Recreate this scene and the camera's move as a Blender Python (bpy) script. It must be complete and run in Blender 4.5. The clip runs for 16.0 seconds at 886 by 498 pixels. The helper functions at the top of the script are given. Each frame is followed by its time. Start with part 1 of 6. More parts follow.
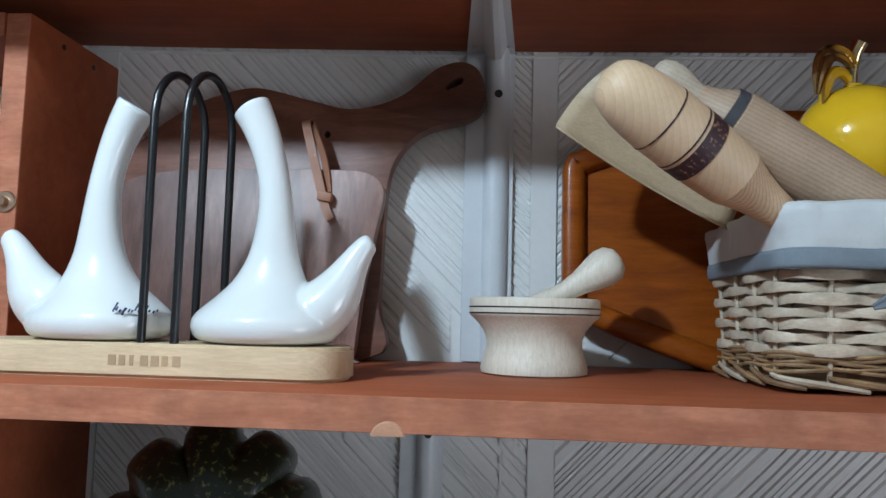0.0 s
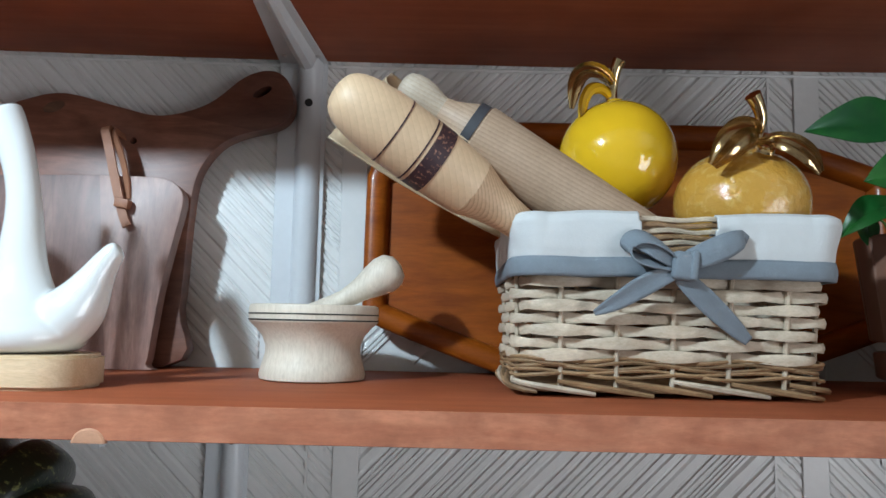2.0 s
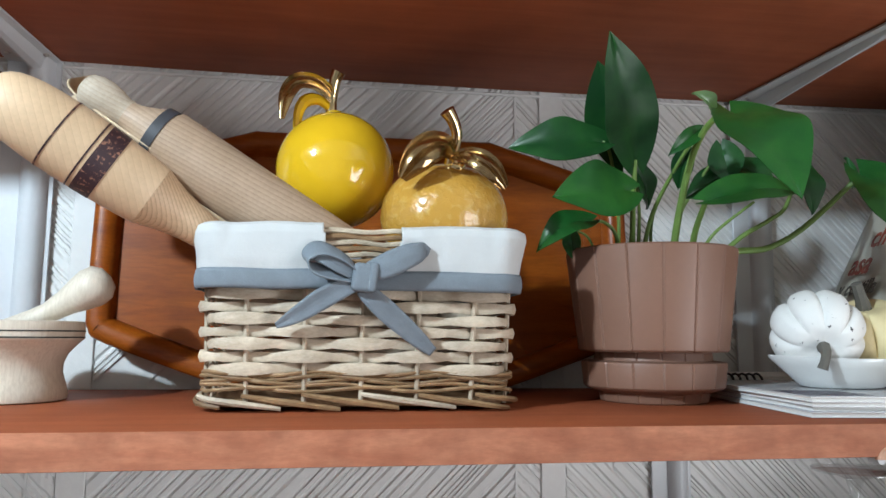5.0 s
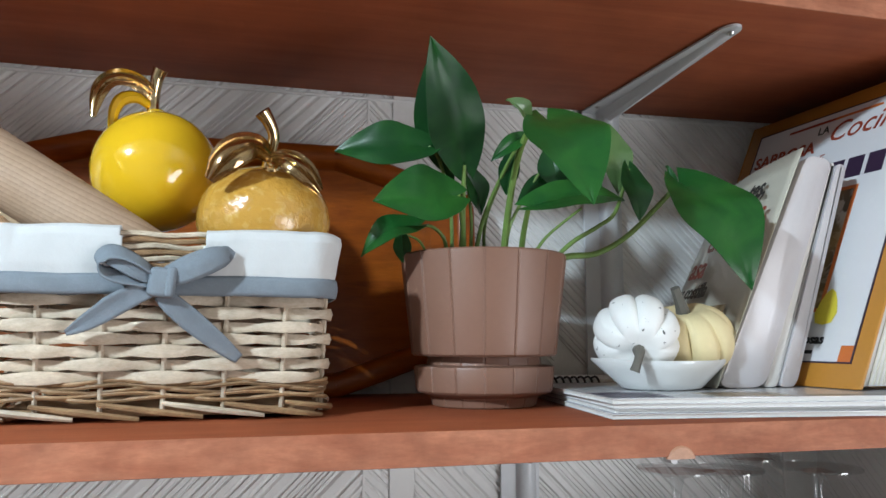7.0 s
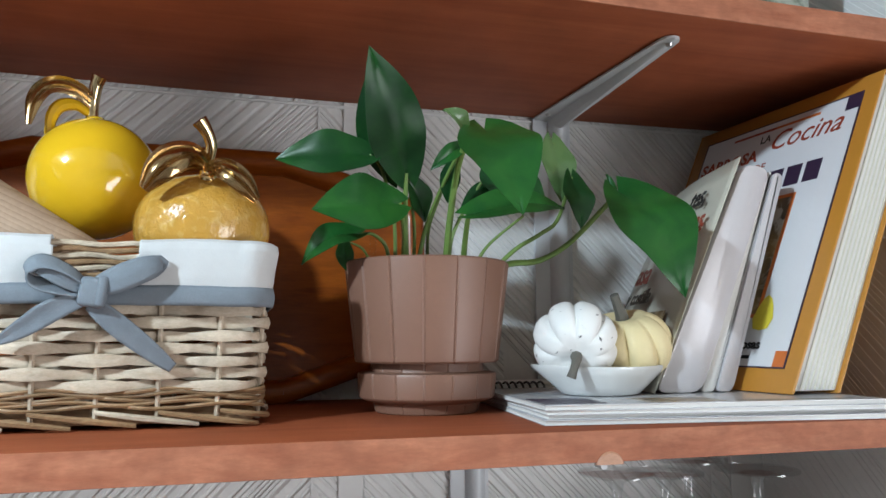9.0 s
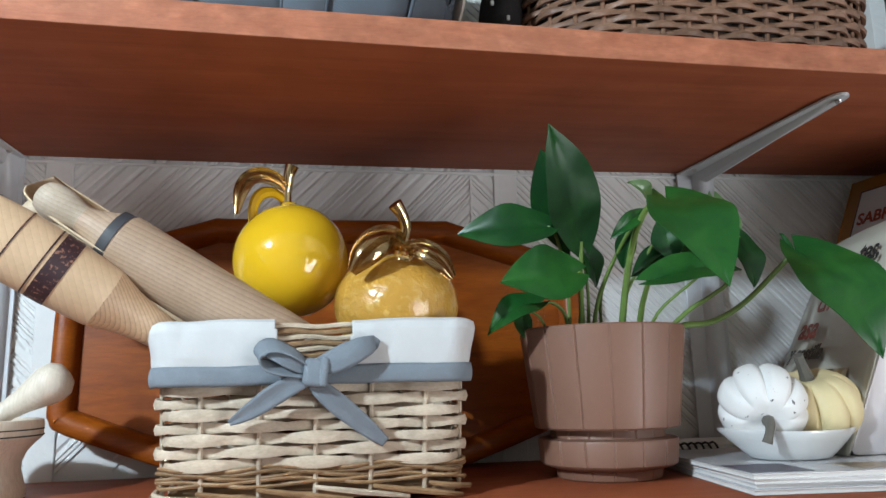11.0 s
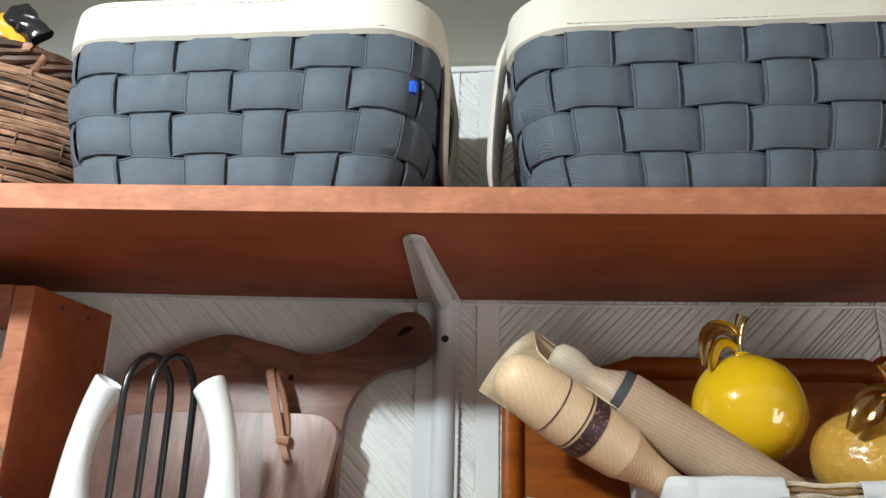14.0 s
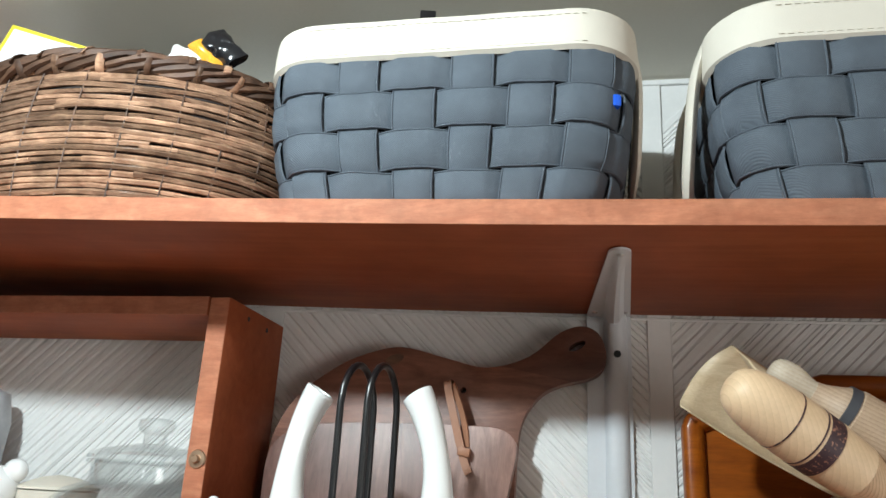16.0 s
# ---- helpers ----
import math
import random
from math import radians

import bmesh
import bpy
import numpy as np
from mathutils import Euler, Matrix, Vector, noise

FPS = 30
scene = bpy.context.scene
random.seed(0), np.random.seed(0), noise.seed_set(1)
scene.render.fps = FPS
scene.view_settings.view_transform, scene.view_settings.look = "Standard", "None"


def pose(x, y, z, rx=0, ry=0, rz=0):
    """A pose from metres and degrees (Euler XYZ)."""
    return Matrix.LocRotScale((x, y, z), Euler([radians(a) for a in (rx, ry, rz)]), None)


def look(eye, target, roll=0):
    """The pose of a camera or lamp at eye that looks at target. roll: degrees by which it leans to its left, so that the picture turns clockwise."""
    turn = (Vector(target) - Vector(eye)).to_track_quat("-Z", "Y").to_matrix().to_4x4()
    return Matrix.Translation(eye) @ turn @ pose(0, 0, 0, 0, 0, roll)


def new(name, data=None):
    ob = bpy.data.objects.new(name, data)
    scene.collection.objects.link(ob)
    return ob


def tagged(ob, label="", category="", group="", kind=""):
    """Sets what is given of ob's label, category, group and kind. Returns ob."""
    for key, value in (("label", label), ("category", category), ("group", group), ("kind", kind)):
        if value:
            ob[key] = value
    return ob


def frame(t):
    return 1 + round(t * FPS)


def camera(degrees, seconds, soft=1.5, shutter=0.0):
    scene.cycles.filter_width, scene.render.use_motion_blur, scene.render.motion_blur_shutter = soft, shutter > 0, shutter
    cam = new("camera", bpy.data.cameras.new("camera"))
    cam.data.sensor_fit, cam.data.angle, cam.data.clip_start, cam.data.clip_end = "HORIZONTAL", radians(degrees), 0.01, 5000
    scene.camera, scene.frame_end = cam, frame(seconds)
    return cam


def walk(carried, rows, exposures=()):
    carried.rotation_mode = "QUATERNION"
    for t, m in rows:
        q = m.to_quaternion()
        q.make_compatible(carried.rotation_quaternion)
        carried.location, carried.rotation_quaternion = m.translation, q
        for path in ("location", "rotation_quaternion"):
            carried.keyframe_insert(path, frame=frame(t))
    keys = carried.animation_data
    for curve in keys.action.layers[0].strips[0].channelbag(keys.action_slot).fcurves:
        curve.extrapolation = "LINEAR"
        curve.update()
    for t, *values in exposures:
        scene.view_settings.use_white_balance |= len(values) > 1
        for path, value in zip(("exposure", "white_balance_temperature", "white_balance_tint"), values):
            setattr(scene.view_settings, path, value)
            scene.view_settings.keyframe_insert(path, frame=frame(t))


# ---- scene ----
cam = camera(62.2, 16.0)
PATH = [
    (0, (0.0275, 0.0081, 1.4483), (-0.1292, 1.9941, 1.6251), 1.45),
    (0.5, (0.0894, 0.0100, 1.4507), (-0.0428, 1.9978, 1.6276), 1.39),
    (1, (0.1281, 0.0056, 1.4527), (0.0358, 1.9948, 1.6385), 1.34),
    (1.5, (0.1501, 0.0032, 1.4544), (0.0967, 1.9936, 1.6428), 1.20),
    (2, (0.1737, 0.0026, 1.4525), (0.1527, 1.9931, 1.6465), 1.22),
    (2.5, (0.1979, 0.0054, 1.4522), (0.2295, 1.9951, 1.6525), 1.14),
    (3, (0.2225, 0.0074, 1.4547), (0.3109, 1.9951, 1.6578), 1.01),
    (3.5, (0.2446, 0.0081, 1.4546), (0.3921, 1.9914, 1.6666), 0.87),
    (4, (0.2660, 0.0049, 1.4550), (0.4649, 1.9830, 1.6731), 0.75),
    (6.5, (0.3761, -0.0050, 1.4521), (0.8205, 1.9284, 1.7058), 0.08),
    (7, (0.3953, -0.0103, 1.4549), (0.8808, 1.9139, 1.7032), 0.03),
    (7.5, (0.4121, -0.0152, 1.4557), (0.9383, 1.8984, 1.7031), -0.07),
    (8, (0.4262, -0.0217, 1.4572), (0.9754, 1.8855, 1.7044), -0.09),
    (10.5, (0.3797, -0.0249, 1.4728), (0.8430, 1.8983, 1.7670), -1.29),
    (11, (0.3327, -0.0256, 1.4831), (0.6760, 1.9113, 1.8445), -1.46),
    (11.5, (0.2717, -0.0244, 1.4966), (0.4942, 1.9193, 1.9117), -1.15),
    (12, (0.2274, -0.0324, 1.5091), (0.3170, 1.9106, 1.9747), -0.66),
    (12.5, (0.1908, -0.0430, 1.5182), (0.1851, 1.8906, 2.0293), -0.01),
    (13, (0.1630, -0.0534, 1.5243), (0.0846, 1.8726, 2.0575), 0.52),
    (13.5, (0.1358, -0.0663, 1.5264), (-0.0143, 1.8471, 2.0888), 1.13),
    (14, (0.1064, -0.0863, 1.5305), (-0.0963, 1.8176, 2.1086), 1.48),
    (14.5, (0.0711, -0.0966, 1.5306), (-0.1566, 1.7999, 2.1233), 1.65),
    (15, (0.0352, -0.1001, 1.5244), (-0.2415, 1.7860, 2.1295), 2.11),
    (15.5, (0.0050, -0.1054, 1.5223), (-0.3338, 1.7687, 2.1330), 2.73),
    (16, (-0.0149, -0.1068, 1.5190), (-0.3900, 1.7570, 2.1400), 3.11),
]
walk(cam, [(t, look(eye, target, roll)) for t, eye, target, roll in PATH],
     exposures=[(0, -0.83, 5800, 10), (0.5, -0.65, 5850, 10), (1.5, -0.47, 5950, 10), (3.5, -0.18, 6250, 12), (8, 0.02, 6200, 12), (11, -0.05, 6250, 13), (12.5, 0.05, 6800, 16), (13, 0.06, 6850, 16), (14, -0.35, 7050, 14), (16, -0.40, 6900, 12)])

# ---- world and light ----
world = bpy.data.worlds.new("world")
scene.world = world
world.use_nodes = True
world.node_tree.nodes["Background"].inputs[0].default_value = (0.55, 0.62, 0.72, 1)
world.node_tree.nodes["Background"].inputs[1].default_value = 0.3


def lamp(name, kind, m, energy, colour, **kw):
    d = bpy.data.lights.new(name, kind)
    d.energy, d.color = energy, colour
    for k, v in kw.items():
        setattr(d, k, v)
    ob = new(name, d)
    ob.matrix_world = m
    return ob


BULB = Vector((-0.45, -0.20, 2.008))
lamp("room_bulb_light", "POINT", Matrix.Translation(BULB), 67, (0.75, 0.915, 1.0), shadow_soft_size=0.028)
lamp("window_light", "AREA", look((1.86, -1.15, 1.00), (0.5, 0.4, 1.4)), 27, (0.955, 0.957, 0.955), shape="RECTANGLE", size=0.9, size_y=1.1)

# ---- helpers of this place ----
ORIGIN = {}


def thing(name, base, label, category, group=""):
    ob = new(name)
    ob.empty_display_size = 0.02
    ob.location = base
    ORIGIN[ob] = Vector(base)
    return tagged(ob, label, category, group)


def part(name, bm, material, parent, label="", smooth=40):
    """One mesh, built in the world's coordinates, linked under a thing or a part."""
    off = ORIGIN[parent]
    bmesh.ops.translate(bm, verts=bm.verts, vec=-off)
    bmesh.ops.recalc_face_normals(bm, faces=bm.faces)
    me = bpy.data.meshes.new(name)
    bm.to_mesh(me)
    bm.free()
    me.materials.append(material)
    if smooth:
        for p in me.polygons:
            p.use_smooth = True
        me.set_sharp_from_angle(angle=radians(smooth))
    ob = new(name, me)
    ob.parent = parent
    ORIGIN[ob] = off
    if label:
        tagged(ob, label)
    return ob


def alone(name, bm, material, label="", category="", kind="", smooth=40, group=""):
    """A top-level mesh with its origin at its base."""
    lo = [min(v.co[i] for v in bm.verts) for i in range(3)]
    hi = [max(v.co[i] for v in bm.verts) for i in range(3)]
    base = Vector(((lo[0] + hi[0]) / 2, (lo[1] + hi[1]) / 2, lo[2]))
    bmesh.ops.translate(bm, verts=bm.verts, vec=-base)
    bmesh.ops.recalc_face_normals(bm, faces=bm.faces)
    me = bpy.data.meshes.new(name)
    bm.to_mesh(me)
    bm.free()
    me.materials.append(material)
    if smooth:
        for p in me.polygons:
            p.use_smooth = True
        me.set_sharp_from_angle(angle=radians(smooth))
    ob = new(name, me)
    ob.location = base
    ORIGIN[ob] = base
    return tagged(ob, label, category, group, kind)


def box(x0, x1, y0, y1, z0, z1, bevel=0.0, segments=2, bm=None):
    bm = bm or bmesh.new()
    r = bmesh.ops.create_cube(bm, size=1)
    for v in r["verts"]:
        v.co = Vector(((x0 + x1) / 2 + v.co.x * (x1 - x0), (y0 + y1) / 2 + v.co.y * (y1 - y0), (z0 + z1) / 2 + v.co.z * (z1 - z0)))
    if bevel:
        es = list({e for v in r["verts"] for e in v.link_edges})
        bmesh.ops.bevel(bm, geom=es, offset=bevel, segments=segments, profile=0.5, affect="EDGES")
    return bm


def turn(bm, m):
    bmesh.ops.transform(bm, matrix=m, verts=bm.verts)
    return bm


def lathe(profile, n=48, m=None, bm=None, squash=None):
    """Turns (radius, height) pairs about the z axis. squash(angle, r, z) gives a point instead of the circle."""
    bm = bm or bmesh.new()
    rings = []
    for r, z in profile:
        if r <= 1e-6:
            rings.append([bm.verts.new((0, 0, z))])
            continue
        ring = []
        for k in range(n):
            a = 2 * math.pi * k / n
            p = squash(a, r, z) if squash else (r * math.cos(a), r * math.sin(a), z)
            ring.append(bm.verts.new(p))
        rings.append(ring)
    for a, b in zip(rings, rings[1:]):
        if len(a) == 1 and len(b) == 1:
            continue
        for k in range(n):
            k2 = (k + 1) % n
            if len(a) == 1:
                bm.faces.new((a[0], b[k], b[k2]))
            elif len(b) == 1:
                bm.faces.new((a[k], a[k2], b[0]))
            else:
                bm.faces.new((a[k], a[k2], b[k2], b[k]))
    if m is not None:
        bmesh.ops.transform(bm, matrix=m, verts=[v for ring in rings for v in ring])
    return bm


def smooth_line(points, per=6, closed=False):
    """A Catmull-Rom curve through points of any dimension."""
    p = [np.array(q, float) for q in points]
    n = len(p)
    out = []
    for i in range(n if closed else n - 1):
        if closed:
            a, b, c, d = p[(i - 1) % n], p[i], p[(i + 1) % n], p[(i + 2) % n]
        else:
            a, b, c, d = p[max(i - 1, 0)], p[i], p[i + 1], p[min(i + 2, n - 1)]
        for k in range(per):
            t = k / per
            out.append(0.5 * (2 * b + (c - a) * t + (2 * a - 5 * b + 4 * c - d) * t * t + (3 * b - a - 3 * c + d) * t ** 3))
    if not closed:
        out.append(p[-1])
    return out


def tube(path, radius, n=8, closed=False, bm=None, up=None, flat=1.0, caps=True, square=False):
    """Sweeps a round (or flattened: flat is height over width) section along a path. radius: one number or one for each point."""
    bm = bm or bmesh.new()
    pts = [Vector(p) for p in path]
    m = len(pts)
    rs = radius if hasattr(radius, "__len__") else [radius] * m
    ref = Vector(up) if up is not None else None
    prev = None
    rings = []
    for i, p in enumerate(pts):
        if closed:
            t = (pts[(i + 1) % m] - pts[i - 1]).normalized()
        else:
            t = (pts[min(i + 1, m - 1)] - pts[max(i - 1, 0)]).normalized()
        if ref is not None:
            side = t.cross(ref).normalized()
        else:
            if prev is None:
                prev = t.orthogonal().normalized()
            side = (prev - t * prev.dot(t)).normalized()
            prev = side
        nrm = side.cross(t).normalized()
        ring = []
        for k in range(n):
            a = 2 * math.pi * (k + (0.5 if square else 0)) / n
            ca, sa = math.cos(a), math.sin(a)
            if square:
                s = max(abs(ca), abs(sa))
                ca, sa = ca / s, sa / s
            ring.append(bm.verts.new(p + side * (rs[i] * ca) + nrm * (rs[i] * flat * sa)))
        rings.append(ring)
    pairs = list(zip(rings, rings[1:])) + ([(rings[-1], rings[0])] if closed else [])
    for a, b in pairs:
        for k in range(n):
            k2 = (k + 1) % n
            bm.faces.new((a[k], a[k2], b[k2], b[k]))
    if caps and not closed:
        bm.faces.new(rings[0])
        bm.faces.new(rings[-1])
    return bm


def slab(outline, y0, y1, holes=(), bevel=0.0, segments=3):
    """A board cut to an outline of (x, z) pairs, from y0 (front) to y1 (back)."""
    bm = bmesh.new()
    edges = []
    for loop in (outline, *holes):
        vs = [bm.verts.new((x, y0, z)) for x, z in loop]
        edges += [bm.edges.new((vs[i], vs[(i + 1) % len(vs)])) for i in range(len(vs))]
    bmesh.ops.triangle_fill(bm, edges=edges, use_beauty=True)
    front = list(bm.faces)
    ext = bmesh.ops.extrude_face_region(bm, geom=front)
    moved = [v for v in ext["geom"] if isinstance(v, bmesh.types.BMVert)]
    bmesh.ops.translate(bm, verts=moved, vec=(0, y1 - y0, 0))
    bmesh.ops.recalc_face_normals(bm, faces=bm.faces)
    if bevel:
        rim = [e for e in bm.edges if len(e.link_faces) == 2 and e.calc_face_angle(0) > 1.0 and abs(e.verts[0].co.y - e.verts[1].co.y) < 1e-5]
        bmesh.ops.bevel(bm, geom=rim, offset=bevel, segments=segments, profile=0.5, affect="EDGES", clamp_overlap=True)
    return bm


def sheet(f, nu, nv, wrap=False, bm=None):
    """A grid of points f(u, v), u and v from 0 to 1."""
    bm = bm or bmesh.new()
    g = [[bm.verts.new(f(i / nu, j / nv)) for j in range(nv + 1)] for i in range(nu if wrap else nu + 1)]
    for i in range(nu):
        for j in range(nv):
            a, b = g[i], g[(i + 1) % len(g)]
            bm.faces.new((a[j], b[j], b[j + 1], a[j + 1]))
    return bm


def round_rect(w, d, r, s):
    """Place and outward normal on a rounded rectangle's outline at s (0 to 1), which starts at the middle of the front and runs to +x."""
    hw, hd = w / 2 - r, d / 2 - r
    arc = math.pi * r / 2
    legs = [("l", hw), ("a", arc), ("l", 2 * hd), ("a", arc), ("l", 2 * hw), ("a", arc), ("l", 2 * hd), ("a", arc), ("l", hw)]
    total = sum(x for _, x in legs)
    q = (s % 1.0) * total
    x, y, h = 0.0, -d / 2, 0.0
    for kind, ln in legs:
        step = min(q, ln)
        if kind == "l":
            x, y = x + math.cos(h) * step, y + math.sin(h) * step
        else:
            da = step / r
            cx, cy = x - math.sin(h) * r, y + math.cos(h) * r
            h2 = h + da
            x, y = cx + math.sin(h2) * r, cy - math.cos(h2) * r
            h = h2
        q -= step
        if q <= 1e-12:
            break
    return x, y, math.sin(h), -math.cos(h)


def round_rect_length(w, d, r):
    return 2 * (w - 2 * r) + 2 * (d - 2 * r) + 2 * math.pi * r


def words(text, size, m, material, parent, name="lettering", align="LEFT", shear=0.0, depth=0.0002, bold=0.0, space=1.0):
    c = bpy.data.curves.new(name, "FONT")
    c.body, c.size, c.align_x, c.shear, c.extrude, c.offset, c.space_character = text, size, align, shear, depth, bold, space
    c.resolution_u = 3
    tmp = bpy.data.objects.new("tmp", c)
    me = bpy.data.meshes.new_from_object(tmp)
    bpy.data.objects.remove(tmp)
    bm = bmesh.new()
    bm.from_mesh(me)
    bpy.data.meshes.remove(me)
    turn(bm, m)
    return part(name, bm, material, parent, smooth=0)


# ---- materials ----
def node_material(name):
    m = bpy.data.materials.new(name)
    m.use_nodes = True
    t = m.node_tree
    return m, t, t.nodes["Principled BSDF"]


def link(t, a, out, b, inp):
    t.links.new(a.outputs[out], b.inputs[inp])


def coords(t, stretch=(1, 1, 1), rotation=(0, 0, 0)):
    tc = t.nodes.new("ShaderNodeTexCoord")
    mp = t.nodes.new("ShaderNodeMapping")
    mp.inputs["Scale"].default_value = stretch
    mp.inputs["Rotation"].default_value = rotation
    link(t, tc, "Object", mp, "Vector")
    return mp


def noise_node(t, vec, scale, detail=4, rough=0.6, distort=0.0):
    n = t.nodes.new("ShaderNodeTexNoise")
    n.inputs["Scale"].default_value, n.inputs["Detail"].default_value = scale, detail
    n.inputs["Roughness"].default_value, n.inputs["Distortion"].default_value = rough, distort
    link(t, vec, "Vector", n, "Vector")
    return n


def ramp(t, src, out, stops):
    r = t.nodes.new("ShaderNodeValToRGB")
    e = r.color_ramp.elements
    while len(e) < len(stops):
        e.new(0.5)
    for el, (pos, col) in zip(e, stops):
        el.position, el.color = pos, (*col, 1) if len(col) == 3 else col
    link(t, src, out, r, "Fac")
    return r


def mix(t, fac, a, b, kind="MIX"):
    n = t.nodes.new("ShaderNodeMix")
    n.data_type, n.blend_type = "RGBA", kind
    if isinstance(fac, (int, float)):
        n.inputs[0].default_value = fac
    else:
        t.links.new(fac, n.inputs[0])
    for i, v in ((6, a), (7, b)):
        if isinstance(v, tuple):
            n.inputs[i].default_value = (*v, 1)
        else:
            t.links.new(v, n.inputs[i])
    return n.outputs[2]


def bump(t, bsdf, height, strength, distance):
    b = t.nodes.new("ShaderNodeBump")
    b.inputs["Strength"].default_value, b.inputs["Distance"].default_value = strength, distance
    t.links.new(height, b.inputs["Height"])
    t.links.new(b.outputs["Normal"], bsdf.inputs["Normal"])


def plain(name, colour, rough=0.5, metal=0.0, vary=0.12, scale=18, fine=220, relief=0.1, depth=0.0004, coat=0.0, spread=0.0):
    """Paint, clay, cloth and the like: one colour, uneven at two scales."""
    m, t, b = node_material(name)
    v = coords(t)
    big, small = noise_node(t, v, scale, 3), noise_node(t, v, fine, 4)
    dark = tuple(c * (1 - vary) for c in colour)
    light = tuple(min(1, c * (1 + vary)) for c in colour)
    c1 = ramp(t, big, "Fac", [(0.3, dark), (0.7, light)])
    c2 = mix(t, small.outputs["Fac"], c1.outputs["Color"], tuple(c * (1 - vary * 1.2) for c in colour))
    oi = t.nodes.new("ShaderNodeObjectInfo")
    if spread:
        hue = t.nodes.new("ShaderNodeHueSaturation")
        mr = t.nodes.new("ShaderNodeMapRange")
        link(t, oi, "Random", mr, "Value")
        mr.inputs["To Min"].default_value, mr.inputs["To Max"].default_value = 1 - spread, 1 + spread
        t.links.new(c2, hue.inputs["Color"])
        link(t, mr, "Result", hue, "Value")
        c2 = hue.outputs["Color"]
    t.links.new(c2, b.inputs["Base Color"])
    b.inputs["Metallic"].default_value = metal
    rr = t.nodes.new("ShaderNodeMapRange")
    link(t, big, "Fac", rr, "Value")
    rr.inputs["To Min"].default_value, rr.inputs["To Max"].default_value = max(0.02, rough * 0.8), min(1, rough * 1.2)
    link(t, rr, "Result", b, "Roughness")
    b.inputs["Coat Weight"].default_value = coat
    b.inputs["Coat Roughness"].default_value = 0.05
    if relief:
        bump(t, b, small.outputs["Fac"], relief, depth)
    return m


def wood(name, light, dark, rough=0.5, stretch=(3, 40, 40), ring=1.0, coat=0.0, relief=0.15, blotch=0.25, blotch_scale=9, rotation=(0, 0, 0), spread=0.0, distort=1.2, streaks=0.55):
    """Grain that runs along the axis with the smallest stretch."""
    m, t, b = node_material(name)
    v = coords(t, stretch, rotation)
    g = noise_node(t, v, 3.0 * ring, 6, 0.62, distort)
    f = noise_node(t, v, 22 * ring, 5, 0.7)
    v2 = coords(t)
    bl = noise_node(t, v2, blotch_scale, 4, 0.6)
    c = ramp(t, g, "Fac", [(0.25, dark), (0.5, tuple((a + d) / 2 for a, d in zip(light, dark))), (0.72, light)])
    streak = ramp(t, f, "Fac", [(0.35, (0.72, 0.68, 0.64)), (0.6, (1, 1, 1))])
    c2 = mix(t, streaks, c.outputs["Color"], streak.outputs["Color"], "MULTIPLY")
    spots = ramp(t, bl, "Fac", [(0.3, (1 - blotch,) * 3), (0.7, (1.0, 1.0, 1.0))])
    c3 = mix(t, 1.0, c2, spots.outputs["Color"], "MULTIPLY")
    if spread:
        oi = t.nodes.new("ShaderNodeObjectInfo")
        hue = t.nodes.new("ShaderNodeHueSaturation")
        mr = t.nodes.new("ShaderNodeMapRange")
        link(t, oi, "Random", mr, "Value")
        mr.inputs["To Min"].default_value, mr.inputs["To Max"].default_value = 1 - spread, 1 + spread
        t.links.new(c3, hue.inputs["Color"])
        link(t, mr, "Result", hue, "Value")
        c3 = hue.outputs["Color"]
    t.links.new(c3, b.inputs["Base Color"])
    rr = t.nodes.new("ShaderNodeMapRange")
    link(t, f, "Fac", rr, "Value")
    rr.inputs["To Min"].default_value, rr.inputs["To Max"].default_value = rough * 0.85, min(1, rough * 1.2)
    link(t, rr, "Result", b, "Roughness")
    b.inputs["Coat Weight"].default_value = coat
    b.inputs["Coat Roughness"].default_value = 0.12
    bump(t, b, f.outputs["Fac"], relief, 0.0006)
    return m


def glass(name, colour=(1, 1, 1), rough=0.02, ior=1.47):
    m, t, b = node_material(name)
    b.inputs["Base Color"].default_value = (*colour, 1)
    b.inputs["Roughness"].default_value = rough
    b.inputs["Transmission Weight"].default_value = 1.0
    b.inputs["IOR"].default_value = ior
    return m


def thin_glass(name):
    """Thin clear glass: light goes straight through, with a gloss on top."""
    m, t, b = node_material(name)
    tr = t.nodes.new("ShaderNodeBsdfTransparent")
    tr.inputs["Color"].default_value = (0.97, 0.98, 0.98, 1)
    gl = t.nodes.new("ShaderNodeBsdfGlossy")
    gl.inputs["Roughness"].default_value = 0.03
    mx = t.nodes.new("ShaderNodeMixShader")
    lw = t.nodes.new("ShaderNodeLayerWeight")
    lw.inputs["Blend"].default_value = 0.42
    up = t.nodes.new("ShaderNodeMapRange")
    up.inputs["To Min"].default_value = 0.05
    up.inputs["To Max"].default_value = 0.45
    t.links.new(lw.outputs["Facing"], up.inputs["Value"])
    t.links.new(up.outputs[0], mx.inputs[0])
    t.links.new(tr.outputs[0], mx.inputs[1])
    t.links.new(gl.outputs[0], mx.inputs[2])
    t.links.new(mx.outputs[0], t.nodes["Material Output"].inputs["Surface"])
    return m


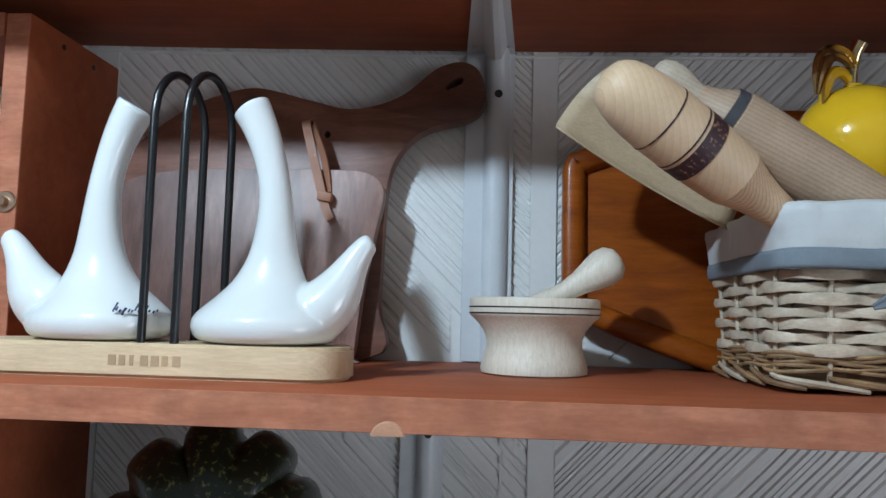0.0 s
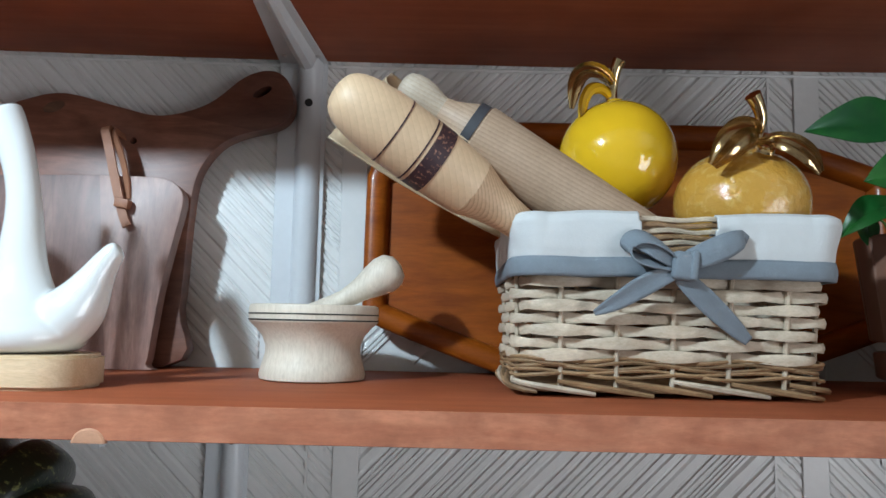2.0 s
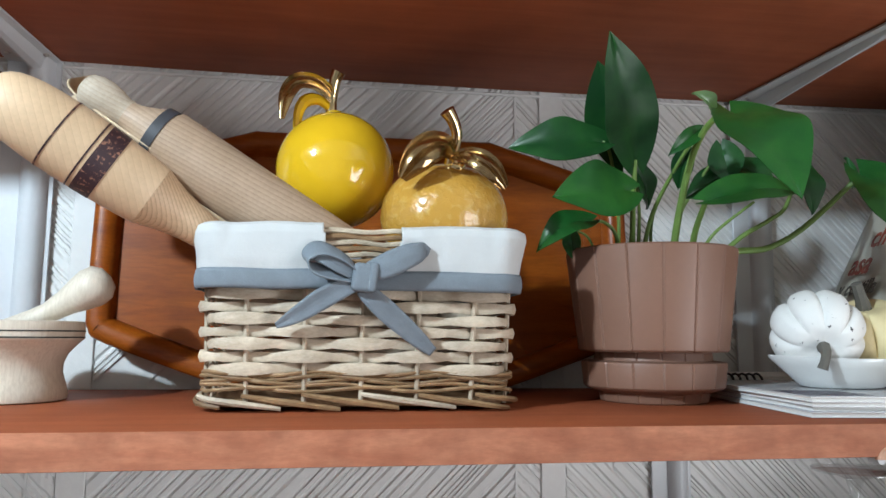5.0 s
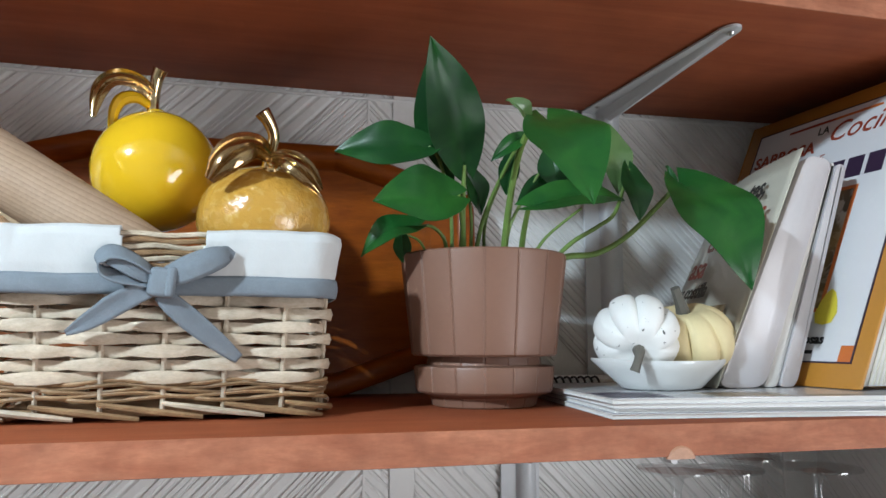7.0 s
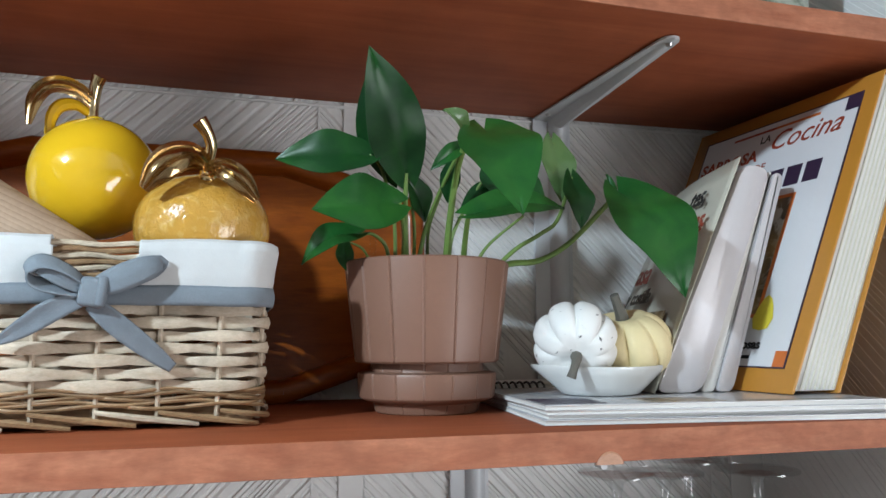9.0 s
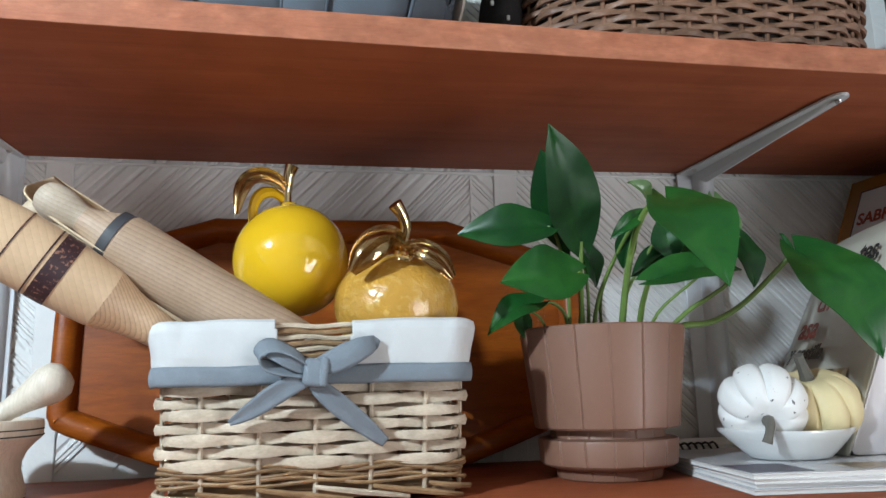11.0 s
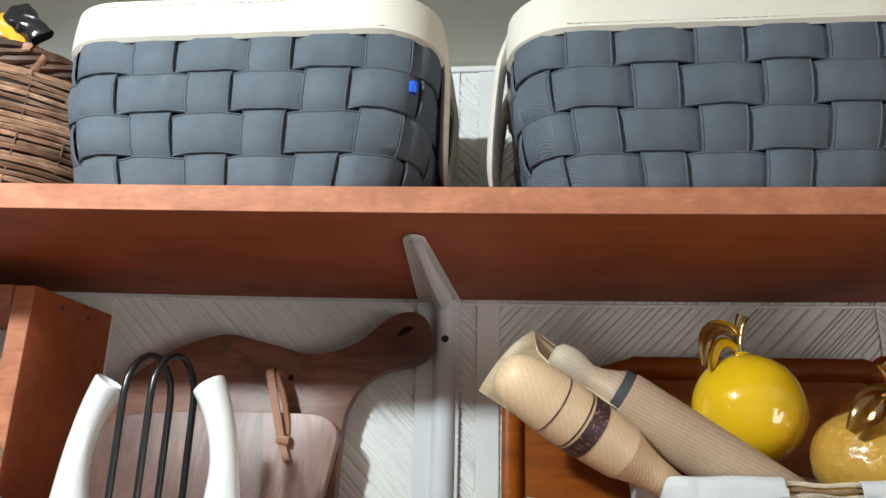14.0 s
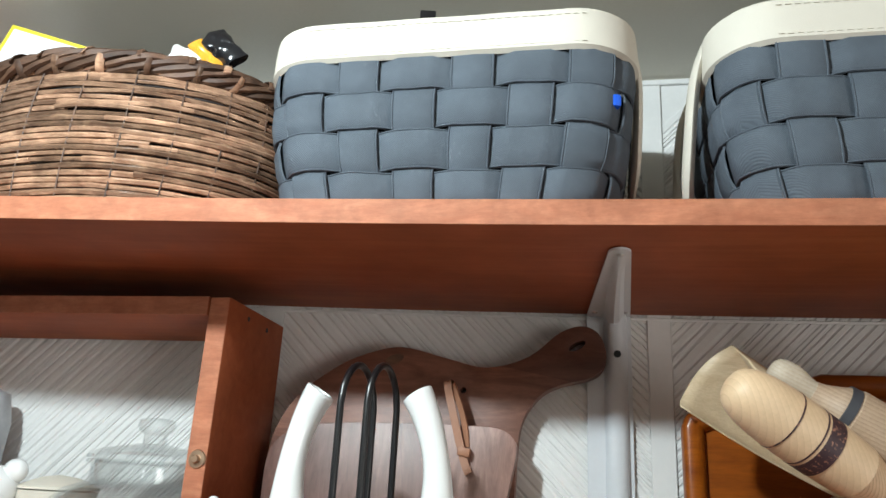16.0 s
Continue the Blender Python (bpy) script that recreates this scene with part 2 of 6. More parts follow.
M = {
    "thin_glass": thin_glass("thin_clear_glass"),
    "red_wood": wood("red_brown_stained_wood", (0.41, 0.112, 0.044), (0.31, 0.074, 0.028), 0.6, (1.2, 22, 22), 1.0, coat=0.0, relief=0.06, blotch=0.25, blotch_scale=14, distort=0.6, streaks=0.25),
    "wall": plain("white_wall_panel", (0.74, 0.735, 0.715), 0.36, vary=0.07, scale=9, fine=130, relief=0.35, depth=0.0010),
    "greige": plain("satin_ceiling_paint", (0.74, 0.70, 0.60), 0.3, vary=0.08, scale=3, relief=0.03),
    "room": plain("room_paint", (0.66, 0.64, 0.61), 0.7, vary=0.04, scale=2, relief=0.05),
    "floor": wood("room_floor", (0.30, 0.22, 0.15), (0.2, 0.14, 0.09), 0.5, (2, 14, 14)),
    "grey_steel": plain("grey_painted_steel", (0.62, 0.64, 0.66), 0.35, vary=0.05, scale=30, relief=0.04),
    "steel": plain("bright_steel", (0.6, 0.6, 0.6), 0.28, 1.0, vary=0.1, relief=0.02),
    "dark_steel": plain("dark_gap", (0.02, 0.02, 0.02), 0.6, vary=0.1),
    # for the unseen lowest board; white only to reflect lamp light upwards
    "bounce_white": plain("white_bounce_board", (0.78, 0.78, 0.76), 0.4, vary=0.04, scale=10, relief=0.03),
    "plug": wood("pale_wood_plug", (0.62, 0.33, 0.2), (0.5, 0.25, 0.15), 0.5, (10, 10, 30), relief=0.05),
    "porcelain": plain("white_porcelain", (0.70, 0.71, 0.70), 0.1, vary=0.02, scale=14, relief=0.02, coat=0.5),
    "blue_ink": plain("blue_ink", (0.02, 0.03, 0.09), 0.3),
    "rack_wood": wood("pale_beech", (0.76, 0.60, 0.40), (0.62, 0.45, 0.27), 0.5, (4, 40, 40), relief=0.08, blotch=0.15, distort=0.8),
    "burn": plain("burnt_brand", (0.44, 0.30, 0.17), 0.6, vary=0.25, fine=600),
    "black_wire": plain("black_coated_wire", (0.008, 0.008, 0.009), 0.3, vary=0.1, relief=0.02),
    "walnut": wood("walnut_board", (0.29, 0.130, 0.085), (0.12, 0.042, 0.025), 0.42, (4, 4, 22), 0.7, relief=0.1, blotch=0.45, blotch_scale=9, rotation=(0, 0.35, 0), distort=1.8),
    "purple_wood": wood("pinkish_brown_board", (0.36, 0.21, 0.17), (0.13, 0.062, 0.048), 0.42, (22, 6, 4), 0.8, relief=0.1, blotch=0.45, blotch_scale=14, rotation=(0, 0.5, 0), distort=1.5),
    "leather": plain("tan_leather", (0.32, 0.14, 0.075), 0.55, vary=0.2, relief=0.15),
    "mortar_wood": wood("pale_turned_wood", (0.75, 0.67, 0.56), (0.705, 0.62, 0.505), 0.5, (30, 30, 4), 0.8, relief=0.06, blotch=0.1),
    "black_line": plain("black_line", (0.02, 0.018, 0.015), 0.5),
    "tray_wood": wood("amber_varnished_wood", (0.41, 0.105, 0.007), (0.23, 0.045, 0.003), 0.36, (3, 20, 20), 0.9, coat=0.12, relief=0.05, blotch=0.3, blotch_scale=6),
    "wicker": wood("pale_grey_willow", (0.70, 0.60, 0.47), (0.48, 0.38, 0.27), 0.6, (12, 12, 30), 1.0, relief=0.15, blotch=0.3, blotch_scale=40, spread=0.16),
    "wicker_brown": wood("brown_willow", (0.42, 0.27, 0.14), (0.24, 0.13, 0.06), 0.55, (14, 14, 30), 1.0, relief=0.15, blotch=0.3, blotch_scale=40, spread=0.2),
    "cloth": plain("white_cotton", (0.57, 0.58, 0.58), 0.92, vary=0.05, scale=60, fine=700, relief=0.35, depth=0.0006),
    "blue_cloth": plain("blue_grey_cotton", (0.19, 0.222, 0.255), 0.92, vary=0.14, scale=60, fine=900, relief=0.5, depth=0.0006),
    "blue_band": plain("slate_blue_band", (0.055, 0.057, 0.066), 0.5, vary=0.3),
    "shell_wood": wood("thin_pale_veneer", (0.66, 0.52, 0.35), (0.55, 0.41, 0.26), 0.5, (4, 30, 30), relief=0.05, blotch=0.1),
    "lemon": plain("lemon_yellow_glaze", (0.74, 0.45, 0.014), 0.10, vary=0.07, scale=20, fine=70, relief=0.12, depth=0.0012, coat=0.6),
    "gold": plain("gold_lustre", (0.74, 0.56, 0.31), 0.12, 1.0, vary=0.12, scale=40, relief=0.06),
    "terracotta": plain("brown_plastic_pot", (0.225, 0.116, 0.078), 0.42, vary=0.05, scale=20, relief=0.04),
    "soil": plain("potting_soil", (0.035, 0.022, 0.015), 0.95, vary=0.5, scale=120, relief=0.9, depth=0.003),
    "stem": plain("green_stem", (0.16, 0.26, 0.06), 0.45, vary=0.2),
    "cream_matt": plain("cream_painted_pumpkin", (0.80, 0.67, 0.38), 0.6, vary=0.08, scale=25, relief=0.15),
    "grey_stalk": plain("grey_stalk", (0.14, 0.13, 0.11), 0.8, vary=0.2),
    "paper": plain("white_page_edges", (0.72, 0.71, 0.68), 0.8, vary=0.06, scale=30, fine=400, relief=0.1),
    "cover_grey": plain("grey_magazine_cover", (0.42, 0.43, 0.45), 0.3, vary=0.25, scale=25),
    "cover_white": plain("white_glossy_cover", (0.72, 0.72, 0.74), 0.2, vary=0.03, coat=0.3),
    "cover_lilac": plain("pale_lilac_glossy_cover", (0.56, 0.535, 0.55), 0.3, vary=0.04, coat=0.15),
    "cover_orange": plain("orange_cover", (0.50, 0.22, 0.03), 0.35, vary=0.06, coat=0.2),
    "cover_cream": plain("cream_cover", (0.62, 0.60, 0.50), 0.3, vary=0.05, coat=0.2),
    "print_dark": plain("dark_violet_print", (0.035, 0.02, 0.05), 0.4),
    "print_red": plain("red_brown_print", (0.33, 0.05, 0.02), 0.4),
    "print_black": plain("black_print", (0.015, 0.015, 0.015), 0.4),
    "print_orange": plain("orange_print", (0.62, 0.16, 0.03), 0.4),
    "cream_band": plain("cream_canvas_trim", (0.60, 0.555, 0.475), 0.8, vary=0.05, scale=20, fine=900, relief=0.3),
    "dark_inside": plain("near_black_inner_sheet", (0.02, 0.022, 0.026), 0.9),
    "blue_foil": plain("blue_wrapper", (0.01, 0.10, 0.6), 0.25),
    "black_foil": plain("black_wrapper", (0.012, 0.012, 0.014), 0.18, vary=0.3),
    "orange_foil": plain("orange_wrapper", (0.75, 0.33, 0.03), 0.3),
    "yellow_foil": plain("yellow_card_edge", (0.75, 0.62, 0.05), 0.4),
    "reed": wood("brown_glossy_reed", (0.64, 0.385, 0.25), (0.17, 0.078, 0.048), 0.19, (8, 8, 30), 1.0, coat=0.35, relief=0.1, blotch=0.6, blotch_scale=30, spread=0.5),
    "dark_willow": wood("dark_brown_willow", (0.33, 0.185, 0.115), (0.15, 0.075, 0.042), 0.5, (14, 14, 30), 1.0, relief=0.15, blotch=0.3, blotch_scale=40, spread=0.3),
    "bark": wood("dark_brown_bark", (0.15, 0.072, 0.038), (0.05, 0.022, 0.013), 0.62, (8, 8, 30), 1.0, relief=0.25, blotch=0.4, blotch_scale=30, spread=0.35),
    # near-black stand-in for the shade seen between a basket's rods
    "gap_shade": plain("painted_gap_shade", (0.018, 0.009, 0.006), 0.7, vary=0.3),
    "edge_wood": wood("lighter_red_wood_edge", (0.54, 0.215, 0.12), (0.36, 0.115, 0.058), 0.65, (6, 26, 26), 0.8, relief=0.08, blotch=0.30, blotch_scale=48, distort=1.0),
    "clear_glass": glass("clear_glass", (1, 1, 1), 0.01, 1.33),
    "white_filling": plain("white_granules", (0.8, 0.8, 0.79), 0.8, vary=0.05, relief=0.5, depth=0.002),
    "brass": plain("dull_brass_bolt", (0.55, 0.38, 0.26), 0.35, 0.9, vary=0.15),
}


def layered(name, light, dark, normal, pitch, rough=0.5, wander=0.5, sharp=0.6, speck=0.12):
    """Growth layers across `normal`, so that a rounded end shows rings and a shaft shows lines."""
    m, t, b = node_material(name)
    v = coords(t)
    nrm = Vector(normal).normalized()
    dot = t.nodes.new("ShaderNodeVectorMath")
    dot.operation = "DOT_PRODUCT"
    link(t, v, "Vector", dot, 0)
    dot.inputs[1].default_value = nrm
    wob = noise_node(t, v, 14, 2)
    add = t.nodes.new("ShaderNodeMath")
    add.operation = "MULTIPLY_ADD"
    link(t, wob, "Fac", add, 0)
    add.inputs[1].default_value = pitch * wander * 6
    t.links.new(dot.outputs["Value"], add.inputs[2])
    mul = t.nodes.new("ShaderNodeMath")
    mul.operation = "MULTIPLY"
    link(t, add, 0, mul, 0)
    mul.inputs[1].default_value = 1 / pitch
    fr = t.nodes.new("ShaderNodeMath")
    fr.operation = "FRACT"
    link(t, mul, 0, fr, 0)
    mid = tuple(a * 0.6 + d * 0.4 for a, d in zip(light, dark))
    c = ramp(t, fr, 0, [(0.0, light), (sharp * 0.6, tuple(x * 0.97 for x in light)), (0.88, mid), (0.95, dark), (1.0, light)])
    fine = noise_node(t, v, 380, 3)
    spots = ramp(t, fine, "Fac", [(0.35, (1 - speck,) * 3), (0.6, (1, 1, 1))])
    big = noise_node(t, v, 22, 3)
    tone = ramp(t, big, "Fac", [(0.3, (0.86, 0.84, 0.8)), (0.7, (1, 1, 1))])
    c2 = mix(t, 1.0, c.outputs["Color"], spots.outputs["Color"], "MULTIPLY")
    c2 = mix(t, 1.0, c2, tone.outputs["Color"], "MULTIPLY")
    t.links.new(c2, b.inputs["Base Color"])
    b.inputs["Roughness"].default_value = rough
    bump(t, b, fine.outputs["Fac"], 0.08, 0.0004)
    return m


def ringed(name, light, dark, pith, axis, pitch, rough=0.5, wander=0.5, speck=0.12):
    """Growth rings round a pith line, so that a rounded end shows nested arcs and a shaft shows long lines."""
    m, t, b = node_material(name)
    v = coords(t)
    wob = noise_node(t, v, 18, 2)
    sub = t.nodes.new("ShaderNodeVectorMath")
    sub.operation = "SUBTRACT"
    link(t, v, "Vector", sub, 0)
    sub.inputs[1].default_value = pith
    crs = t.nodes.new("ShaderNodeVectorMath")
    crs.operation = "CROSS_PRODUCT"
    t.links.new(sub.outputs[0], crs.inputs[0])
    crs.inputs[1].default_value = Vector(axis).normalized()
    ln = t.nodes.new("ShaderNodeVectorMath")
    ln.operation = "LENGTH"
    t.links.new(crs.outputs[0], ln.inputs[0])
    add = t.nodes.new("ShaderNodeMath")
    add.operation = "MULTIPLY_ADD"
    link(t, wob, "Fac", add, 0)
    add.inputs[1].default_value = pitch * wander * 4
    t.links.new(ln.outputs["Value"], add.inputs[2])
    mul = t.nodes.new("ShaderNodeMath")
    mul.operation = "MULTIPLY"
    link(t, add, 0, mul, 0)
    mul.inputs[1].default_value = 1 / pitch
    fr = t.nodes.new("ShaderNodeMath")
    fr.operation = "FRACT"
    link(t, mul, 0, fr, 0)
    mid = tuple(a * 0.62 + d * 0.38 for a, d in zip(light, dark))
    c = ramp(t, fr, 0, [(0.0, light), (0.45, tuple(x * 0.97 for x in light)), (0.8, mid), (0.92, dark), (1.0, light)])
    fine = noise_node(t, v, 420, 3)
    spots = ramp(t, fine, "Fac", [(0.35, (1 - speck,) * 3), (0.6, (1, 1, 1))])
    big = noise_node(t, v, 24, 3)
    tone = ramp(t, big, "Fac", [(0.3, (0.9, 0.87, 0.82)), (0.7, (1, 1, 1))])
    c2 = mix(t, 1.0, c.outputs["Color"], spots.outputs["Color"], "MULTIPLY")
    c2 = mix(t, 1.0, c2, tone.outputs["Color"], "MULTIPLY")
    t.links.new(c2, b.inputs["Base Color"])
    b.inputs["Roughness"].default_value = rough
    bump(t, b, fine.outputs["Fac"], 0.08, 0.0004)
    return m


def twill(name, colour, pitch=0.0016):
    """Canvas with a slanting rib."""
    m, t, b = node_material(name)
    v = coords(t)
    w = t.nodes.new("ShaderNodeTexWave")
    w.wave_type, w.bands_direction = "BANDS", "DIAGONAL"
    w.inputs["Scale"].default_value = 0.628 / pitch
    w.inputs["Distortion"].default_value = 0.6
    link(t, v, "Vector", w, "Vector")
    big, small = noise_node(t, v, 25, 3), noise_node(t, v, 1100, 3)
    c = ramp(t, big, "Fac", [(0.3, tuple(x * 0.88 for x in colour)), (0.7, tuple(x * 1.12 for x in colour))])
    lines = ramp(t, w, "Fac", [(0.1, (0.82, 0.82, 0.83)), (0.6, (1, 1, 1))])
    c2 = mix(t, 1.0, c.outputs["Color"], lines.outputs["Color"], "MULTIPLY")
    t.links.new(c2, b.inputs["Base Color"])
    b.inputs["Roughness"].default_value = 0.7
    h = mix(t, 0.4, w.outputs["Color"], small.outputs["Color"])
    bump(t, b, h, 0.5, 0.0006)
    return m


def speckled(name, base, spot, scale, lo, hi, rough=0.1, coat=0.6, relief=0.0, second=None):
    m, t, b = node_material(name)
    v = coords(t)
    n = noise_node(t, v, scale, 3, 0.55, 0.4)
    c = ramp(t, n, "Fac", [(lo, base), (hi, spot)]).outputs["Color"]
    n2 = noise_node(t, v, scale * 0.22, 2)
    if second:
        c = mix(t, ramp(t, n2, "Fac", [(0.42, (0, 0, 0)), (0.62, (1, 1, 1))]).outputs["Color"], c, second)
    t.links.new(c, b.inputs["Base Color"])
    b.inputs["Roughness"].default_value = rough
    b.inputs["Coat Weight"].default_value, b.inputs["Coat Roughness"].default_value = coat, 0.06
    if relief:
        bump(t, b, n.outputs["Fac"], relief, 0.002)
    return m


M["black_cloth"] = speckled("black_cloth", (0.004, 0.0034, 0.0034), (0.008, 0.007, 0.007), 300, 0.4, 0.7, 0.9, 0.0, 0.2)
M["white_film"] = speckled("white_plastic_film", (0.36, 0.38, 0.36), (0.50, 0.52, 0.50), 25, 0.4, 0.7, 0.3, 0.3, 0.15)
M["clear_film"] = speckled("mottled_glossy_packet", (0.30, 0.33, 0.27), (0.12, 0.14, 0.10), 60, 0.45, 0.6, 0.15, 0.8, 0.3)
M["orange_glaze"] = speckled("ochre_mottled_glaze", (0.50, 0.27, 0.045), (0.57, 0.355, 0.095), 150, 0.5, 0.68, 0.12, 0.6, 0.8)
M["green_rind"] = speckled("dark_green_rind", (0.006, 0.012, 0.006), (0.14, 0.15, 0.05), 190, 0.57, 0.68, 0.3, 0.2, 0.2)
M["speckled_white"] = speckled("white_speckled_rind", (0.82, 0.82, 0.80), (0.08, 0.08, 0.08), 170, 0.685, 0.70, 0.6, 0.0, 0.1)
M["leaf"] = speckled("glossy_leaf_green", (0.006, 0.044, 0.011), (0.013, 0.074, 0.014), 35, 0.4, 0.7, 0.36, 0.0, 0.08)
M["leaf_pale"] = speckled("pale_leaf_green", (0.075, 0.15, 0.05), (0.12, 0.2, 0.07), 30, 0.4, 0.7, 0.3, 0.2, 0.05)
M["leaf_bright"] = speckled("fresh_leaf_green", (0.010, 0.070, 0.014), (0.021, 0.108, 0.018), 35, 0.4, 0.7, 0.30, 0.0, 0.05)
for k in ("leaf", "leaf_bright"):
    M[k].node_tree.nodes["Principled BSDF"].inputs["Specular IOR Level"].default_value = 0.28
for k, level in (("red_wood", 0.2), ("edge_wood", 0.3), ("tray_wood", 0.25)):
    M[k].node_tree.nodes["Principled BSDF"].inputs["Specular IOR Level"].default_value = level
M["charred"] = speckled("burnt_band", (0.035, 0.014, 0.018), (0.30, 0.14, 0.09), 330, 0.56, 0.66, 0.55, 0.0, 0.2)
M["pine"] = layered("pale_pine_rings", (0.70, 0.50, 0.32), (0.58, 0.395, 0.25), (0.93, 0.22, 0.28), 0.0044, 0.5, 0.05, speck=0.06)
M["pine_neck"] = ringed("pale_pine_carved_neck", (0.68, 0.475, 0.30), (0.42, 0.255, 0.145), (-0.02, -0.05, -0.04), (0.35, 0.2, -0.9), 0.0026, 0.5, 0.12)
M["pin_wood"] = layered("greyed_beech_lines", (0.44, 0.315, 0.22), (0.25, 0.155, 0.095), (0.45, -0.25, 0.85), 0.0030, 0.55, 0.12)
M["pin_handle"] = layered("greyed_beech_handle", (0.50, 0.42, 0.33), (0.38, 0.29, 0.21), (0.45, -0.35, 0.8), 0.0028, 0.6, 0.2)
M["grey_weave"] = twill("slate_grey_twill", (0.083, 0.101, 0.122))
M["grey_weave"].node_tree.nodes["Principled BSDF"].inputs["Specular IOR Level"].default_value = 0.25
M["photo"] = speckled("printed_food_picture", (0.45, 0.42, 0.36), (0.05, 0.04, 0.03), 60, 0.45, 0.55, 0.3, 0.2, 0.0, (0.30, 0.18, 0.05))



def planks(m, way, width, low, shift=0.0):
    """Glued staves: a tone of its own for each stave across `way`."""
    t = m.node_tree
    b = t.nodes["Principled BSDF"]
    src = b.inputs["Base Color"].links[0].from_socket
    v = coords(t)
    dot = t.nodes.new("ShaderNodeVectorMath")
    dot.operation = "DOT_PRODUCT"
    link(t, v, "Vector", dot, 0)
    dot.inputs[1].default_value = tuple(c / width for c in way)
    add = t.nodes.new("ShaderNodeMath")
    add.operation = "ADD"
    t.links.new(dot.outputs["Value"], add.inputs[0])
    add.inputs[1].default_value = shift
    fl = t.nodes.new("ShaderNodeMath")
    fl.operation = "FLOOR"
    link(t, add, 0, fl, 0)
    wn = t.nodes.new("ShaderNodeTexWhiteNoise")
    wn.noise_dimensions = "1D"
    link(t, fl, 0, wn, "W")
    tone = ramp(t, wn, "Value", [(0.0, low), (0.5, tuple((1 + c) / 2 for c in low)), (1.0, (1.25, 1.22, 1.2))])
    t.links.new(mix(t, 1.0, src, tone.outputs["Color"], "MULTIPLY"), b.inputs["Base Color"])


planks(M["purple_wood"], (1, 0, 0.12), 0.047, (0.62, 0.55, 0.55), 0.3)
planks(M["walnut"], (0.2, 0, 1), 0.07, (0.75, 0.7, 0.68), 0.1)

# ---- the setting ----
YF, YU, WALL = 0.44, 0.457, 0.767
ZT, ZB, ZU, ZV = 1.40, 1.378, 1.727, 1.750
ZL = 1.184
LEFT, RIGHT = -1.30, 1.060
FLOOR, CEIL, PANEL_TOP = -0.36, 2.041, 2.037

wall_back = alone("wall_back", box(-2.4, 2.0, WALL + 0.0012, WALL + 0.10, FLOOR, CEIL), M["wall"], "white textured wall panelling behind the shelves", "wall", "structure", 0)
wall_right = alone("wall_right", box(RIGHT, RIGHT + 0.06, 0.42, WALL + 0.002, FLOOR, CEIL), M["wall"], "white textured return wall beside the shelves", "wall", "structure", 0)
alone("wall_left", box(-2.5, -2.4, -2.6, WALL, FLOOR, CEIL), M["room"], "plain painted side wall of the room", "wall", "structure", 0)
alone("wall_front", box(-2.5, 2.0, -2.7, -2.6, FLOOR, CEIL), M["room"], "plain painted wall opposite the shelves", "wall", "structure", 0)
alone("floor", box(-2.5, 2.0, -2.6, WALL, FLOOR - 0.05, FLOOR), M["floor"], "pale wooden room floor", "floor", "structure", 0)
alone("ceiling", box(-2.5, 2.0, -2.7, WALL + 0.1, CEIL, CEIL + 0.05), M["greige"], "smooth satin pale ceiling over the shelves", "ceiling", "structure", 0)
# the side wall of the room with its window opening
bm = box(1.9, 2.0, -2.6, -1.65, FLOOR, CEIL)
box(1.9, 2.0, -0.65, WALL, FLOOR, CEIL, bm=bm)
box(1.9, 2.0, -1.65, -0.65, FLOOR, 0.40, bm=bm)
box(1.9, 2.0, -1.65, -0.65, 1.60, CEIL, bm=bm)
alone("wall_side", bm, M["room"], "plain painted side wall with a window", "wall", "structure", 0)

# scored wall: upright flat strips, and slanting ridges between them
STRIPS = [-0.885, -0.408, 0.071, 0.547, 1.024]
rng = random.Random(4)
bm = bmesh.new()
for x in STRIPS:
    box(x - 0.0135, x + 0.0135, WALL - 0.0022, WALL + 0.002, FLOOR + 0.02, PANEL_TOP - 0.006, 0.0008, 1, bm)
    for dx in (-0.040,):
        box(x + dx - 0.0012, x + dx + 0.0012, WALL - 0.0014, WALL + 0.002, FLOOR + 0.02, PANEL_TOP - 0.006, 0, 1, bm)
box(-1.4, RIGHT, WALL - 0.004, WALL + 0.004, PANEL_TOP - 0.006, PANEL_TOP, 0.001, 1, bm)
alone("wall_trim", bm, M["wall"], "flat upright strips of the white wall panelling", "trim", "structure", 30)


def ridge_mesh(name, verts, faces, wall, kind=""):
    me = bpy.data.meshes.new(name)
    me.from_pydata(verts, [], faces)
    me.materials.append(M["wall"])
    ob = new(name, me)
    ob.parent = wall
    if kind:
        tagged(ob, kind=kind)


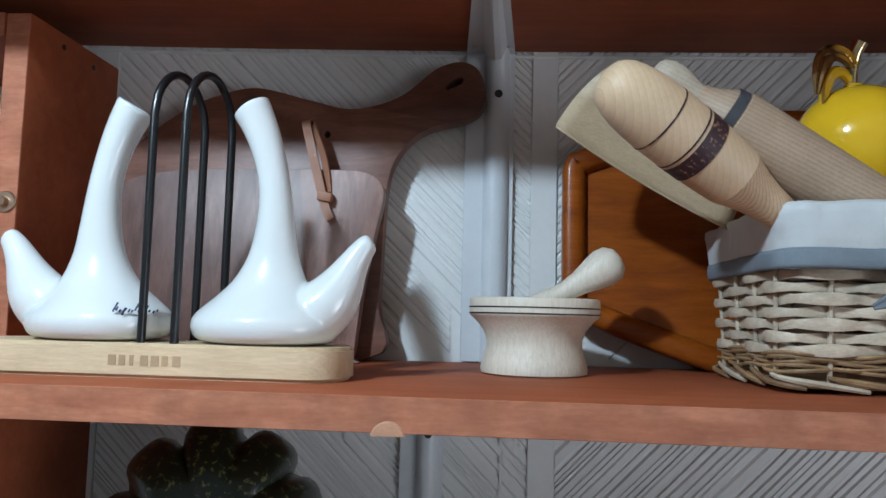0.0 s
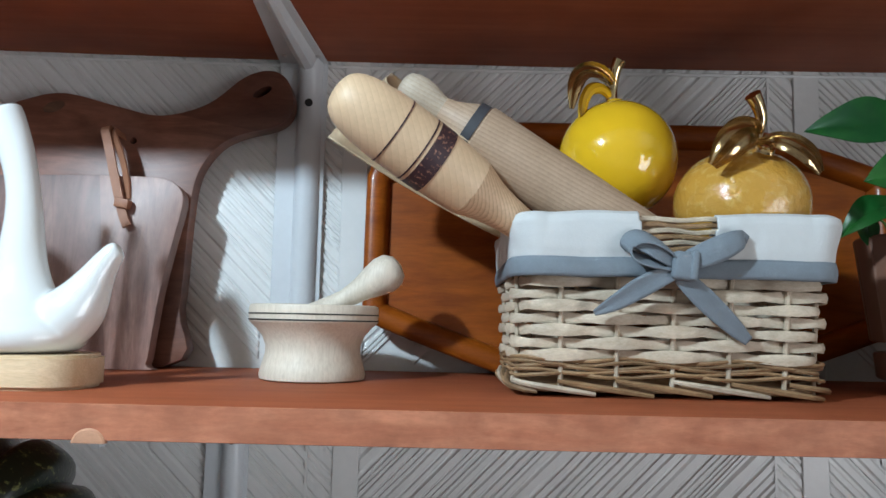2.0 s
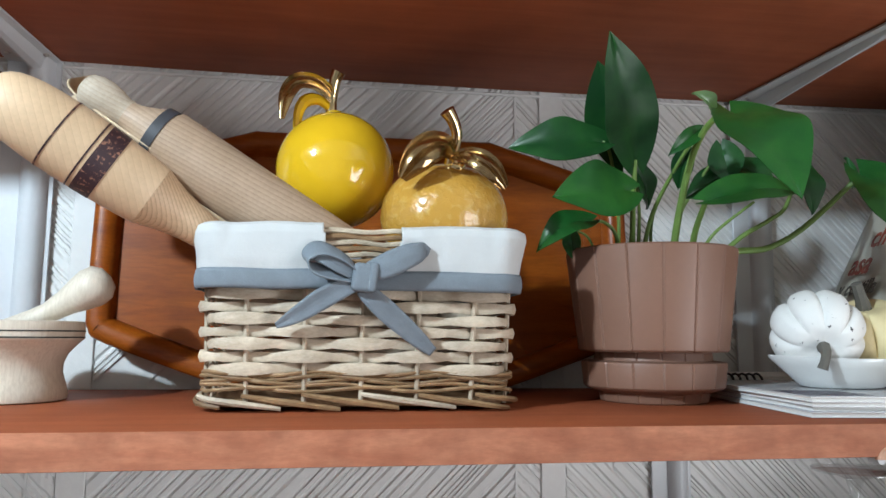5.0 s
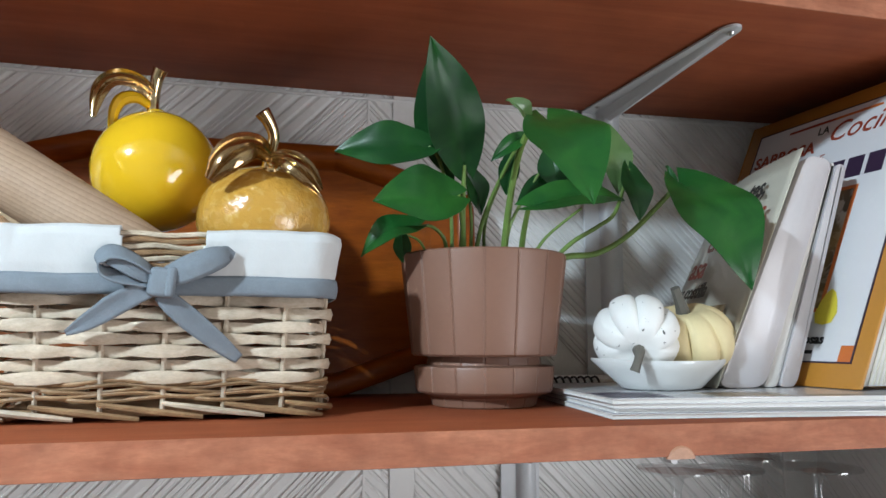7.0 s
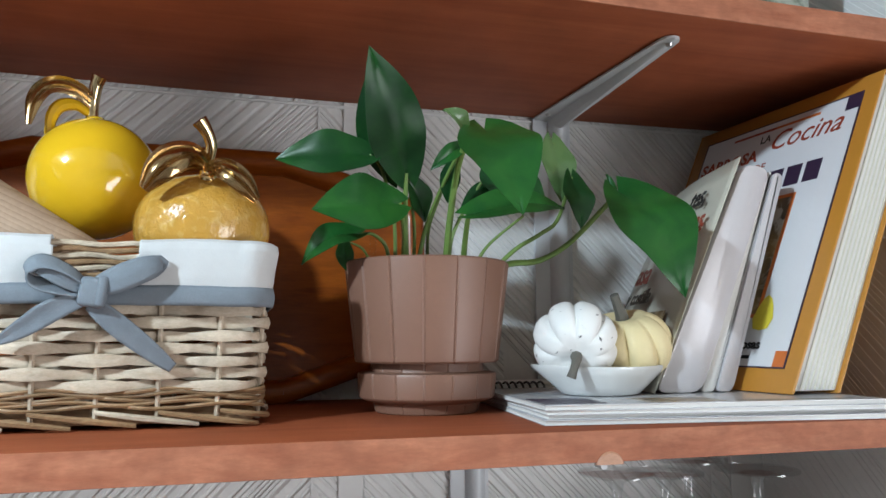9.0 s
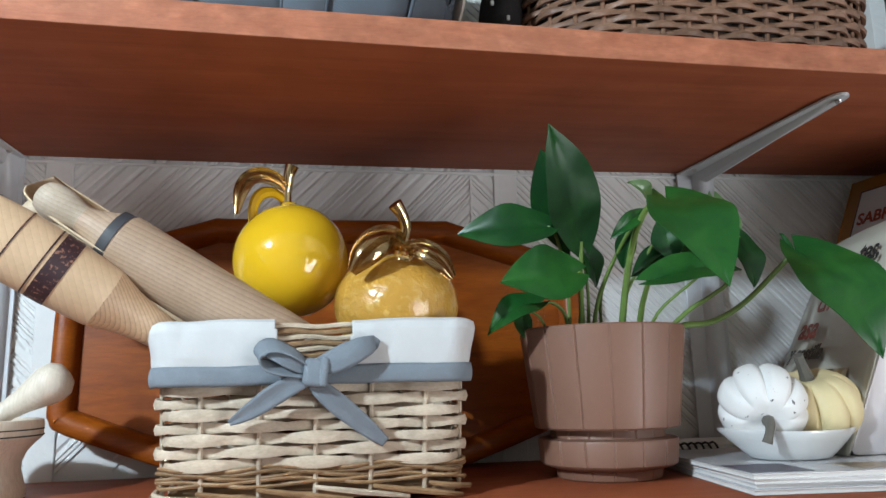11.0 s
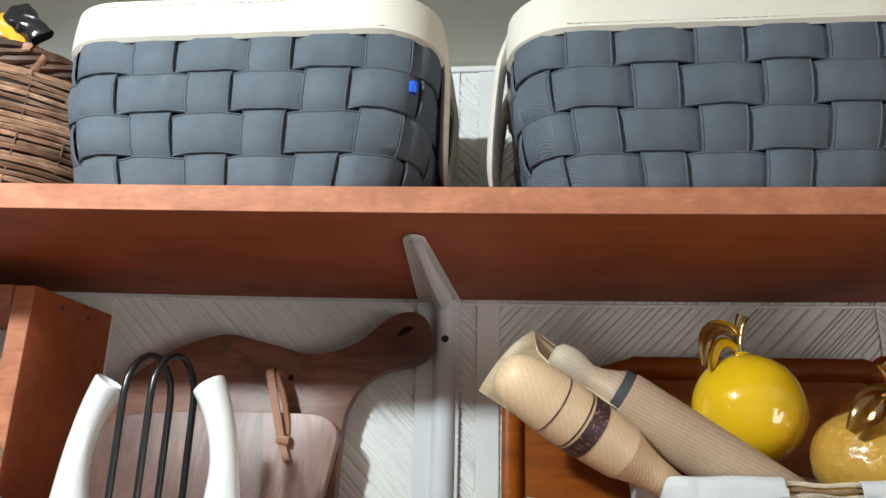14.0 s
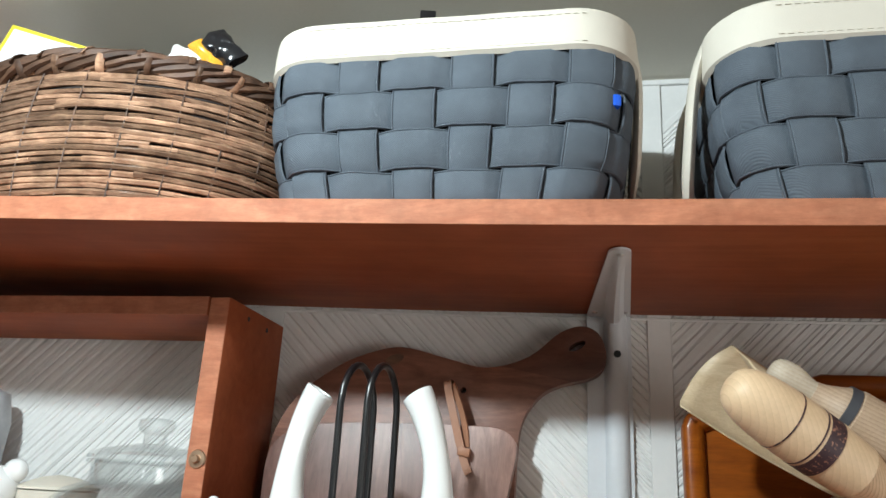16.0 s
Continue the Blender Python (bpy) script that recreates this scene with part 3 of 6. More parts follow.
def ridges(x0, x1, slope, z0, z1, name, wall_x=None, coarse=1.0, joined=False):
    """Slanting raised reeds of uneven width, cut to the field's width and height; each one a piece of its wall."""
    wall = wall_back if wall_x is None else wall_right
    off = ORIGIN[wall]
    dx = x1 - x0
    lo, hi = z0 - dx, z1 + dx
    z = lo
    verts, faces = [], []
    while z < hi:
        w = rng.choice((0.003, 0.004, 0.0055, 0.007, 0.009, 0.013)) * rng.uniform(0.8, 1.2)
        h = rng.uniform(0.0002, 0.0011) * coarse
        pts = []
        for k in range(9):
            u = k / 8
            zz = z + (u * dx if slope > 0 else (1 - u) * dx)
            pts.append((x0 + u * dx, zz + rng.uniform(-0.0006, 0.0006)))
        ok = [p for p in pts if z0 <= p[1] <= z1 - w * 1.4]
        if not joined:
            verts, faces = [], []
        n0 = len(verts)
        if len(ok) >= 2:
            for i, (px, pz) in enumerate(ok):
                t = w * 1.35 * rng.uniform(0.85, 1.1)
                hh = h * rng.uniform(0.6, 1.1)
                for yy, zz in ((0.0015, pz), (-hh, pz + t * 0.2), (-hh, pz + t * 0.75), (0.0015, pz + t)):
                    p = Vector((px, WALL + yy, zz)) if wall_x is None else Vector((wall_x + yy, px, zz))
                    verts.append(p - off)
                if i:
                    a, b = n0 + 4 * (i - 1), n0 + 4 * i
                    for k in range(3):
                        faces.append((a + k, a + k + 1, b + k + 1, b + k))
            if not joined:
                ridge_mesh(name, verts, faces, wall)
        z += w * 1.35 + rng.choice((0.0004, 0.0007, 0.001, 0.002))
    if joined and faces:
        ridge_mesh(name, verts, faces, wall, "stuff")


for i, (a, b) in enumerate(zip(STRIPS, STRIPS[1:])):
    for z0, z1, c in ((1.19, ZB - 0.002, 1.5), (ZT + 0.001, PANEL_TOP - 0.008, 1.0)):
        ridges(a + 0.0145, b - 0.0415, 1 if i % 2 == 0 else -1, z0, z1, "ridge", None, c)
        ridges(b - 0.0385, b - 0.014, -1, z0, z1, "fine_ridges", None, c, True)
ridges(0.43, WALL - 0.002, 1, 1.19, PANEL_TOP, "ridge", RIGHT)


def sag(x):
    """How far the upper shelf board bends from its nominal height."""
    return -0.0016 - 0.0124 * x + 0.0141 * x * x


def cross_cuts(bm, x0, x1, n=24):
    for k in range(1, n):
        bmesh.ops.bisect_plane(bm, geom=list(bm.verts) + list(bm.edges) + list(bm.faces), plane_co=(x0 + (x1 - x0) * k / n, 0, 0), plane_no=(1, 0, 0))


def shelf_board(name, x0, x1, y0, y1, z0, z1, label, mt="red_wood"):
    bm = box(x0, x1, y0, y1, z0, z1, 0.0016, 2)
    if z0 == ZU:
        cross_cuts(bm, x0, x1)
        for v in bm.verts:
            v.co.z += sag(v.co.x)
    return alone(name, bm, M[mt], label, "shelf board", "", 40)


lower = shelf_board("shelf_board", LEFT, RIGHT - 0.002, YF, WALL - 0.004, ZB, ZT, "red-brown stained wooden shelf board along the wall")
upper = shelf_board("shelf_board", LEFT, RIGHT - 0.005, YU, WALL - 0.004, ZU, ZV, "red-brown stained upper shelf board holding storage baskets")
for v in upper.data.vertices:  # its front runs a little askew
    if v.co.y < 0:
        v.co.y += 0.02 * (v.co.x + upper.location.x)
# assumed board out of view; its white brightens the wall above it
lowest = shelf_board("shelf_board", LEFT, RIGHT - 0.002, 0.47, WALL - 0.004, ZL - 0.022, ZL, "unseen lowest shelf board, made white to bounce light", "bounce_white")
for board, y0, z0, z1, skew, x1 in ((lower, YF, ZB, ZT, 0.0, RIGHT - 0.004), (upper, YU, ZU, ZV, 0.02, RIGHT - 0.007)):
    bm = box(LEFT, x1, y0 - 0.0009, y0 + 0.0006, z0 + 0.0004, z1 - 0.0004, 0.0003, 1)
    if skew:
        cross_cuts(bm, LEFT, x1)
    for v in bm.verts:
        v.co.y += skew * v.co.x
        v.co.z += sag(v.co.x) if skew else 0
    part("edge_band", bm, M["edge_wood"], board, "lighter mottled red wood edge strip")
for x in (-0.036, 0.673):
    bm = lathe([(0, 0), (0.0095, 0), (0.0105, 0.001), (0.0105, 0.004), (0, 0.004)], 28, pose(x, YF - 0.0024, ZB - 0.003, -90, 0, 0))
    for v in bm.verts:
        v.co.z = max(v.co.z, ZB - 0.0012)
    plug = part("wood_plug", bm, M["plug"], lower, "pale round wooden plug")
    part("pin", lathe([(0, 0), (0.0026, 0), (0.0026, 0.01), (0, 0.01)], 14, pose(x, YF + 0.008, ZB - 0.0036, -90, 0, 0)), M["grey_steel"], lower, "small grey steel pin")


def bracket(x, w, z_top, z_bottom, reach, label):
    """A pressed steel shelf bracket: an upright on the wall and a tapering arm under the board, each with a raised rib."""
    t = thing("shelf_bracket", (x, WALL, z_bottom), label, "bracket", "shelf brackets")
    h = w / 2
    bm = box(x - h, x + h, WALL - 0.006, WALL - 0.003, z_bottom, z_top - 0.001, 0.0006, 1)
    part("upright", bm, M["grey_steel"], t)
    # folded rib of the upright
    bm = bmesh.new()
    sect = [(-0.22 * h, -0.006), (-0.14 * h, -0.0105), (0.0, -0.0148), (0.2 * h, -0.0165), (0.5 * h, -0.0158), (0.72 * h, -0.0125), (0.82 * h, -0.006)]
    zs = [z_bottom, z_top - 0.045, z_top - 0.012, z_top - 0.0035]
    outs = [1.0, 1.0, 1.25, 1.9]
    rows = [[bm.verts.new((x + a, WALL + b * (o if b < -0.007 else 1), z)) for a, b in sect] for z, o in zip(zs, outs)]
    for r0, r1 in zip(rows, rows[1:]):
        for k in range(len(sect) - 1):
            bm.faces.new((r0[k], r0[k + 1], r1[k + 1], r1[k]))
    part("rib", bm, M["grey_steel"], t, smooth=40)
    # arm
    y1, y0 = WALL - 0.0035, WALL - reach
    bm = bmesh.new()
    rows = []
    for u in [k / 14 for k in range(14)] + [0.945, 0.96, 0.972, 0.983, 0.991, 0.997, 1.0]:
        y = y1 + (y0 - y1) * u
        hw = h * (1.0 - 0.64 * u)
        rib = 0.012 * (1 - u) ** 0.8 + 0.0008
        mid = 0.22 * (1 - u)
        if u > 0.955:
            hw *= math.sqrt(max(0.01, 1 - ((u - 0.955) / 0.045) ** 2))
        cx = x + 0.003 * u
        rows.append([bm.verts.new((cx + a * hw, y, z_top + dz)) for a, dz in ((-1, -0.001), (-1, -0.003), (mid - 0.46, -0.0035), (mid - 0.24, -0.003 - rib * 0.75), (mid, -0.003 - rib), (mid + 0.26, -0.003 - rib * 0.8), (mid + 0.50, -0.0035), (1, -0.003), (1, -0.001))])
    for r0, r1 in zip(rows, rows[1:]):
        for k in range(8):
            bm.faces.new((r0[k], r0[k + 1], r1[k + 1], r1[k]))
    bm.faces.new(rows[-1])
    part("arm", bm, M["grey_steel"], t, smooth=30)
    for sx, sy in ((-0.62 * h, WALL - 0.030), (0.76 * h, WALL - 0.030), (0.003, y0 + 0.010)):
        bm = lathe([(0, -0.0028), (0.0022, -0.0022), (0.0034, 0), (0, 0)], 14, pose(x + sx, sy, z_top - 0.003 - (0.002 if sx == 0.003 else 0)))
        part("screw", bm, M["steel"], t, "domed steel screw head")
    part("hole", lathe([(0, 0), (0.0042, 0), (0.0042, 0.0006), (0, 0.0006)], 18, pose(x + 0.35 * h, WALL - 0.0170, z_top - 0.049, 90, 0, 0)), M["dark_steel"], t, "dark round screw hole")
    return t


bracket(0.0135, 0.051, ZU + sag(0.019), ZT + 0.001, 0.26, "grey painted steel bracket under the upper shelf")
bracket(0.782, 0.048, ZU + sag(0.784), ZT + 0.001, 0.26, "grey painted steel bracket beside the cookbooks")
bracket(-0.049, 0.044, ZB, ZL + 0.001, 0.26, "grey painted steel bracket under the lower shelf")
bracket(0.676, 0.044, ZB, ZL + 0.001, 0.26, "grey painted steel bracket above the wine glasses")

# ragged paint bead where the wall meets the upper shelf
pts, rad = [], []
for k in range(420):
    x = LEFT + 0.05 + (RIGHT - LEFT - 0.06) * k / 419
    j = noise.noise(Vector((x * 70, 1, 4))) + 0.5 * noise.noise(Vector((x * 210, 3, 1)))
    pts.append((x, WALL - 0.0015, ZU + sag(x) - 0.0042 + 0.0008 * j))
    rad.append(0.0020 * (1 + 0.30 * j))
alone("trim", tube(pts, rad, 6), M["wall"], "ragged white paint bead along the panel's top", "trim", "structure")

# open wooden box at the end of the shelf, and its fellow below
t = thing("wooden_box_unit", (-0.398, 0.68, ZT), "red-brown wooden open box unit with brass bolt", "shelf unit")
side = part("side_panel", box(-0.4095, -0.387, 0.603, 0.752, ZT, 1.703, 0.0012), M["red_wood"], t)
part("top_panel", box(-1.1, -0.4115, 0.603, 0.752, 1.683, 1.704, 0.0012), M["red_wood"], t)
part("side_panel", box(-1.122, -1.1, 0.603, 0.752, ZT, 1.703, 0.0012), M["red_wood"], t)
part("edge_band", box(-0.4090, -0.3875, 0.6022, 0.6036, ZT, 1.7025, 0.0003, 1), M["edge_wood"], t, "lighter red wood edge strip")
part("edge_band", box(-1.099, -0.4120, 0.6022, 0.6036, 1.6835, 1.7035, 0.0003, 1), M["edge_wood"], t, "lighter red wood edge strip")
for y, z in ((0.652, 1.690), (0.703, 1.688)):
    part("screw_hole", lathe([(0, 0), (0.0028, 0), (0.0028, 0.0004), (0, 0.0004)], 14, pose(-0.3868, y, z, 0, 90, 0)), M["dark_steel"], side, "dark countersunk hole")
bm = lathe([(0, 0), (0.0085, 0), (0.0095, 0.001), (0.0085, 0.0022), (0.004, 0.0024), (0.004, 0.006), (0.0032, 0.007), (0, 0.007)], 24, pose(-0.397, 0.6025, 1.535, 90, 0, 0))
part("bolt", bm, M["brass"], side, "dull brass bolt with round washer")
t = thing("wooden_box_unit", (-0.398, 0.68, ZL), "red-brown wooden upright panel under the shelf", "shelf unit")
part("side_panel", box(-0.4095, -0.387, 0.59, 0.742, ZL, ZB - 0.001, 0.0012), M["red_wood"], t)


# ---- cruet set ----
def stadium(cx, cy, w, d, r, z0, z1, bevel, n=96):
    bm = bmesh.new()
    vs = []
    for k in range(n):
        x, y, _, _ = round_rect(w, d, r, k / n)
        vs.append(bm.verts.new((cx + x, cy + y, z0)))
    f = bm.faces.new(vs)
    ext = bmesh.ops.extrude_face_region(bm, geom=[f])
    up = [v for v in ext["geom"] if isinstance(v, bmesh.types.BMVert)]
    bmesh.ops.translate(bm, verts=up, vec=(0, 0, z1 - z0))
    bmesh.ops.recalc_face_normals(bm, faces=bm.faces)
    rim = [e for e in bm.edges if abs(e.verts[0].co.z - e.verts[1].co.z) < 1e-6]
    bmesh.ops.bevel(bm, geom=rim, offset=bevel, segments=2, affect="EDGES")
    return bm


RACK_Z = 1.4235
t = thing("cruet_rack", (-0.205, 0.528, ZT), "pale wooden cruet rack with black wire hoops", "rack")
base = part("base", stadium(-0.2145, 0.528, 0.275, 0.074, 0.030, ZT, RACK_Z, 0.0025), M["rack_wood"], t, "pale beech base with rounded ends")
for k, w in enumerate((0.006, 0.005, 0.003, 0.006, 0.006, 0.0045, 0.006)):
    x = -0.236 + k * 0.0075
    part("brand_mark", box(x, x + w * 0.9, 0.4906, 0.4911, 1.4085, 1.4155), M["burn"], base, "faint burnt maker's mark")
for x, dx in ((-0.2185, 0.0125), (-0.195, 0.011)):
    path = [(x, 0.5005, RACK_Z - 0.004), (x, 0.5005, 1.50), (x, 0.5005, 1.585)]
    for k in range(1, 12):
        a = math.pi * k / 12
        path.append((x + dx * k / 12, 0.5300 - 0.0295 * math.cos(a), 1.590 + 0.031 * math.sin(a)))
    path += [(x + dx, 0.5595, 1.585), (x + dx, 0.5595, 1.50), (x + dx, 0.5595, RACK_Z - 0.004)]
    part("hoop", tube(path, 0.0031, 10), M["black_wire"], t, "black coated wire hoop")


def cruet(cx, cy, way, label, lean=0.0, reach=1.0):
    """way +1: the spout points to +x."""
    t = thing("oil_cruet", (cx, cy, RACK_Z), label, "cruet", "cruets on the rack")
    prof = [(0.000, 0.000, 0.036), (0.000, 0.003, 0.0485), (0.0, 0.010, 0.0535), (0.0, 0.017, 0.0530), (0.0, 0.024, 0.0475), (0.001, 0.033, 0.0378), (0.003, 0.045, 0.0272), (0.005, 0.062, 0.0190), (0.0062, 0.083, 0.0146), (0.0060, 0.105, 0.0123), (0.0035, 0.125, 0.0116), (-0.0015, 0.145, 0.0122), (-0.0070, 0.160, 0.0132), (-0.0135, 0.1735, 0.0146)]
    line = smooth_line(prof, 4)
    bm = bmesh.new()
    rings = []
    for i, (x, z, r) in enumerate(line):
        tilt = 0.0 if z < 0.10 else 0.55 * ((z - 0.10) / 0.0735) ** 1.5
        ring = []
        for k in range(40):
            a = 2 * math.pi * k / 40
            rx, ry = r * math.cos(a), r * math.sin(a) * (0.78 if z < 0.04 else 0.78 + 0.22 * min(1, (z - 0.04) / 0.05))
            ring.append(bm.verts.new((cx + lean * z / 0.17 + way * (x + rx * math.cos(tilt)), cy + ry, RACK_Z + z + rx * math.sin(tilt))))
        rings.append(ring)
    # rim and the hollow of the mouth
    top = line[-1]
    for s, dz in ((0.82, 0.0008), (0.70, -0.002), (0.66, -0.014)):
        ring = []
        for k in range(40):
            a = 2 * math.pi * k / 40
            rx, ry = top[2] * s * math.cos(a), top[2] * s * math.sin(a)
            ring.append(bm.verts.new((cx + lean + way * (top[0] + rx * math.cos(0.55) - dz * 0.5), cy + ry, RACK_Z + top[1] + rx * math.sin(0.55) + dz)))
        rings.append(ring)
    for a, b in zip(rings, rings[1:]):
        for k in range(40):
            bm.faces.new((a[k], a[(k + 1) % 40], b[(k + 1) % 40], b[k]))
    bm.faces.new(rings[0])
    bm.faces.new(rings[-1])
    sp = [(0.022, 0.014, 0.014), (0.036, 0.020, 0.0205), (0.049, 0.030, 0.0200), (0.058, 0.042, 0.0160), (0.065, 0.054, 0.0118), (0.072, 0.065, 0.0090), (0.0785, 0.0725, 0.0072), (0.081, 0.0745, 0.0050)]
    line = smooth_line(sp, 4)
    tube([(cx + way * p[0] * reach, cy - 0.002, RACK_Z + p[1] * 1.02) for p in line], [p[2] * 1.06 for p in line], 24, bm=bm)
    body = part("body", bm, M["porcelain"], t, "white glazed flask with leaning neck and spout", 180)
    mod = body.modifiers.new("cast", "REMESH")
    mod.mode, mod.voxel_size, mod.use_smooth_shade = "VOXEL", 0.0013, True
    mod = body.modifiers.new("glaze", "SMOOTH")
    mod.factor, mod.iterations = 0.5, 14
    ring = [(cx + lean + way * (-0.0125 + 0.0122 * math.cos(a) * math.cos(0.55)), cy + 0.0122 * math.sin(a), RACK_Z + 0.1733 + 0.0122 * math.cos(a) * math.sin(0.55)) for a in np.linspace(0, 2 * math.pi, 32, endpoint=False)]
    part("mouth_rim", tube(ring, 0.0013, 8, closed=True), M["porcelain"], t, "thin rounded mouth rim")
    return t, body


t, body = cruet(-0.2640, 0.529, -1, "white porcelain oil cruet with blue lettering", 0.003, 0.94)
bm = bmesh.new()
for k in range(14):
    x = -0.236 + k * 0.0017
    y = 0.527 - 0.0500 * 0.78 * math.sqrt(max(0.1, 1 - ((x + 0.2615) / 0.0515) ** 2))
    h = (0.007, 0.003, 0.0025, 0.0055, 0.0022, 0.0026, 0.002)[k % 7] * (0.8 if k > 6 else 1)
    turn_box = box(-0.0005, 0.0005, -0.0004, 0.0004, 0, h)
    turn(turn_box, pose(x, y, 1.4445 + 0.0008 * math.sin(k * 2) - (0.002 if k == 3 else 0), -8, 24, 0))
    for f in turn_box.faces:
        bm.faces.new([bm.verts.new(v.co) for v in f.verts])
    turn_box.free()
part("script_mark", bm, M["blue_ink"], body, "dark blue handwritten mark", smooth=0)
t, body = cruet(-0.1400, 0.529, 1, "white porcelain vinegar cruet beside the hoops", -0.005, 0.93)

# ---- chopping boards ----
PADDLE = [(-0.105, 1.402), (-0.092, 1.46), (-0.089, 1.545), (-0.084, 1.592), (-0.066, 1.622), (-0.043, 1.636), (-0.010, 1.645), (0.005, 1.655), (0.010, 1.673), (0.002, 1.696), (-0.016, 1.705), (-0.042, 1.697), (-0.078, 1.668), (-0.125, 1.655), (-0.17, 1.664), (-0.225, 1.677), (-0.265, 1.670), (-0.305, 1.652), (-0.350, 1.616), (-0.373, 1.575), (-0.379, 1.53), (-0.377, 1.46), (-0.366, 1.402)]
hole = [(-0.0225 + 0.009 * math.cos(a) + 0.002 * math.sin(a), 1.682 + 0.0055 * math.sin(a) + 0.003 * math.cos(a)) for a in np.linspace(0, 2 * math.pi, 20, endpoint=False)]
hole2 = [(-0.151 + 0.0035 * math.cos(a), 1.628 + 0.0035 * math.sin(a)) for a in np.linspace(0, 2 * math.pi, 12, endpoint=False)]
out = [tuple(p) for p in smooth_line(PADDLE, 5, True)]
out = [(x, max(z, ZT + 0.0005)) for x, z in out]
bm = slab(out, 0.722, 0.741, (hole, hole2), 0.003)
turn(bm, Matrix.Translation((0, 0.722, ZT)) @ pose(0, 0, 0, -2.5, 0, 0) @ Matrix.Translation((0, -0.722, -ZT)))
paddle = alone("chopping_board", bm, M["walnut"], "dark walnut paddle chopping board leaning on the wall", "chopping board")
part("knot", turn(lathe([(0, 0), (0.008, 0.0), (0.009, 0.0005), (0, 0.0007)], 20, Matrix.Diagonal((1.3, 0.62, 1, 1))), pose(-0.235, 0.7333, 1.662, 90, -20, 0)), M["bark"], paddle, "dark oval wood knot")


FRONT_BOARD = [(-0.122, ZT), (-0.110, 1.406), (-0.1065, 1.432), (-0.102, 1.474), (-0.0935, 1.5225), (-0.0865, 1.560), (-0.0905, 1.575), (-0.105, 1.5840), (-0.134, 1.5865), (-0.22, 1.5865), (-0.28, 1.5850), (-0.325, 1.5800), (-0.353, 1.5680), (-0.3665, 1.547), (-0.368, 1.51), (-0.363, 1.45), (-0.356, 1.412), (-0.340, ZT)]
bm = slab([(x, max(z, ZT + 0.0005)) for x, z in (tuple(q) for q in smooth_line(FRONT_BOARD, 4, True))], 0.694, 0.710, (), 0.0035)
turn(bm, Matrix.Translation((0, 0.694, ZT)) @ pose(0, 0, 0, -3.5, 0, 0) @ Matrix.Translation((0, -0.694, -ZT)))
alone("chopping_board", bm, M["purple_wood"], "pinkish brown wooden chopping board with rounded corners", "chopping board")
t = thing("leather_strap", (-0.135, 0.69, 1.535), "tan leather hanging strap with brown keeper", "strap")
path = smooth_line([(-0.1642, 0.728, 1.6324), (-0.1642, 0.7, 1.6324), (-0.1598, 0.6992, 1.6133), (-0.1526, 0.6984, 1.5865), (-0.1456, 0.6976, 1.5616), (-0.1402, 0.6968, 1.545), (-0.1358, 0.696, 1.5358)], 4)
part("strap", tube(path, 0.0042, 4, up=(0, 1, 0.05), flat=0.28, square=True), M["leather"], t)
path = smooth_line([(-0.1585, 0.73, 1.6302), (-0.1585, 0.7035, 1.6302), (-0.148, 0.7035, 1.6033), (-0.1423, 0.7035, 1.5811), (-0.1401, 0.7035, 1.5633)], 4)
part("strap", tube(path, 0.0032, 4, up=(0.4, 1, 0.05), flat=0.3, square=True), M["leather"], t)
part("keeper", turn(box(-0.0068, 0.0068, -0.0040, 0.0060, -0.0045, 0.0045, 0.001), pose(-0.1419, 0.6965, 1.5579, 0, 10, 0)), M["leather"], t, "brown leather keeper loop")

# ---- mortar and pestle ----
t = thing("mortar", (0.057, 0.64, ZT), "pale turned wooden mortar with two black rings", "mortar")
prof = [(0, 0), (0.041, 0), (0.0445, 0.0012), (0.0452, 0.005), (0.0432, 0.013), (0.0405, 0.022), (0.0405, 0.029), (0.0435, 0.037), (0.0498, 0.0445), (0.0548, 0.049), (0.0552, 0.054), (0.0552, 0.0605), (0.0545, 0.0628), (0.0525, 0.0635), (0.049, 0.062), (0.044, 0.045), (0.030, 0.028), (0, 0.022)]
body = part("bowl", lathe(prof, 56, Matrix.Translation((0.057, 0.64, ZT))), M["mortar_wood"], t)
for z in (0.0505, 0.0555):
    part("ring", lathe([(0.0548, z - 0.0006), (0.0556, z - 0.0005), (0.0556, z + 0.0005), (0.0548, z + 0.0006)], 56, Matrix.Translation((0.057, 0.64, ZT))), M["black_line"], body, "thin black painted ring")
prof = [(0, -0.03), (0.012, -0.028), (0.014, -0.015), (0.0095, 0.01), (0.0085, 0.02), (0.0105, 0.034), (0.0145, 0.048), (0.0168, 0.058), (0.0155, 0.067), (0.010, 0.073), (0, 0.0755)]
alone("pestle", lathe(prof, 28, pose(0.067, 0.645, 1.4595, 0, 57, 0)), M["mortar_wood"], "pale wooden pestle resting in the mortar", "pestle")

# ---- tray ----
TX, TZ = 0.3525, 1.5285
half = [(0.0, 0.128), (0.108, 0.128), (0.130, 0.125), (0.245, 0.088), (0.262, 0.074), (0.2645, 0.05), (0.2645, -0.05), (0.262, -0.070), (0.245, -0.084), (0.135, -0.124), (0.108, -0.128), (0.0, -0.128)]
ring = half + [(-x, z) for x, z in reversed(half[1:-1])]
ring = [tuple(p) for p in smooth_line(ring, 3, True)]


def tray_loop(s, y):
    n = len(ring)
    res = []
    for i in range(n):
        a, b = np.array(ring[i - 1]), np.array(ring[(i + 1) % n])
        d = b - a
        d = d / (np.linalg.norm(d) + 1e-9)
        nx, nz = d[1], -d[0]
        x, z = ring[i][0] - nx * s, ring[i][1] - nz * s
        res.append((TX + x, y, TZ + z))
    return res


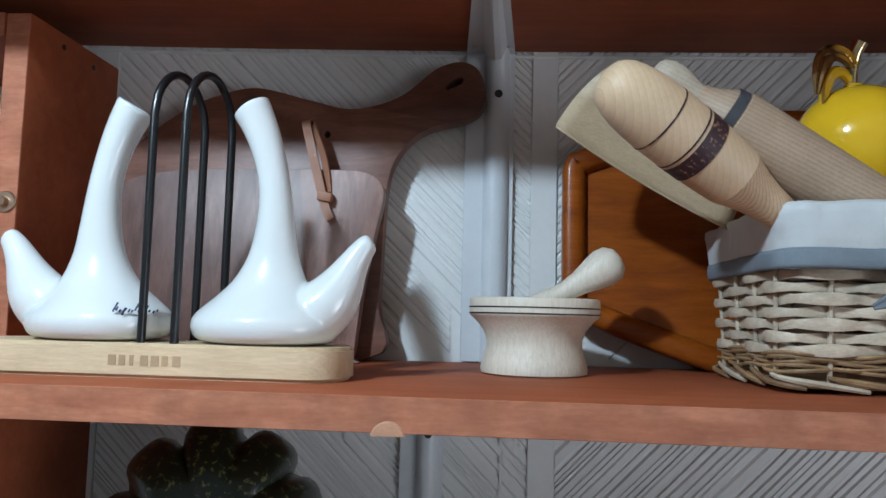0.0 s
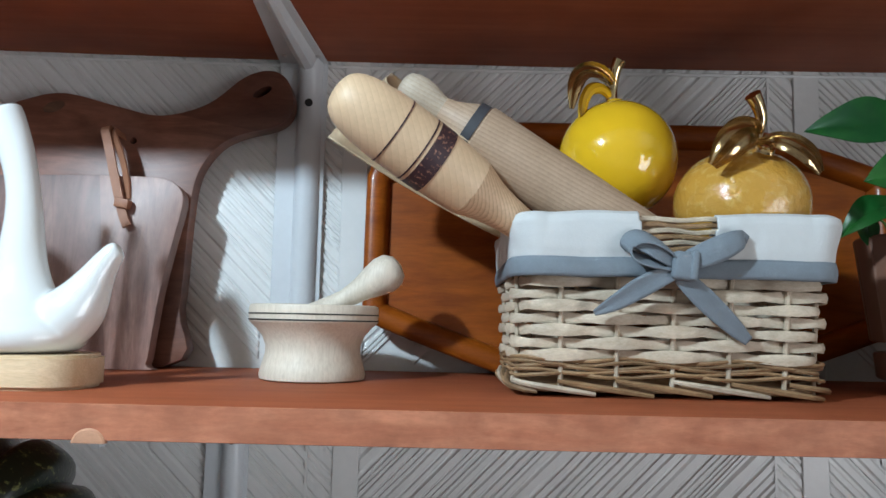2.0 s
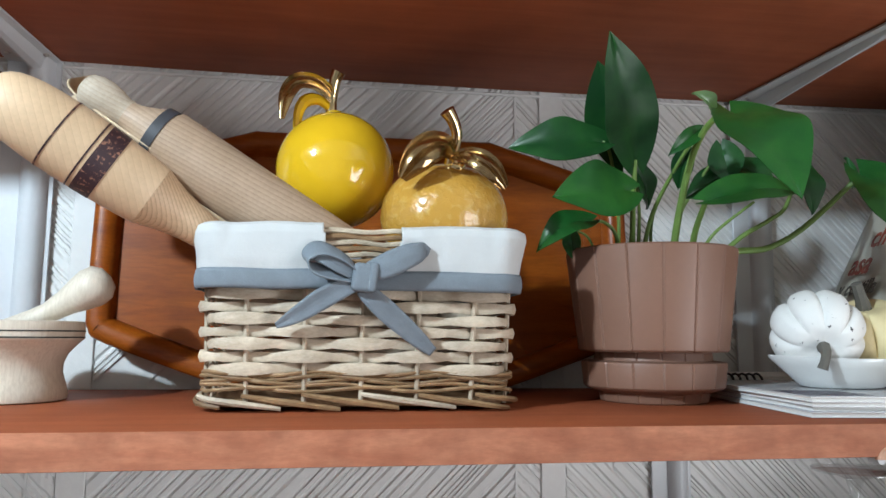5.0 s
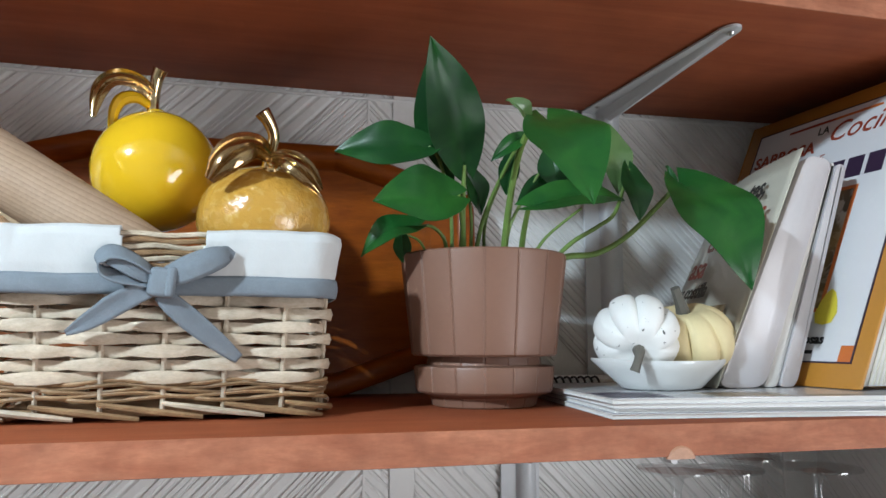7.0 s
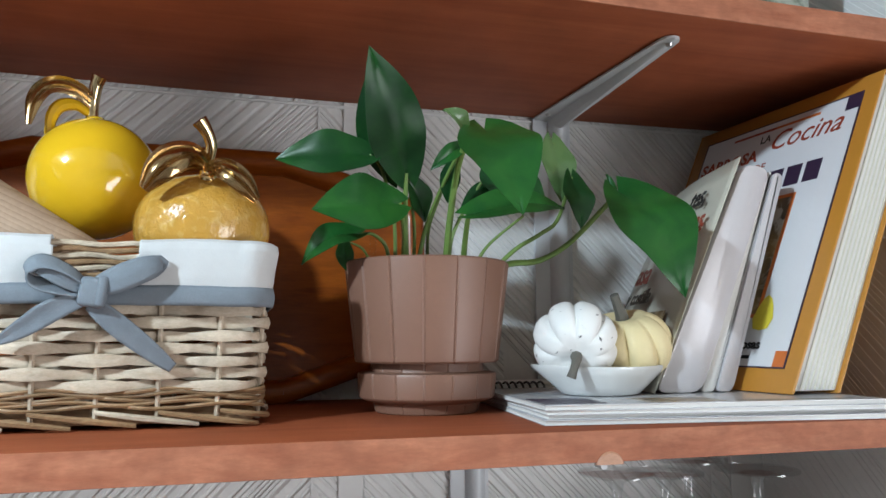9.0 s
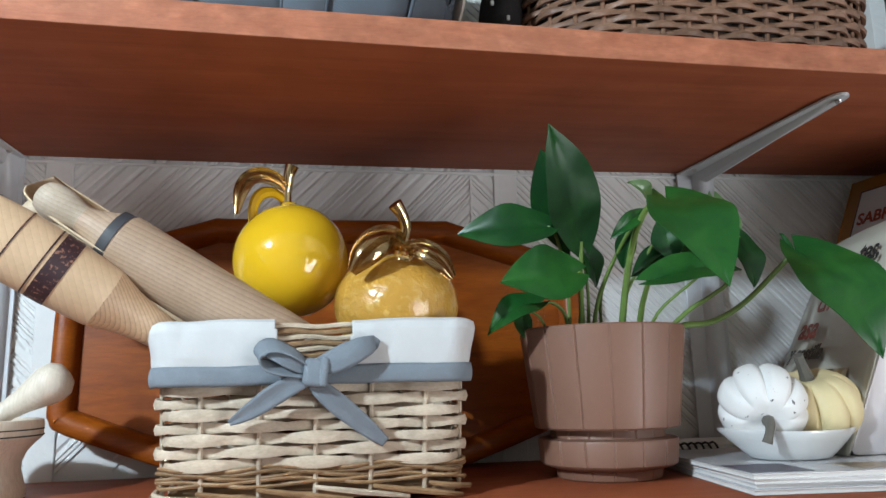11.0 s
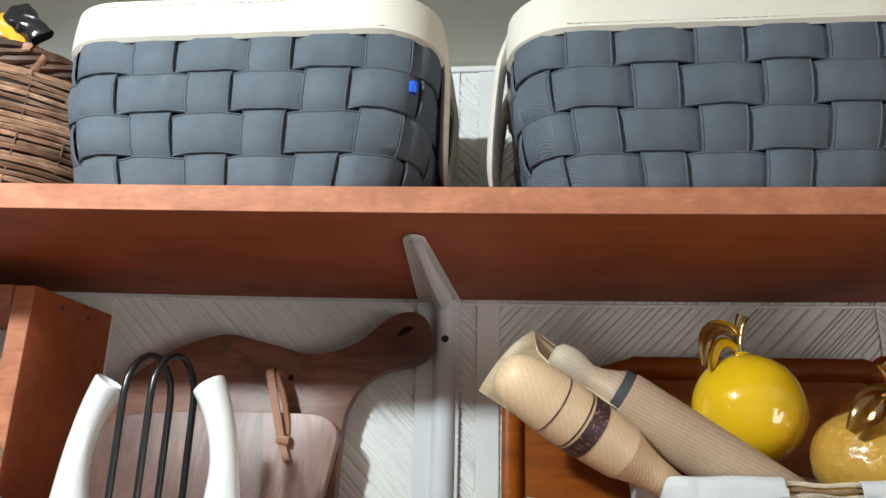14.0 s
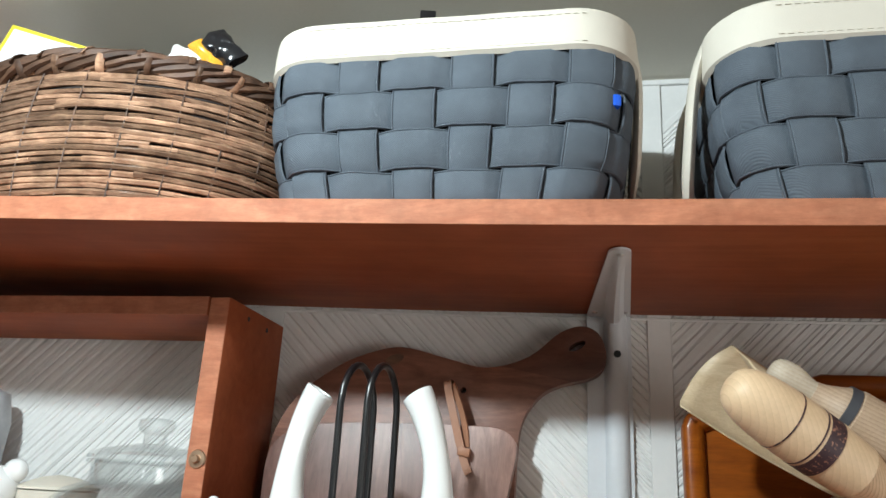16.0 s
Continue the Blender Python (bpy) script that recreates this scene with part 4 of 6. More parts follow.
TM = Matrix.Translation((0, 0.715, ZT)) @ pose(0, 0, 0, -4, 0, 0) @ Matrix.Translation((0, 0.0, -ZT))
tray = thing("serving_tray", (TX, 0.72, ZT), "amber varnished wooden tray leaning on the wall", "tray")
bm = bmesh.new()
rows = []
for s, y in ((-0.022, 0.022), (0.0, 0.022), (0.0, 0.004), (-0.002, 0.0008), (-0.006, -0.0008), (-0.013, -0.0008), (-0.018, 0.001), (-0.0215, 0.006), (-0.024, 0.0132)):
    rows.append([bm.verts.new(p) for p in tray_loop(s, y)])
n = len(ring)
for a, b in zip(rows, rows[1:] + rows[:1]):
    for k in range(n):
        bm.faces.new((a[k], a[(k + 1) % n], b[(k + 1) % n], b[k]))
part("rim", turn(bm, TM), M["tray_wood"], tray, "raised rounded rim")
bm = slab([(TX + x * 0.918, TZ + z * 0.83) for x, z in ring], 0.0128, 0.0195)
part("base", turn(bm, TM), M["tray_wood"], tray, "flat varnished base")


# ---- wicker baskets ----
def woven_row(cx, cy, w0, d0, r, z, stakes, phase, amp, thick, high, flare=0.0, wander=0.0, per=6, seed=0, clip=None):
    """One weaver that runs round a rounded rectangle, in front of every other stake."""
    g = random.Random(seed)
    pts, rad = [], []
    total = stakes * per
    jit = [g.uniform(-1, 1) for _ in range(stakes)]
    for k in range(total):
        s = k / total
        x, y, nx, ny = round_rect(w0, d0, r, s)
        a = math.cos(math.pi * (k / per) + phase)
        o = amp * (1 if a > 0 else -1) * abs(a) ** 0.7
        j = jit[k // per] * (1 - k % per / per) + jit[(k // per + 1) % stakes] * (k % per / per)
        pts.append((cx + x + nx * o, cy + y + ny * o, z + wander * j))
        rad.append(thick * (0.72 + 0.38 * abs(a)) * (1 + 0.12 * j))
    return tube(pts, rad, 6, closed=True, up=(0, 0, 1), flat=high / thick)


BX, BY, BW, BD, BR = 0.334, 0.6145, 0.218, 0.155, 0.016
t = thing("wicker_basket", (BX, BY, ZT), "whitewashed wicker basket with cloth lining and bow", "basket")
STK = 18
for k in range(9):
    z = 1.4295 + 0.0088 * k
    u = (z - 1.42) / 0.11
    part("weaver", woven_row(BX, BY, BW + 0.006 * u, BD + 0.032 * u, BR, z, STK, math.pi * (k % 2), 0.0034, 0.0023, 0.0044, wander=0.0008, per=10, seed=k), M["wicker"], t)
for k in range(STK):
    s = k / STK
    x, y, nx, ny = round_rect(BW, BD, BR, s)
    part("stake", tube([(BX + x, BY + y, 1.404), (BX + x * 1.012, BY + y * 1.09, 1.47), (BX + x * 1.025, BY + y * 1.18, 1.518)], 0.0019, 6), M["wicker"], t)
g = random.Random(3)
for k in range(5):
    # thin rods twisted round the foot
    pts = []
    ph = g.uniform(0, 6)
    for i in range(150):
        s = i / 150
        x, y, nx, ny = round_rect(BW + 0.004, BD + 0.004, BR, s)
        o = 0.0022 * math.cos(2 * math.pi * s * STK + ph + k)
        pts.append((BX + x + nx * o, BY + y + ny * o, 1.4155 + 0.0028 * k + 0.0014 * math.sin(2 * math.pi * s * STK / 2 + ph)))
    part("foot_rod", tube(pts, 0.00145, 6, closed=True, up=(0, 0, 1)), M["wicker_brown"], t)
for k in range(18):
    # slanting border rods
    s0 = k / 18
    pts = []
    for i in range(9):
        u = i / 8
        x, y, nx, ny = round_rect(BW + 0.006, BD + 0.006, BR, s0 + u * 0.092)
        pts.append((BX + x + nx * (0.001 + 0.003 * math.sin(math.pi * u)), BY + y + ny * (0.001 + 0.003 * math.sin(math.pi * u)), 1.4125 - 0.0095 * u + 0.001 * math.sin(5 * k)))
    part("border_rod", tube(pts, [0.0016 + 0.0007 * math.sin(math.pi * i / 8) for i in range(9)], 6), M["wicker_brown"] if k % 3 else M["wicker"], t)
part("bottom", stadium(BX, BY, BW - 0.004, BD - 0.004, BR, 1.4035, 1.409, 0.001), M["wicker_brown"], t)
for k in range(7):
    z = 1.502 + 0.0042 * k
    pts = [(BX - 0.034 + 0.068 * i / 10, BY - BD / 2 - 0.0165 - 0.0012 * math.cos(math.pi * i * 0.45 + k * math.pi), z + 0.0008 * math.sin(i + k)) for i in range(11)]
    part("rim_rod", tube(pts, 0.0019, 6), M["wicker_brown"] if k % 2 else M["wicker"], t)

# lining, turned over the rim; it leaves the hand hole of the front free
LP = round_rect_length(BW + 0.012, BD + 0.012, 0.018)


def lining_point(u, v):
    s = u
    prof = [(0.0046, 1.4965), (0.0062, 1.505), (0.0068, 1.516), (0.0068, 1.524), (0.0058, 1.5290), (0.002, 1.5312), (-0.003, 1.529), (-0.006, 1.517), (-0.0075, 1.495)]
    f = v * (len(prof) - 1)
    i = min(int(f), len(prof) - 2)
    f -= i
    o = prof[i][0] * (1 - f) + prof[i + 1][0] * f
    z = prof[i][1] * (1 - f) + prof[i + 1][1] * f
    x, y, nx, ny = round_rect(BW + 0.004, BD + 0.034, 0.018, s)
    c = noise.noise(Vector((x * 28, y * 28, z * 22)))
    c2 = noise.noise(Vector((x * 130 + 7, y * 130, z * 60)))
    o += 0.0026 * c * min(1, max(0, (z - 1.497) / 0.01)) + 0.0005 * c2 + 0.0035 * min(1, abs(nx * ny) * 3) * max(0, min(1, (z - 1.505) / 0.02))
    z += (0.0030 * noise.noise(Vector((x * 30, y * 30, 3)))) * (1 if z > 1.505 else 0.2)
    return Vector((BX + x + nx * o, BY + y + ny * o, z))


bm = sheet(lining_point, 520, 48, True)
gone = []
for f in bm.faces:
    c = f.calc_center_median()
    if c.y < BY - BD / 2 + 0.006 and ((c.x - (BX - 0.001)) / 0.0275) ** 4 + ((c.z - 1.531) / 0.028) ** 2 < 1:
        gone.append(f)
bmesh.ops.delete(bm, geom=gone, context="FACES")
ob = part("lining", bm, M["cloth"], t, "white cotton lining folded over the rim")
mod = ob.modifiers.new("thickness", "SOLIDIFY")
mod.thickness, mod.offset = 0.0012, 0


def band_point(u, v):
    x, y, nx, ny = round_rect(BW + 0.004, BD + 0.034, 0.018, u)
    z = 1.4852 + 0.0137 * v
    o = 0.0055 + 0.0012 * math.sin(math.pi * v) + 0.0007 * noise.noise(Vector((x * 60, y * 60, 9)))
    return Vector((BX + x + nx * o, BY + y + ny * o, z + 0.0008 * noise.noise(Vector((x * 40, y * 40, 1)))))


ob = part("binding", sheet(band_point, 200, 5, True), M["blue_cloth"], t, "blue-grey cotton binding")
mod = ob.modifiers.new("thickness", "SOLIDIFY")
mod.thickness, mod.offset = 0.0014, 0


FY = BY - BD / 2 - 0.027


def cloth_strip(points, across, name, parent, crease=0.0, thick=0.0012):
    """A band of cloth along (x, y, z, width) points; across: the way of its width, one vector or None for flat to the front."""
    line = smooth_line(points, 6)
    n = len(line)
    bm = bmesh.new()
    rows = []
    for i, p in enumerate(line):
        tv = (Vector(line[min(i + 1, n - 1)][:3]) - Vector(line[max(i - 1, 0)][:3])).normalized()
        side = Vector(across) if across else tv.cross(Vector((0, 1, 0)))
        side = (side - tv * side.dot(tv)).normalized()
        nrm = side.cross(tv)
        row = []
        for k in range(7):
            u = k / 3 - 1
            lift = crease * p[3] * (1 - abs(u)) + 0.0005 * noise.noise(Vector((p[0] * 120, p[2] * 120, u * 2)))
            q = Vector(p[:3]) + side * (u * p[3] / 2) + nrm * lift
            q.y += 0.30 * max(0, 1.487 - q.z)
            row.append(bm.verts.new(q))
        rows.append(row)
    for a, b in zip(rows, rows[1:]):
        for k in range(6):
            bm.faces.new((a[k], a[k + 1], b[k + 1], b[k]))
    bmesh.ops.recalc_face_normals(bm, faces=bm.faces)
    ob = part(name, bm, M["blue_cloth"], parent)
    mod = ob.modifiers.new("thickness", "SOLIDIFY")
    mod.thickness, mod.offset = thick, 0
    return ob


bow = thing("ribbon_bow", (0.333, FY, 1.493), "blue-grey cotton bow tied on the wicker basket", "bow")
part("knot", turn(box(-0.0082, 0.0082, -0.006, 0.006, -0.0105, 0.0095, 0.0036, 3), pose(0.3335, FY - 0.004, 1.4935, 0, 8, 0)), M["blue_cloth"], bow)
part("knot", turn(box(-0.0030, 0.0030, -0.0066, 0.005, -0.0108, 0.0098, 0.0022, 3), pose(0.3395, FY - 0.0045, 1.4938, 0, 6, 0)), M["blue_cloth"], bow, "folded edge of the knot")
cloth_strip([(0.330, FY - 0.004, 1.489, 0.008), (0.318, FY - 0.0060, 1.4850, 0.013), (0.304, FY - 0.0050, 1.4775, 0.0145), (0.291, FY - 0.0035, 1.4690, 0.012), (0.2815, FY - 0.0020, 1.4635, 0.0080), (0.2745, FY - 0.001, 1.4600, 0.0035)], None, "tail", bow, 0.10)
cloth_strip([(0.332, FY - 0.001, 1.486, 0.010), (0.340, FY - 0.0035, 1.4790, 0.0135), (0.3505, FY - 0.0035, 1.4700, 0.0150), (0.362, FY - 0.0025, 1.4605, 0.0140), (0.3735, FY - 0.0015, 1.4510, 0.0115), (0.3840, FY, 1.4425, 0.0070)], None, "tail", bow, 0.06)
cloth_strip([(0.337, FY - 0.004, 1.4975, 0.013), (0.347, FY - 0.0085, 1.5010, 0.017), (0.358, FY - 0.0100, 1.5060, 0.0175), (0.3675, FY - 0.0085, 1.5105, 0.0150), (0.3735, FY - 0.0045, 1.5135, 0.0105), (0.3745, FY, 1.5135, 0.0100), (0.368, FY + 0.0025, 1.5095, 0.0130), (0.352, FY + 0.002, 1.5015, 0.0130), (0.339, FY + 0.001, 1.495, 0.010)], None, "loop", bow, -0.08)
cloth_strip([(0.330, FY - 0.002, 1.4980, 0.012), (0.321, FY - 0.006, 1.5055, 0.014), (0.3095, FY - 0.008, 1.5112, 0.015), (0.3000, FY - 0.008, 1.5120, 0.0155), (0.2945, FY - 0.007, 1.5070, 0.015), (0.2970, FY - 0.006, 1.5010, 0.015), (0.3055, FY - 0.005, 1.4970, 0.016), (0.3170, FY - 0.003, 1.4945, 0.014), (0.3290, FY, 1.4925, 0.011)], (-0.30, 0.62, 0.55), "loop", bow, 0.04)
cloth_strip([(0.327, FY - 0.005, 1.4950, 0.007), (0.317, FY - 0.0095, 1.5000, 0.009), (0.308, FY - 0.0105, 1.5050, 0.009), (0.3005, FY - 0.009, 1.5075, 0.007)], None, "fold", bow, 0.2)

# ---- what stands in the basket ----
def along(a, b):
    """A frame at a whose z axis points to b."""
    a, b = Vector(a), Vector(b)
    return Matrix.Translation(a) @ (b - a).to_track_quat("Z", "Y").to_matrix().to_4x4()


t = thing("wooden_masher", (0.185, 0.53, 1.53), "thick pale pine kitchen masher with burnt band", "masher")
AX = along((0.0930, 0.486, 1.6080), (0.2610, 0.553, 1.5010)) @ Matrix.Scale(0.975, 4)
prof = [(0, 0), (0.005, 0.0003), (0.0095, 0.0013), (0.0135, 0.0032), (0.0170, 0.0065), (0.0198, 0.0112), (0.0220, 0.0175), (0.0237, 0.0255), (0.0249, 0.036), (0.0256, 0.048), (0.0258, 0.062), (0.0255, 0.078), (0.0249, 0.094), (0.0240, 0.108), (0.0229, 0.120), (0.0, 0.122)]
body = part("head", lathe(prof, 48, AX), M["pine"], t)
part("neck", lathe([(0.0, 0.1190), (0.0222, 0.1196), (0.0229, 0.1203), (0.0205, 0.1275), (0.0172, 0.138), (0.0145, 0.152), (0.0125, 0.172), (0.012, 0.190), (0, 0.191)], 48, AX), M["pine_neck"], t, "carved tapering neck with curved grain")
for a, b in ((0.0495, 0.0507), (0.0715, 0.0727)):
    part("line", lathe([(0.0245, a), (0.02600, a), (0.02600, b), (0.0245, b)], 48, AX), M["charred"], body, "thin burnt line")
part("burnt_band", lathe([(0.0245, 0.075), (0.0258, 0.0752), (0.0255, 0.0888), (0.0240, 0.089)], 48, AX), M["charred"], body, "dark scorched band")
t = thing("rolling_pin", (0.25, 0.56, 1.53), "greyed wooden rolling pin with dark ring", "rolling pin")
AX = along((0.1280, 0.534, 1.6320), (0.3450, 0.550, 1.4930)) @ Matrix.Scale(0.955, 4)
prof = [(0, 0.046), (0.0108, 0.046), (0.0120, 0.051), (0.0150, 0.058), (0.0188, 0.0655), (0.0212, 0.0690), (0.0228, 0.0785), (0.0243, 0.0795), (0.0247, 0.083), (0.0250, 0.235), (0.018, 0.238), (0, 0.238)]
body = part("roller", lathe(prof, 36, AX), M["pin_wood"], t)
prof = [(0, 0.008), (0.007, 0.0088), (0.0112, 0.0115), (0.0138, 0.0175), (0.0146, 0.0250), (0.0134, 0.0335), (0.0112, 0.0410), (0.0104, 0.046), (0.0108, 0.050)]
part("handle", lathe(prof, 28, AX), M["pin_handle"], t, "turned handle with rounded end")
part("ring", lathe([(0.0205, 0.0695), (0.0226, 0.0697), (0.0234, 0.0775), (0.0215, 0.0777)], 36, AX), M["blue_band"], body, "dark slate painted ring")
# a thin curved veneer scoop wrapped round the back of the masher
ALONG = Vector((0.813, 0.277, -0.51)).normalized()
EDGE = smooth_line([(0.0700, 0.598, 1.6015), (0.0735, 0.610, 1.611), (0.088, 0.621, 1.634), (0.104, 0.620, 1.651), (0.1180, 0.610, 1.6595), (0.1206, 0.604, 1.6597)], 6)
SCOOP_END = Vector((0.122, 0.575, 1.632))


def scoop_point(u, v):
    p = Vector(EDGE[min(int(round(u * (len(EDGE) - 1))), len(EDGE) - 1)])
    q = p.lerp(SCOOP_END, (0.16 + 0.10 * (1 - u) ** 2) * v * v)
    return q + ALONG * (0.17 * v)


NEAR = smooth_line([(0.1225, 0.5440, 1.6350), (0.1245, 0.5370, 1.6280), (0.1340, 0.5310, 1.6180), (0.1497, 0.5262, 1.6061), (0.1806, 0.5200, 1.5850), (0.2120, 0.5240, 1.5660)], 5)


def trough_point(u, v):
    """The second hollow of the scoop, which cradles the handle of the pin."""
    n = Vector(NEAR[min(int(round(v * (len(NEAR) - 1))), len(NEAR) - 1)])
    far = Vector(EDGE[-1]).lerp(Vector((0.205, 0.590, 1.592)), v)
    return n.lerp(far, u) + Vector((-0.25, 0.0, -1.0)) * (0.010 * math.sin(math.pi * u) * min(1, v * 4))


bm = sheet(scoop_point, len(EDGE) - 1, 14)
sheet(trough_point, 10, len(NEAR) - 1, bm=bm)
ob = alone("veneer_scoop", bm, M["shell_wood"], "thin curved pale veneer scoop behind the masher", "scoop")
mod = ob.modifiers.new("thickness", "SOLIDIFY")
mod.thickness = 0.0014


def gold_leaf(points, widths, bend=0.10, hint=(0.0, -1.0, 0.35), wide=1.3):
    """A ribbed leaf along a curve."""
    line = smooth_line([(*p, wide * w) for p, w in zip(points, widths)], 5)
    bm = bmesh.new()
    rows = []
    n = len(line)
    for i, p in enumerate(line):
        tv = Vector(line[min(i + 1, n - 1)][:3]) - Vector(line[max(i - 1, 0)][:3])
        tv.normalize()
        side = tv.cross(Vector(hint)).normalized()
        up = side.cross(tv)
        row = []
        for k in range(9):
            u = k / 4 - 1
            lift = bend * p[3] * (abs(u) ** 1.4) - 0.16 * p[3] * math.cos(u * 9)
            row.append(bm.verts.new(Vector(p[:3]) + side * (u * p[3]) + up * lift))
        rows.append(row)
    for a, b in zip(rows, rows[1:]):
        for k in range(8):
            bm.faces.new((a[k], a[k + 1], b[k + 1], b[k]))
    ext = bmesh.ops.solidify(bm, geom=list(bm.faces), thickness=0.0022)
    return bm


t = thing("ceramic_lemon", (0.3135, 0.61, 1.54), "glossy yellow ceramic lemon with gold stem", "ornament", "ceramic fruits in the basket")


prof = [(0.0, -0.049)] + [(0.0492 * math.sin(b) ** 0.97, -0.049 * math.cos(b)) for b in np.linspace(0.15, math.pi - 0.2, 24)] + [(0.0085, 0.0487), (0.0072, 0.0505), (0.005, 0.0515), (0, 0.0515)]
body = part("fruit", lathe(prof, 56, pose(0.3125, 0.612, 1.5905, 0, -3, 0)), M["lemon"], t)
line = smooth_line([(0.3075, 0.612, 1.640, 0.0052), (0.3075, 0.611, 1.650, 0.0050), (0.3090, 0.609, 1.660, 0.0047), (0.3105, 0.607, 1.668, 0.0051), (0.3130, 0.605, 1.6745, 0.0060)], 5)
part("stem", tube([p[:3] for p in line], [p[3] for p in line], 10), M["gold"], t, "gold glazed stem")
part("leaf", gold_leaf([(0.308, 0.607, 1.651), (0.300, 0.601, 1.6575), (0.289, 0.595, 1.660), (0.2785, 0.590, 1.656), (0.2720, 0.586, 1.644), (0.2690, 0.584, 1.625)], [0.004, 0.0065, 0.0075, 0.0072, 0.0060, 0.002], 0.3, (0.0, -1.0, 0.2), 1.05), M["gold"], t, "gold glazed arching leaf")
part("branch", tube([tuple(p) for p in smooth_line([(0.306, 0.610, 1.644), (0.297, 0.604, 1.649), (0.287, 0.599, 1.646), (0.2815, 0.597, 1.636), (0.2800, 0.598, 1.620)], 5)], [0.003 + 0.0022 * math.sin(math.pi * k / 20) for k in range(21)], 8), M["lemon"], t, "yellow glazed twig under the leaf")

t = thing("ceramic_orange", (0.398, 0.57, 1.50), "mottled ochre ceramic fruit with gold leaves", "ornament", "ceramic fruits in the basket")
prof = [(0.0, -0.042)] + [(0.0505 * math.sin(b) ** 0.85, -0.042 * math.cos(b)) for b in np.linspace(0.12, math.pi - 0.3, 26)] + [(0.010, 0.0385), (0.005, 0.036), (0, 0.035)]
bm = lathe(prof, 64, pose(0.3985, 0.570, 1.5465))
for v in bm.verts:
    p = v.co - Vector((0.3985, 0.570, 1.5465))
    v.co += p.normalized() * 0.0006 * noise.noise(p * 160)
body = part("fruit", bm, M["orange_glaze"], t)
line = smooth_line([(0.4000, 0.553, 1.584, 0.0055), (0.4015, 0.546, 1.596, 0.0046), (0.4035, 0.541, 1.607, 0.0044), (0.3995, 0.537, 1.617, 0.0050), (0.3945, 0.534, 1.6235, 0.0062)], 5)
part("stem", tube([p[:3] for p in line], [p[3] for p in line], 10), M["gold"], t, "gold glazed stem")
part("leaf", gold_leaf([(0.400, 0.538, 1.591), (0.391, 0.527, 1.5945), (0.380, 0.520, 1.590), (0.3695, 0.518, 1.580), (0.3600, 0.522, 1.567)], [0.004, 0.0075, 0.0095, 0.0085, 0.003], 0.05, (-0.1, -1.0, 0.05), 1.3), M["gold"], t, "ribbed gold leaf")
part("leaf", gold_leaf([(0.400, 0.540, 1.588), (0.408, 0.528, 1.588), (0.418, 0.520, 1.582), (0.428, 0.518, 1.573), (0.437, 0.522, 1.563)], [0.003, 0.0065, 0.0085, 0.0075, 0.003], 0.05, (0.1, -1.0, 0.15), 1.1), M["gold"], t, "ribbed gold leaf")
part("tendril", tube([tuple(p) for p in smooth_line([(0.399, 0.540, 1.590), (0.402, 0.533, 1.584), (0.406, 0.530, 1.581), (0.403, 0.528, 1.578), (0.398, 0.530, 1.580)], 5)], 0.0022, 8), M["gold"], t, "small gold curl")

# ---- plant ----
PX, PY = 0.5880, 0.608
t = thing("flower_pot", (PX, PY, ZT), "brown ribbed plastic flower pot with saucer foot", "flower pot")
facets = 16


def pot_shape(groove):
    def f(a, r, z):
        q = (a * facets / (2 * math.pi)) % 1.0
        g = min(q, 1 - q)
        rr = r * math.cos(math.pi / facets) / math.cos((q - 0.5) * 2 * math.pi / facets) * 0.35 + r * 0.65
        if g < 0.045:
            rr -= groove
        return (rr * math.cos(a), rr * math.sin(a), z)
    return f


prof = [(0.048, 0.0415), (0.0615, 0.0425), (0.0632, 0.0440), (0.0730, 0.1255), (0.0730, 0.1275), (0.0717, 0.129), (0.0700, 0.1275), (0.0685, 0.118), (0.066, 0.10)]
body = part("pot", lathe(prof, 320, pose(PX, PY, ZT, 0, 0, 6), squash=pot_shape(0.0011)), M["terracotta"], t, smooth=25)
prof = [(0, 0.0), (0.0435, 0.0), (0.0450, 0.001), (0.0470, 0.0085), (0.0535, 0.0105), (0.0575, 0.0118), (0.0592, 0.0135), (0.0610, 0.0315), (0.0605, 0.0335), (0.0575, 0.0342), (0.0500, 0.0350), (0.0490, 0.043), (0, 0.043)]
part("saucer", lathe(prof, 320, pose(PX, PY, ZT, 0, 0, 6), squash=pot_shape(0.0007)), M["terracotta"], t, "ribbed brown saucer foot", smooth=25)


def soil_pt(u, v):
    a, r = 2 * math.pi * u, 0.0695 * v
    return Vector((PX + r * math.cos(a), PY + r * math.sin(a), 1.5275 + 0.004 * noise.noise(Vector((r * math.cos(a) * 80, r * math.sin(a) * 80, 2)))))


alone("potting_soil", sheet(soil_pt, 40, 8, True), M["soil"], "dark crumbly potting soil in the pot", "soil")


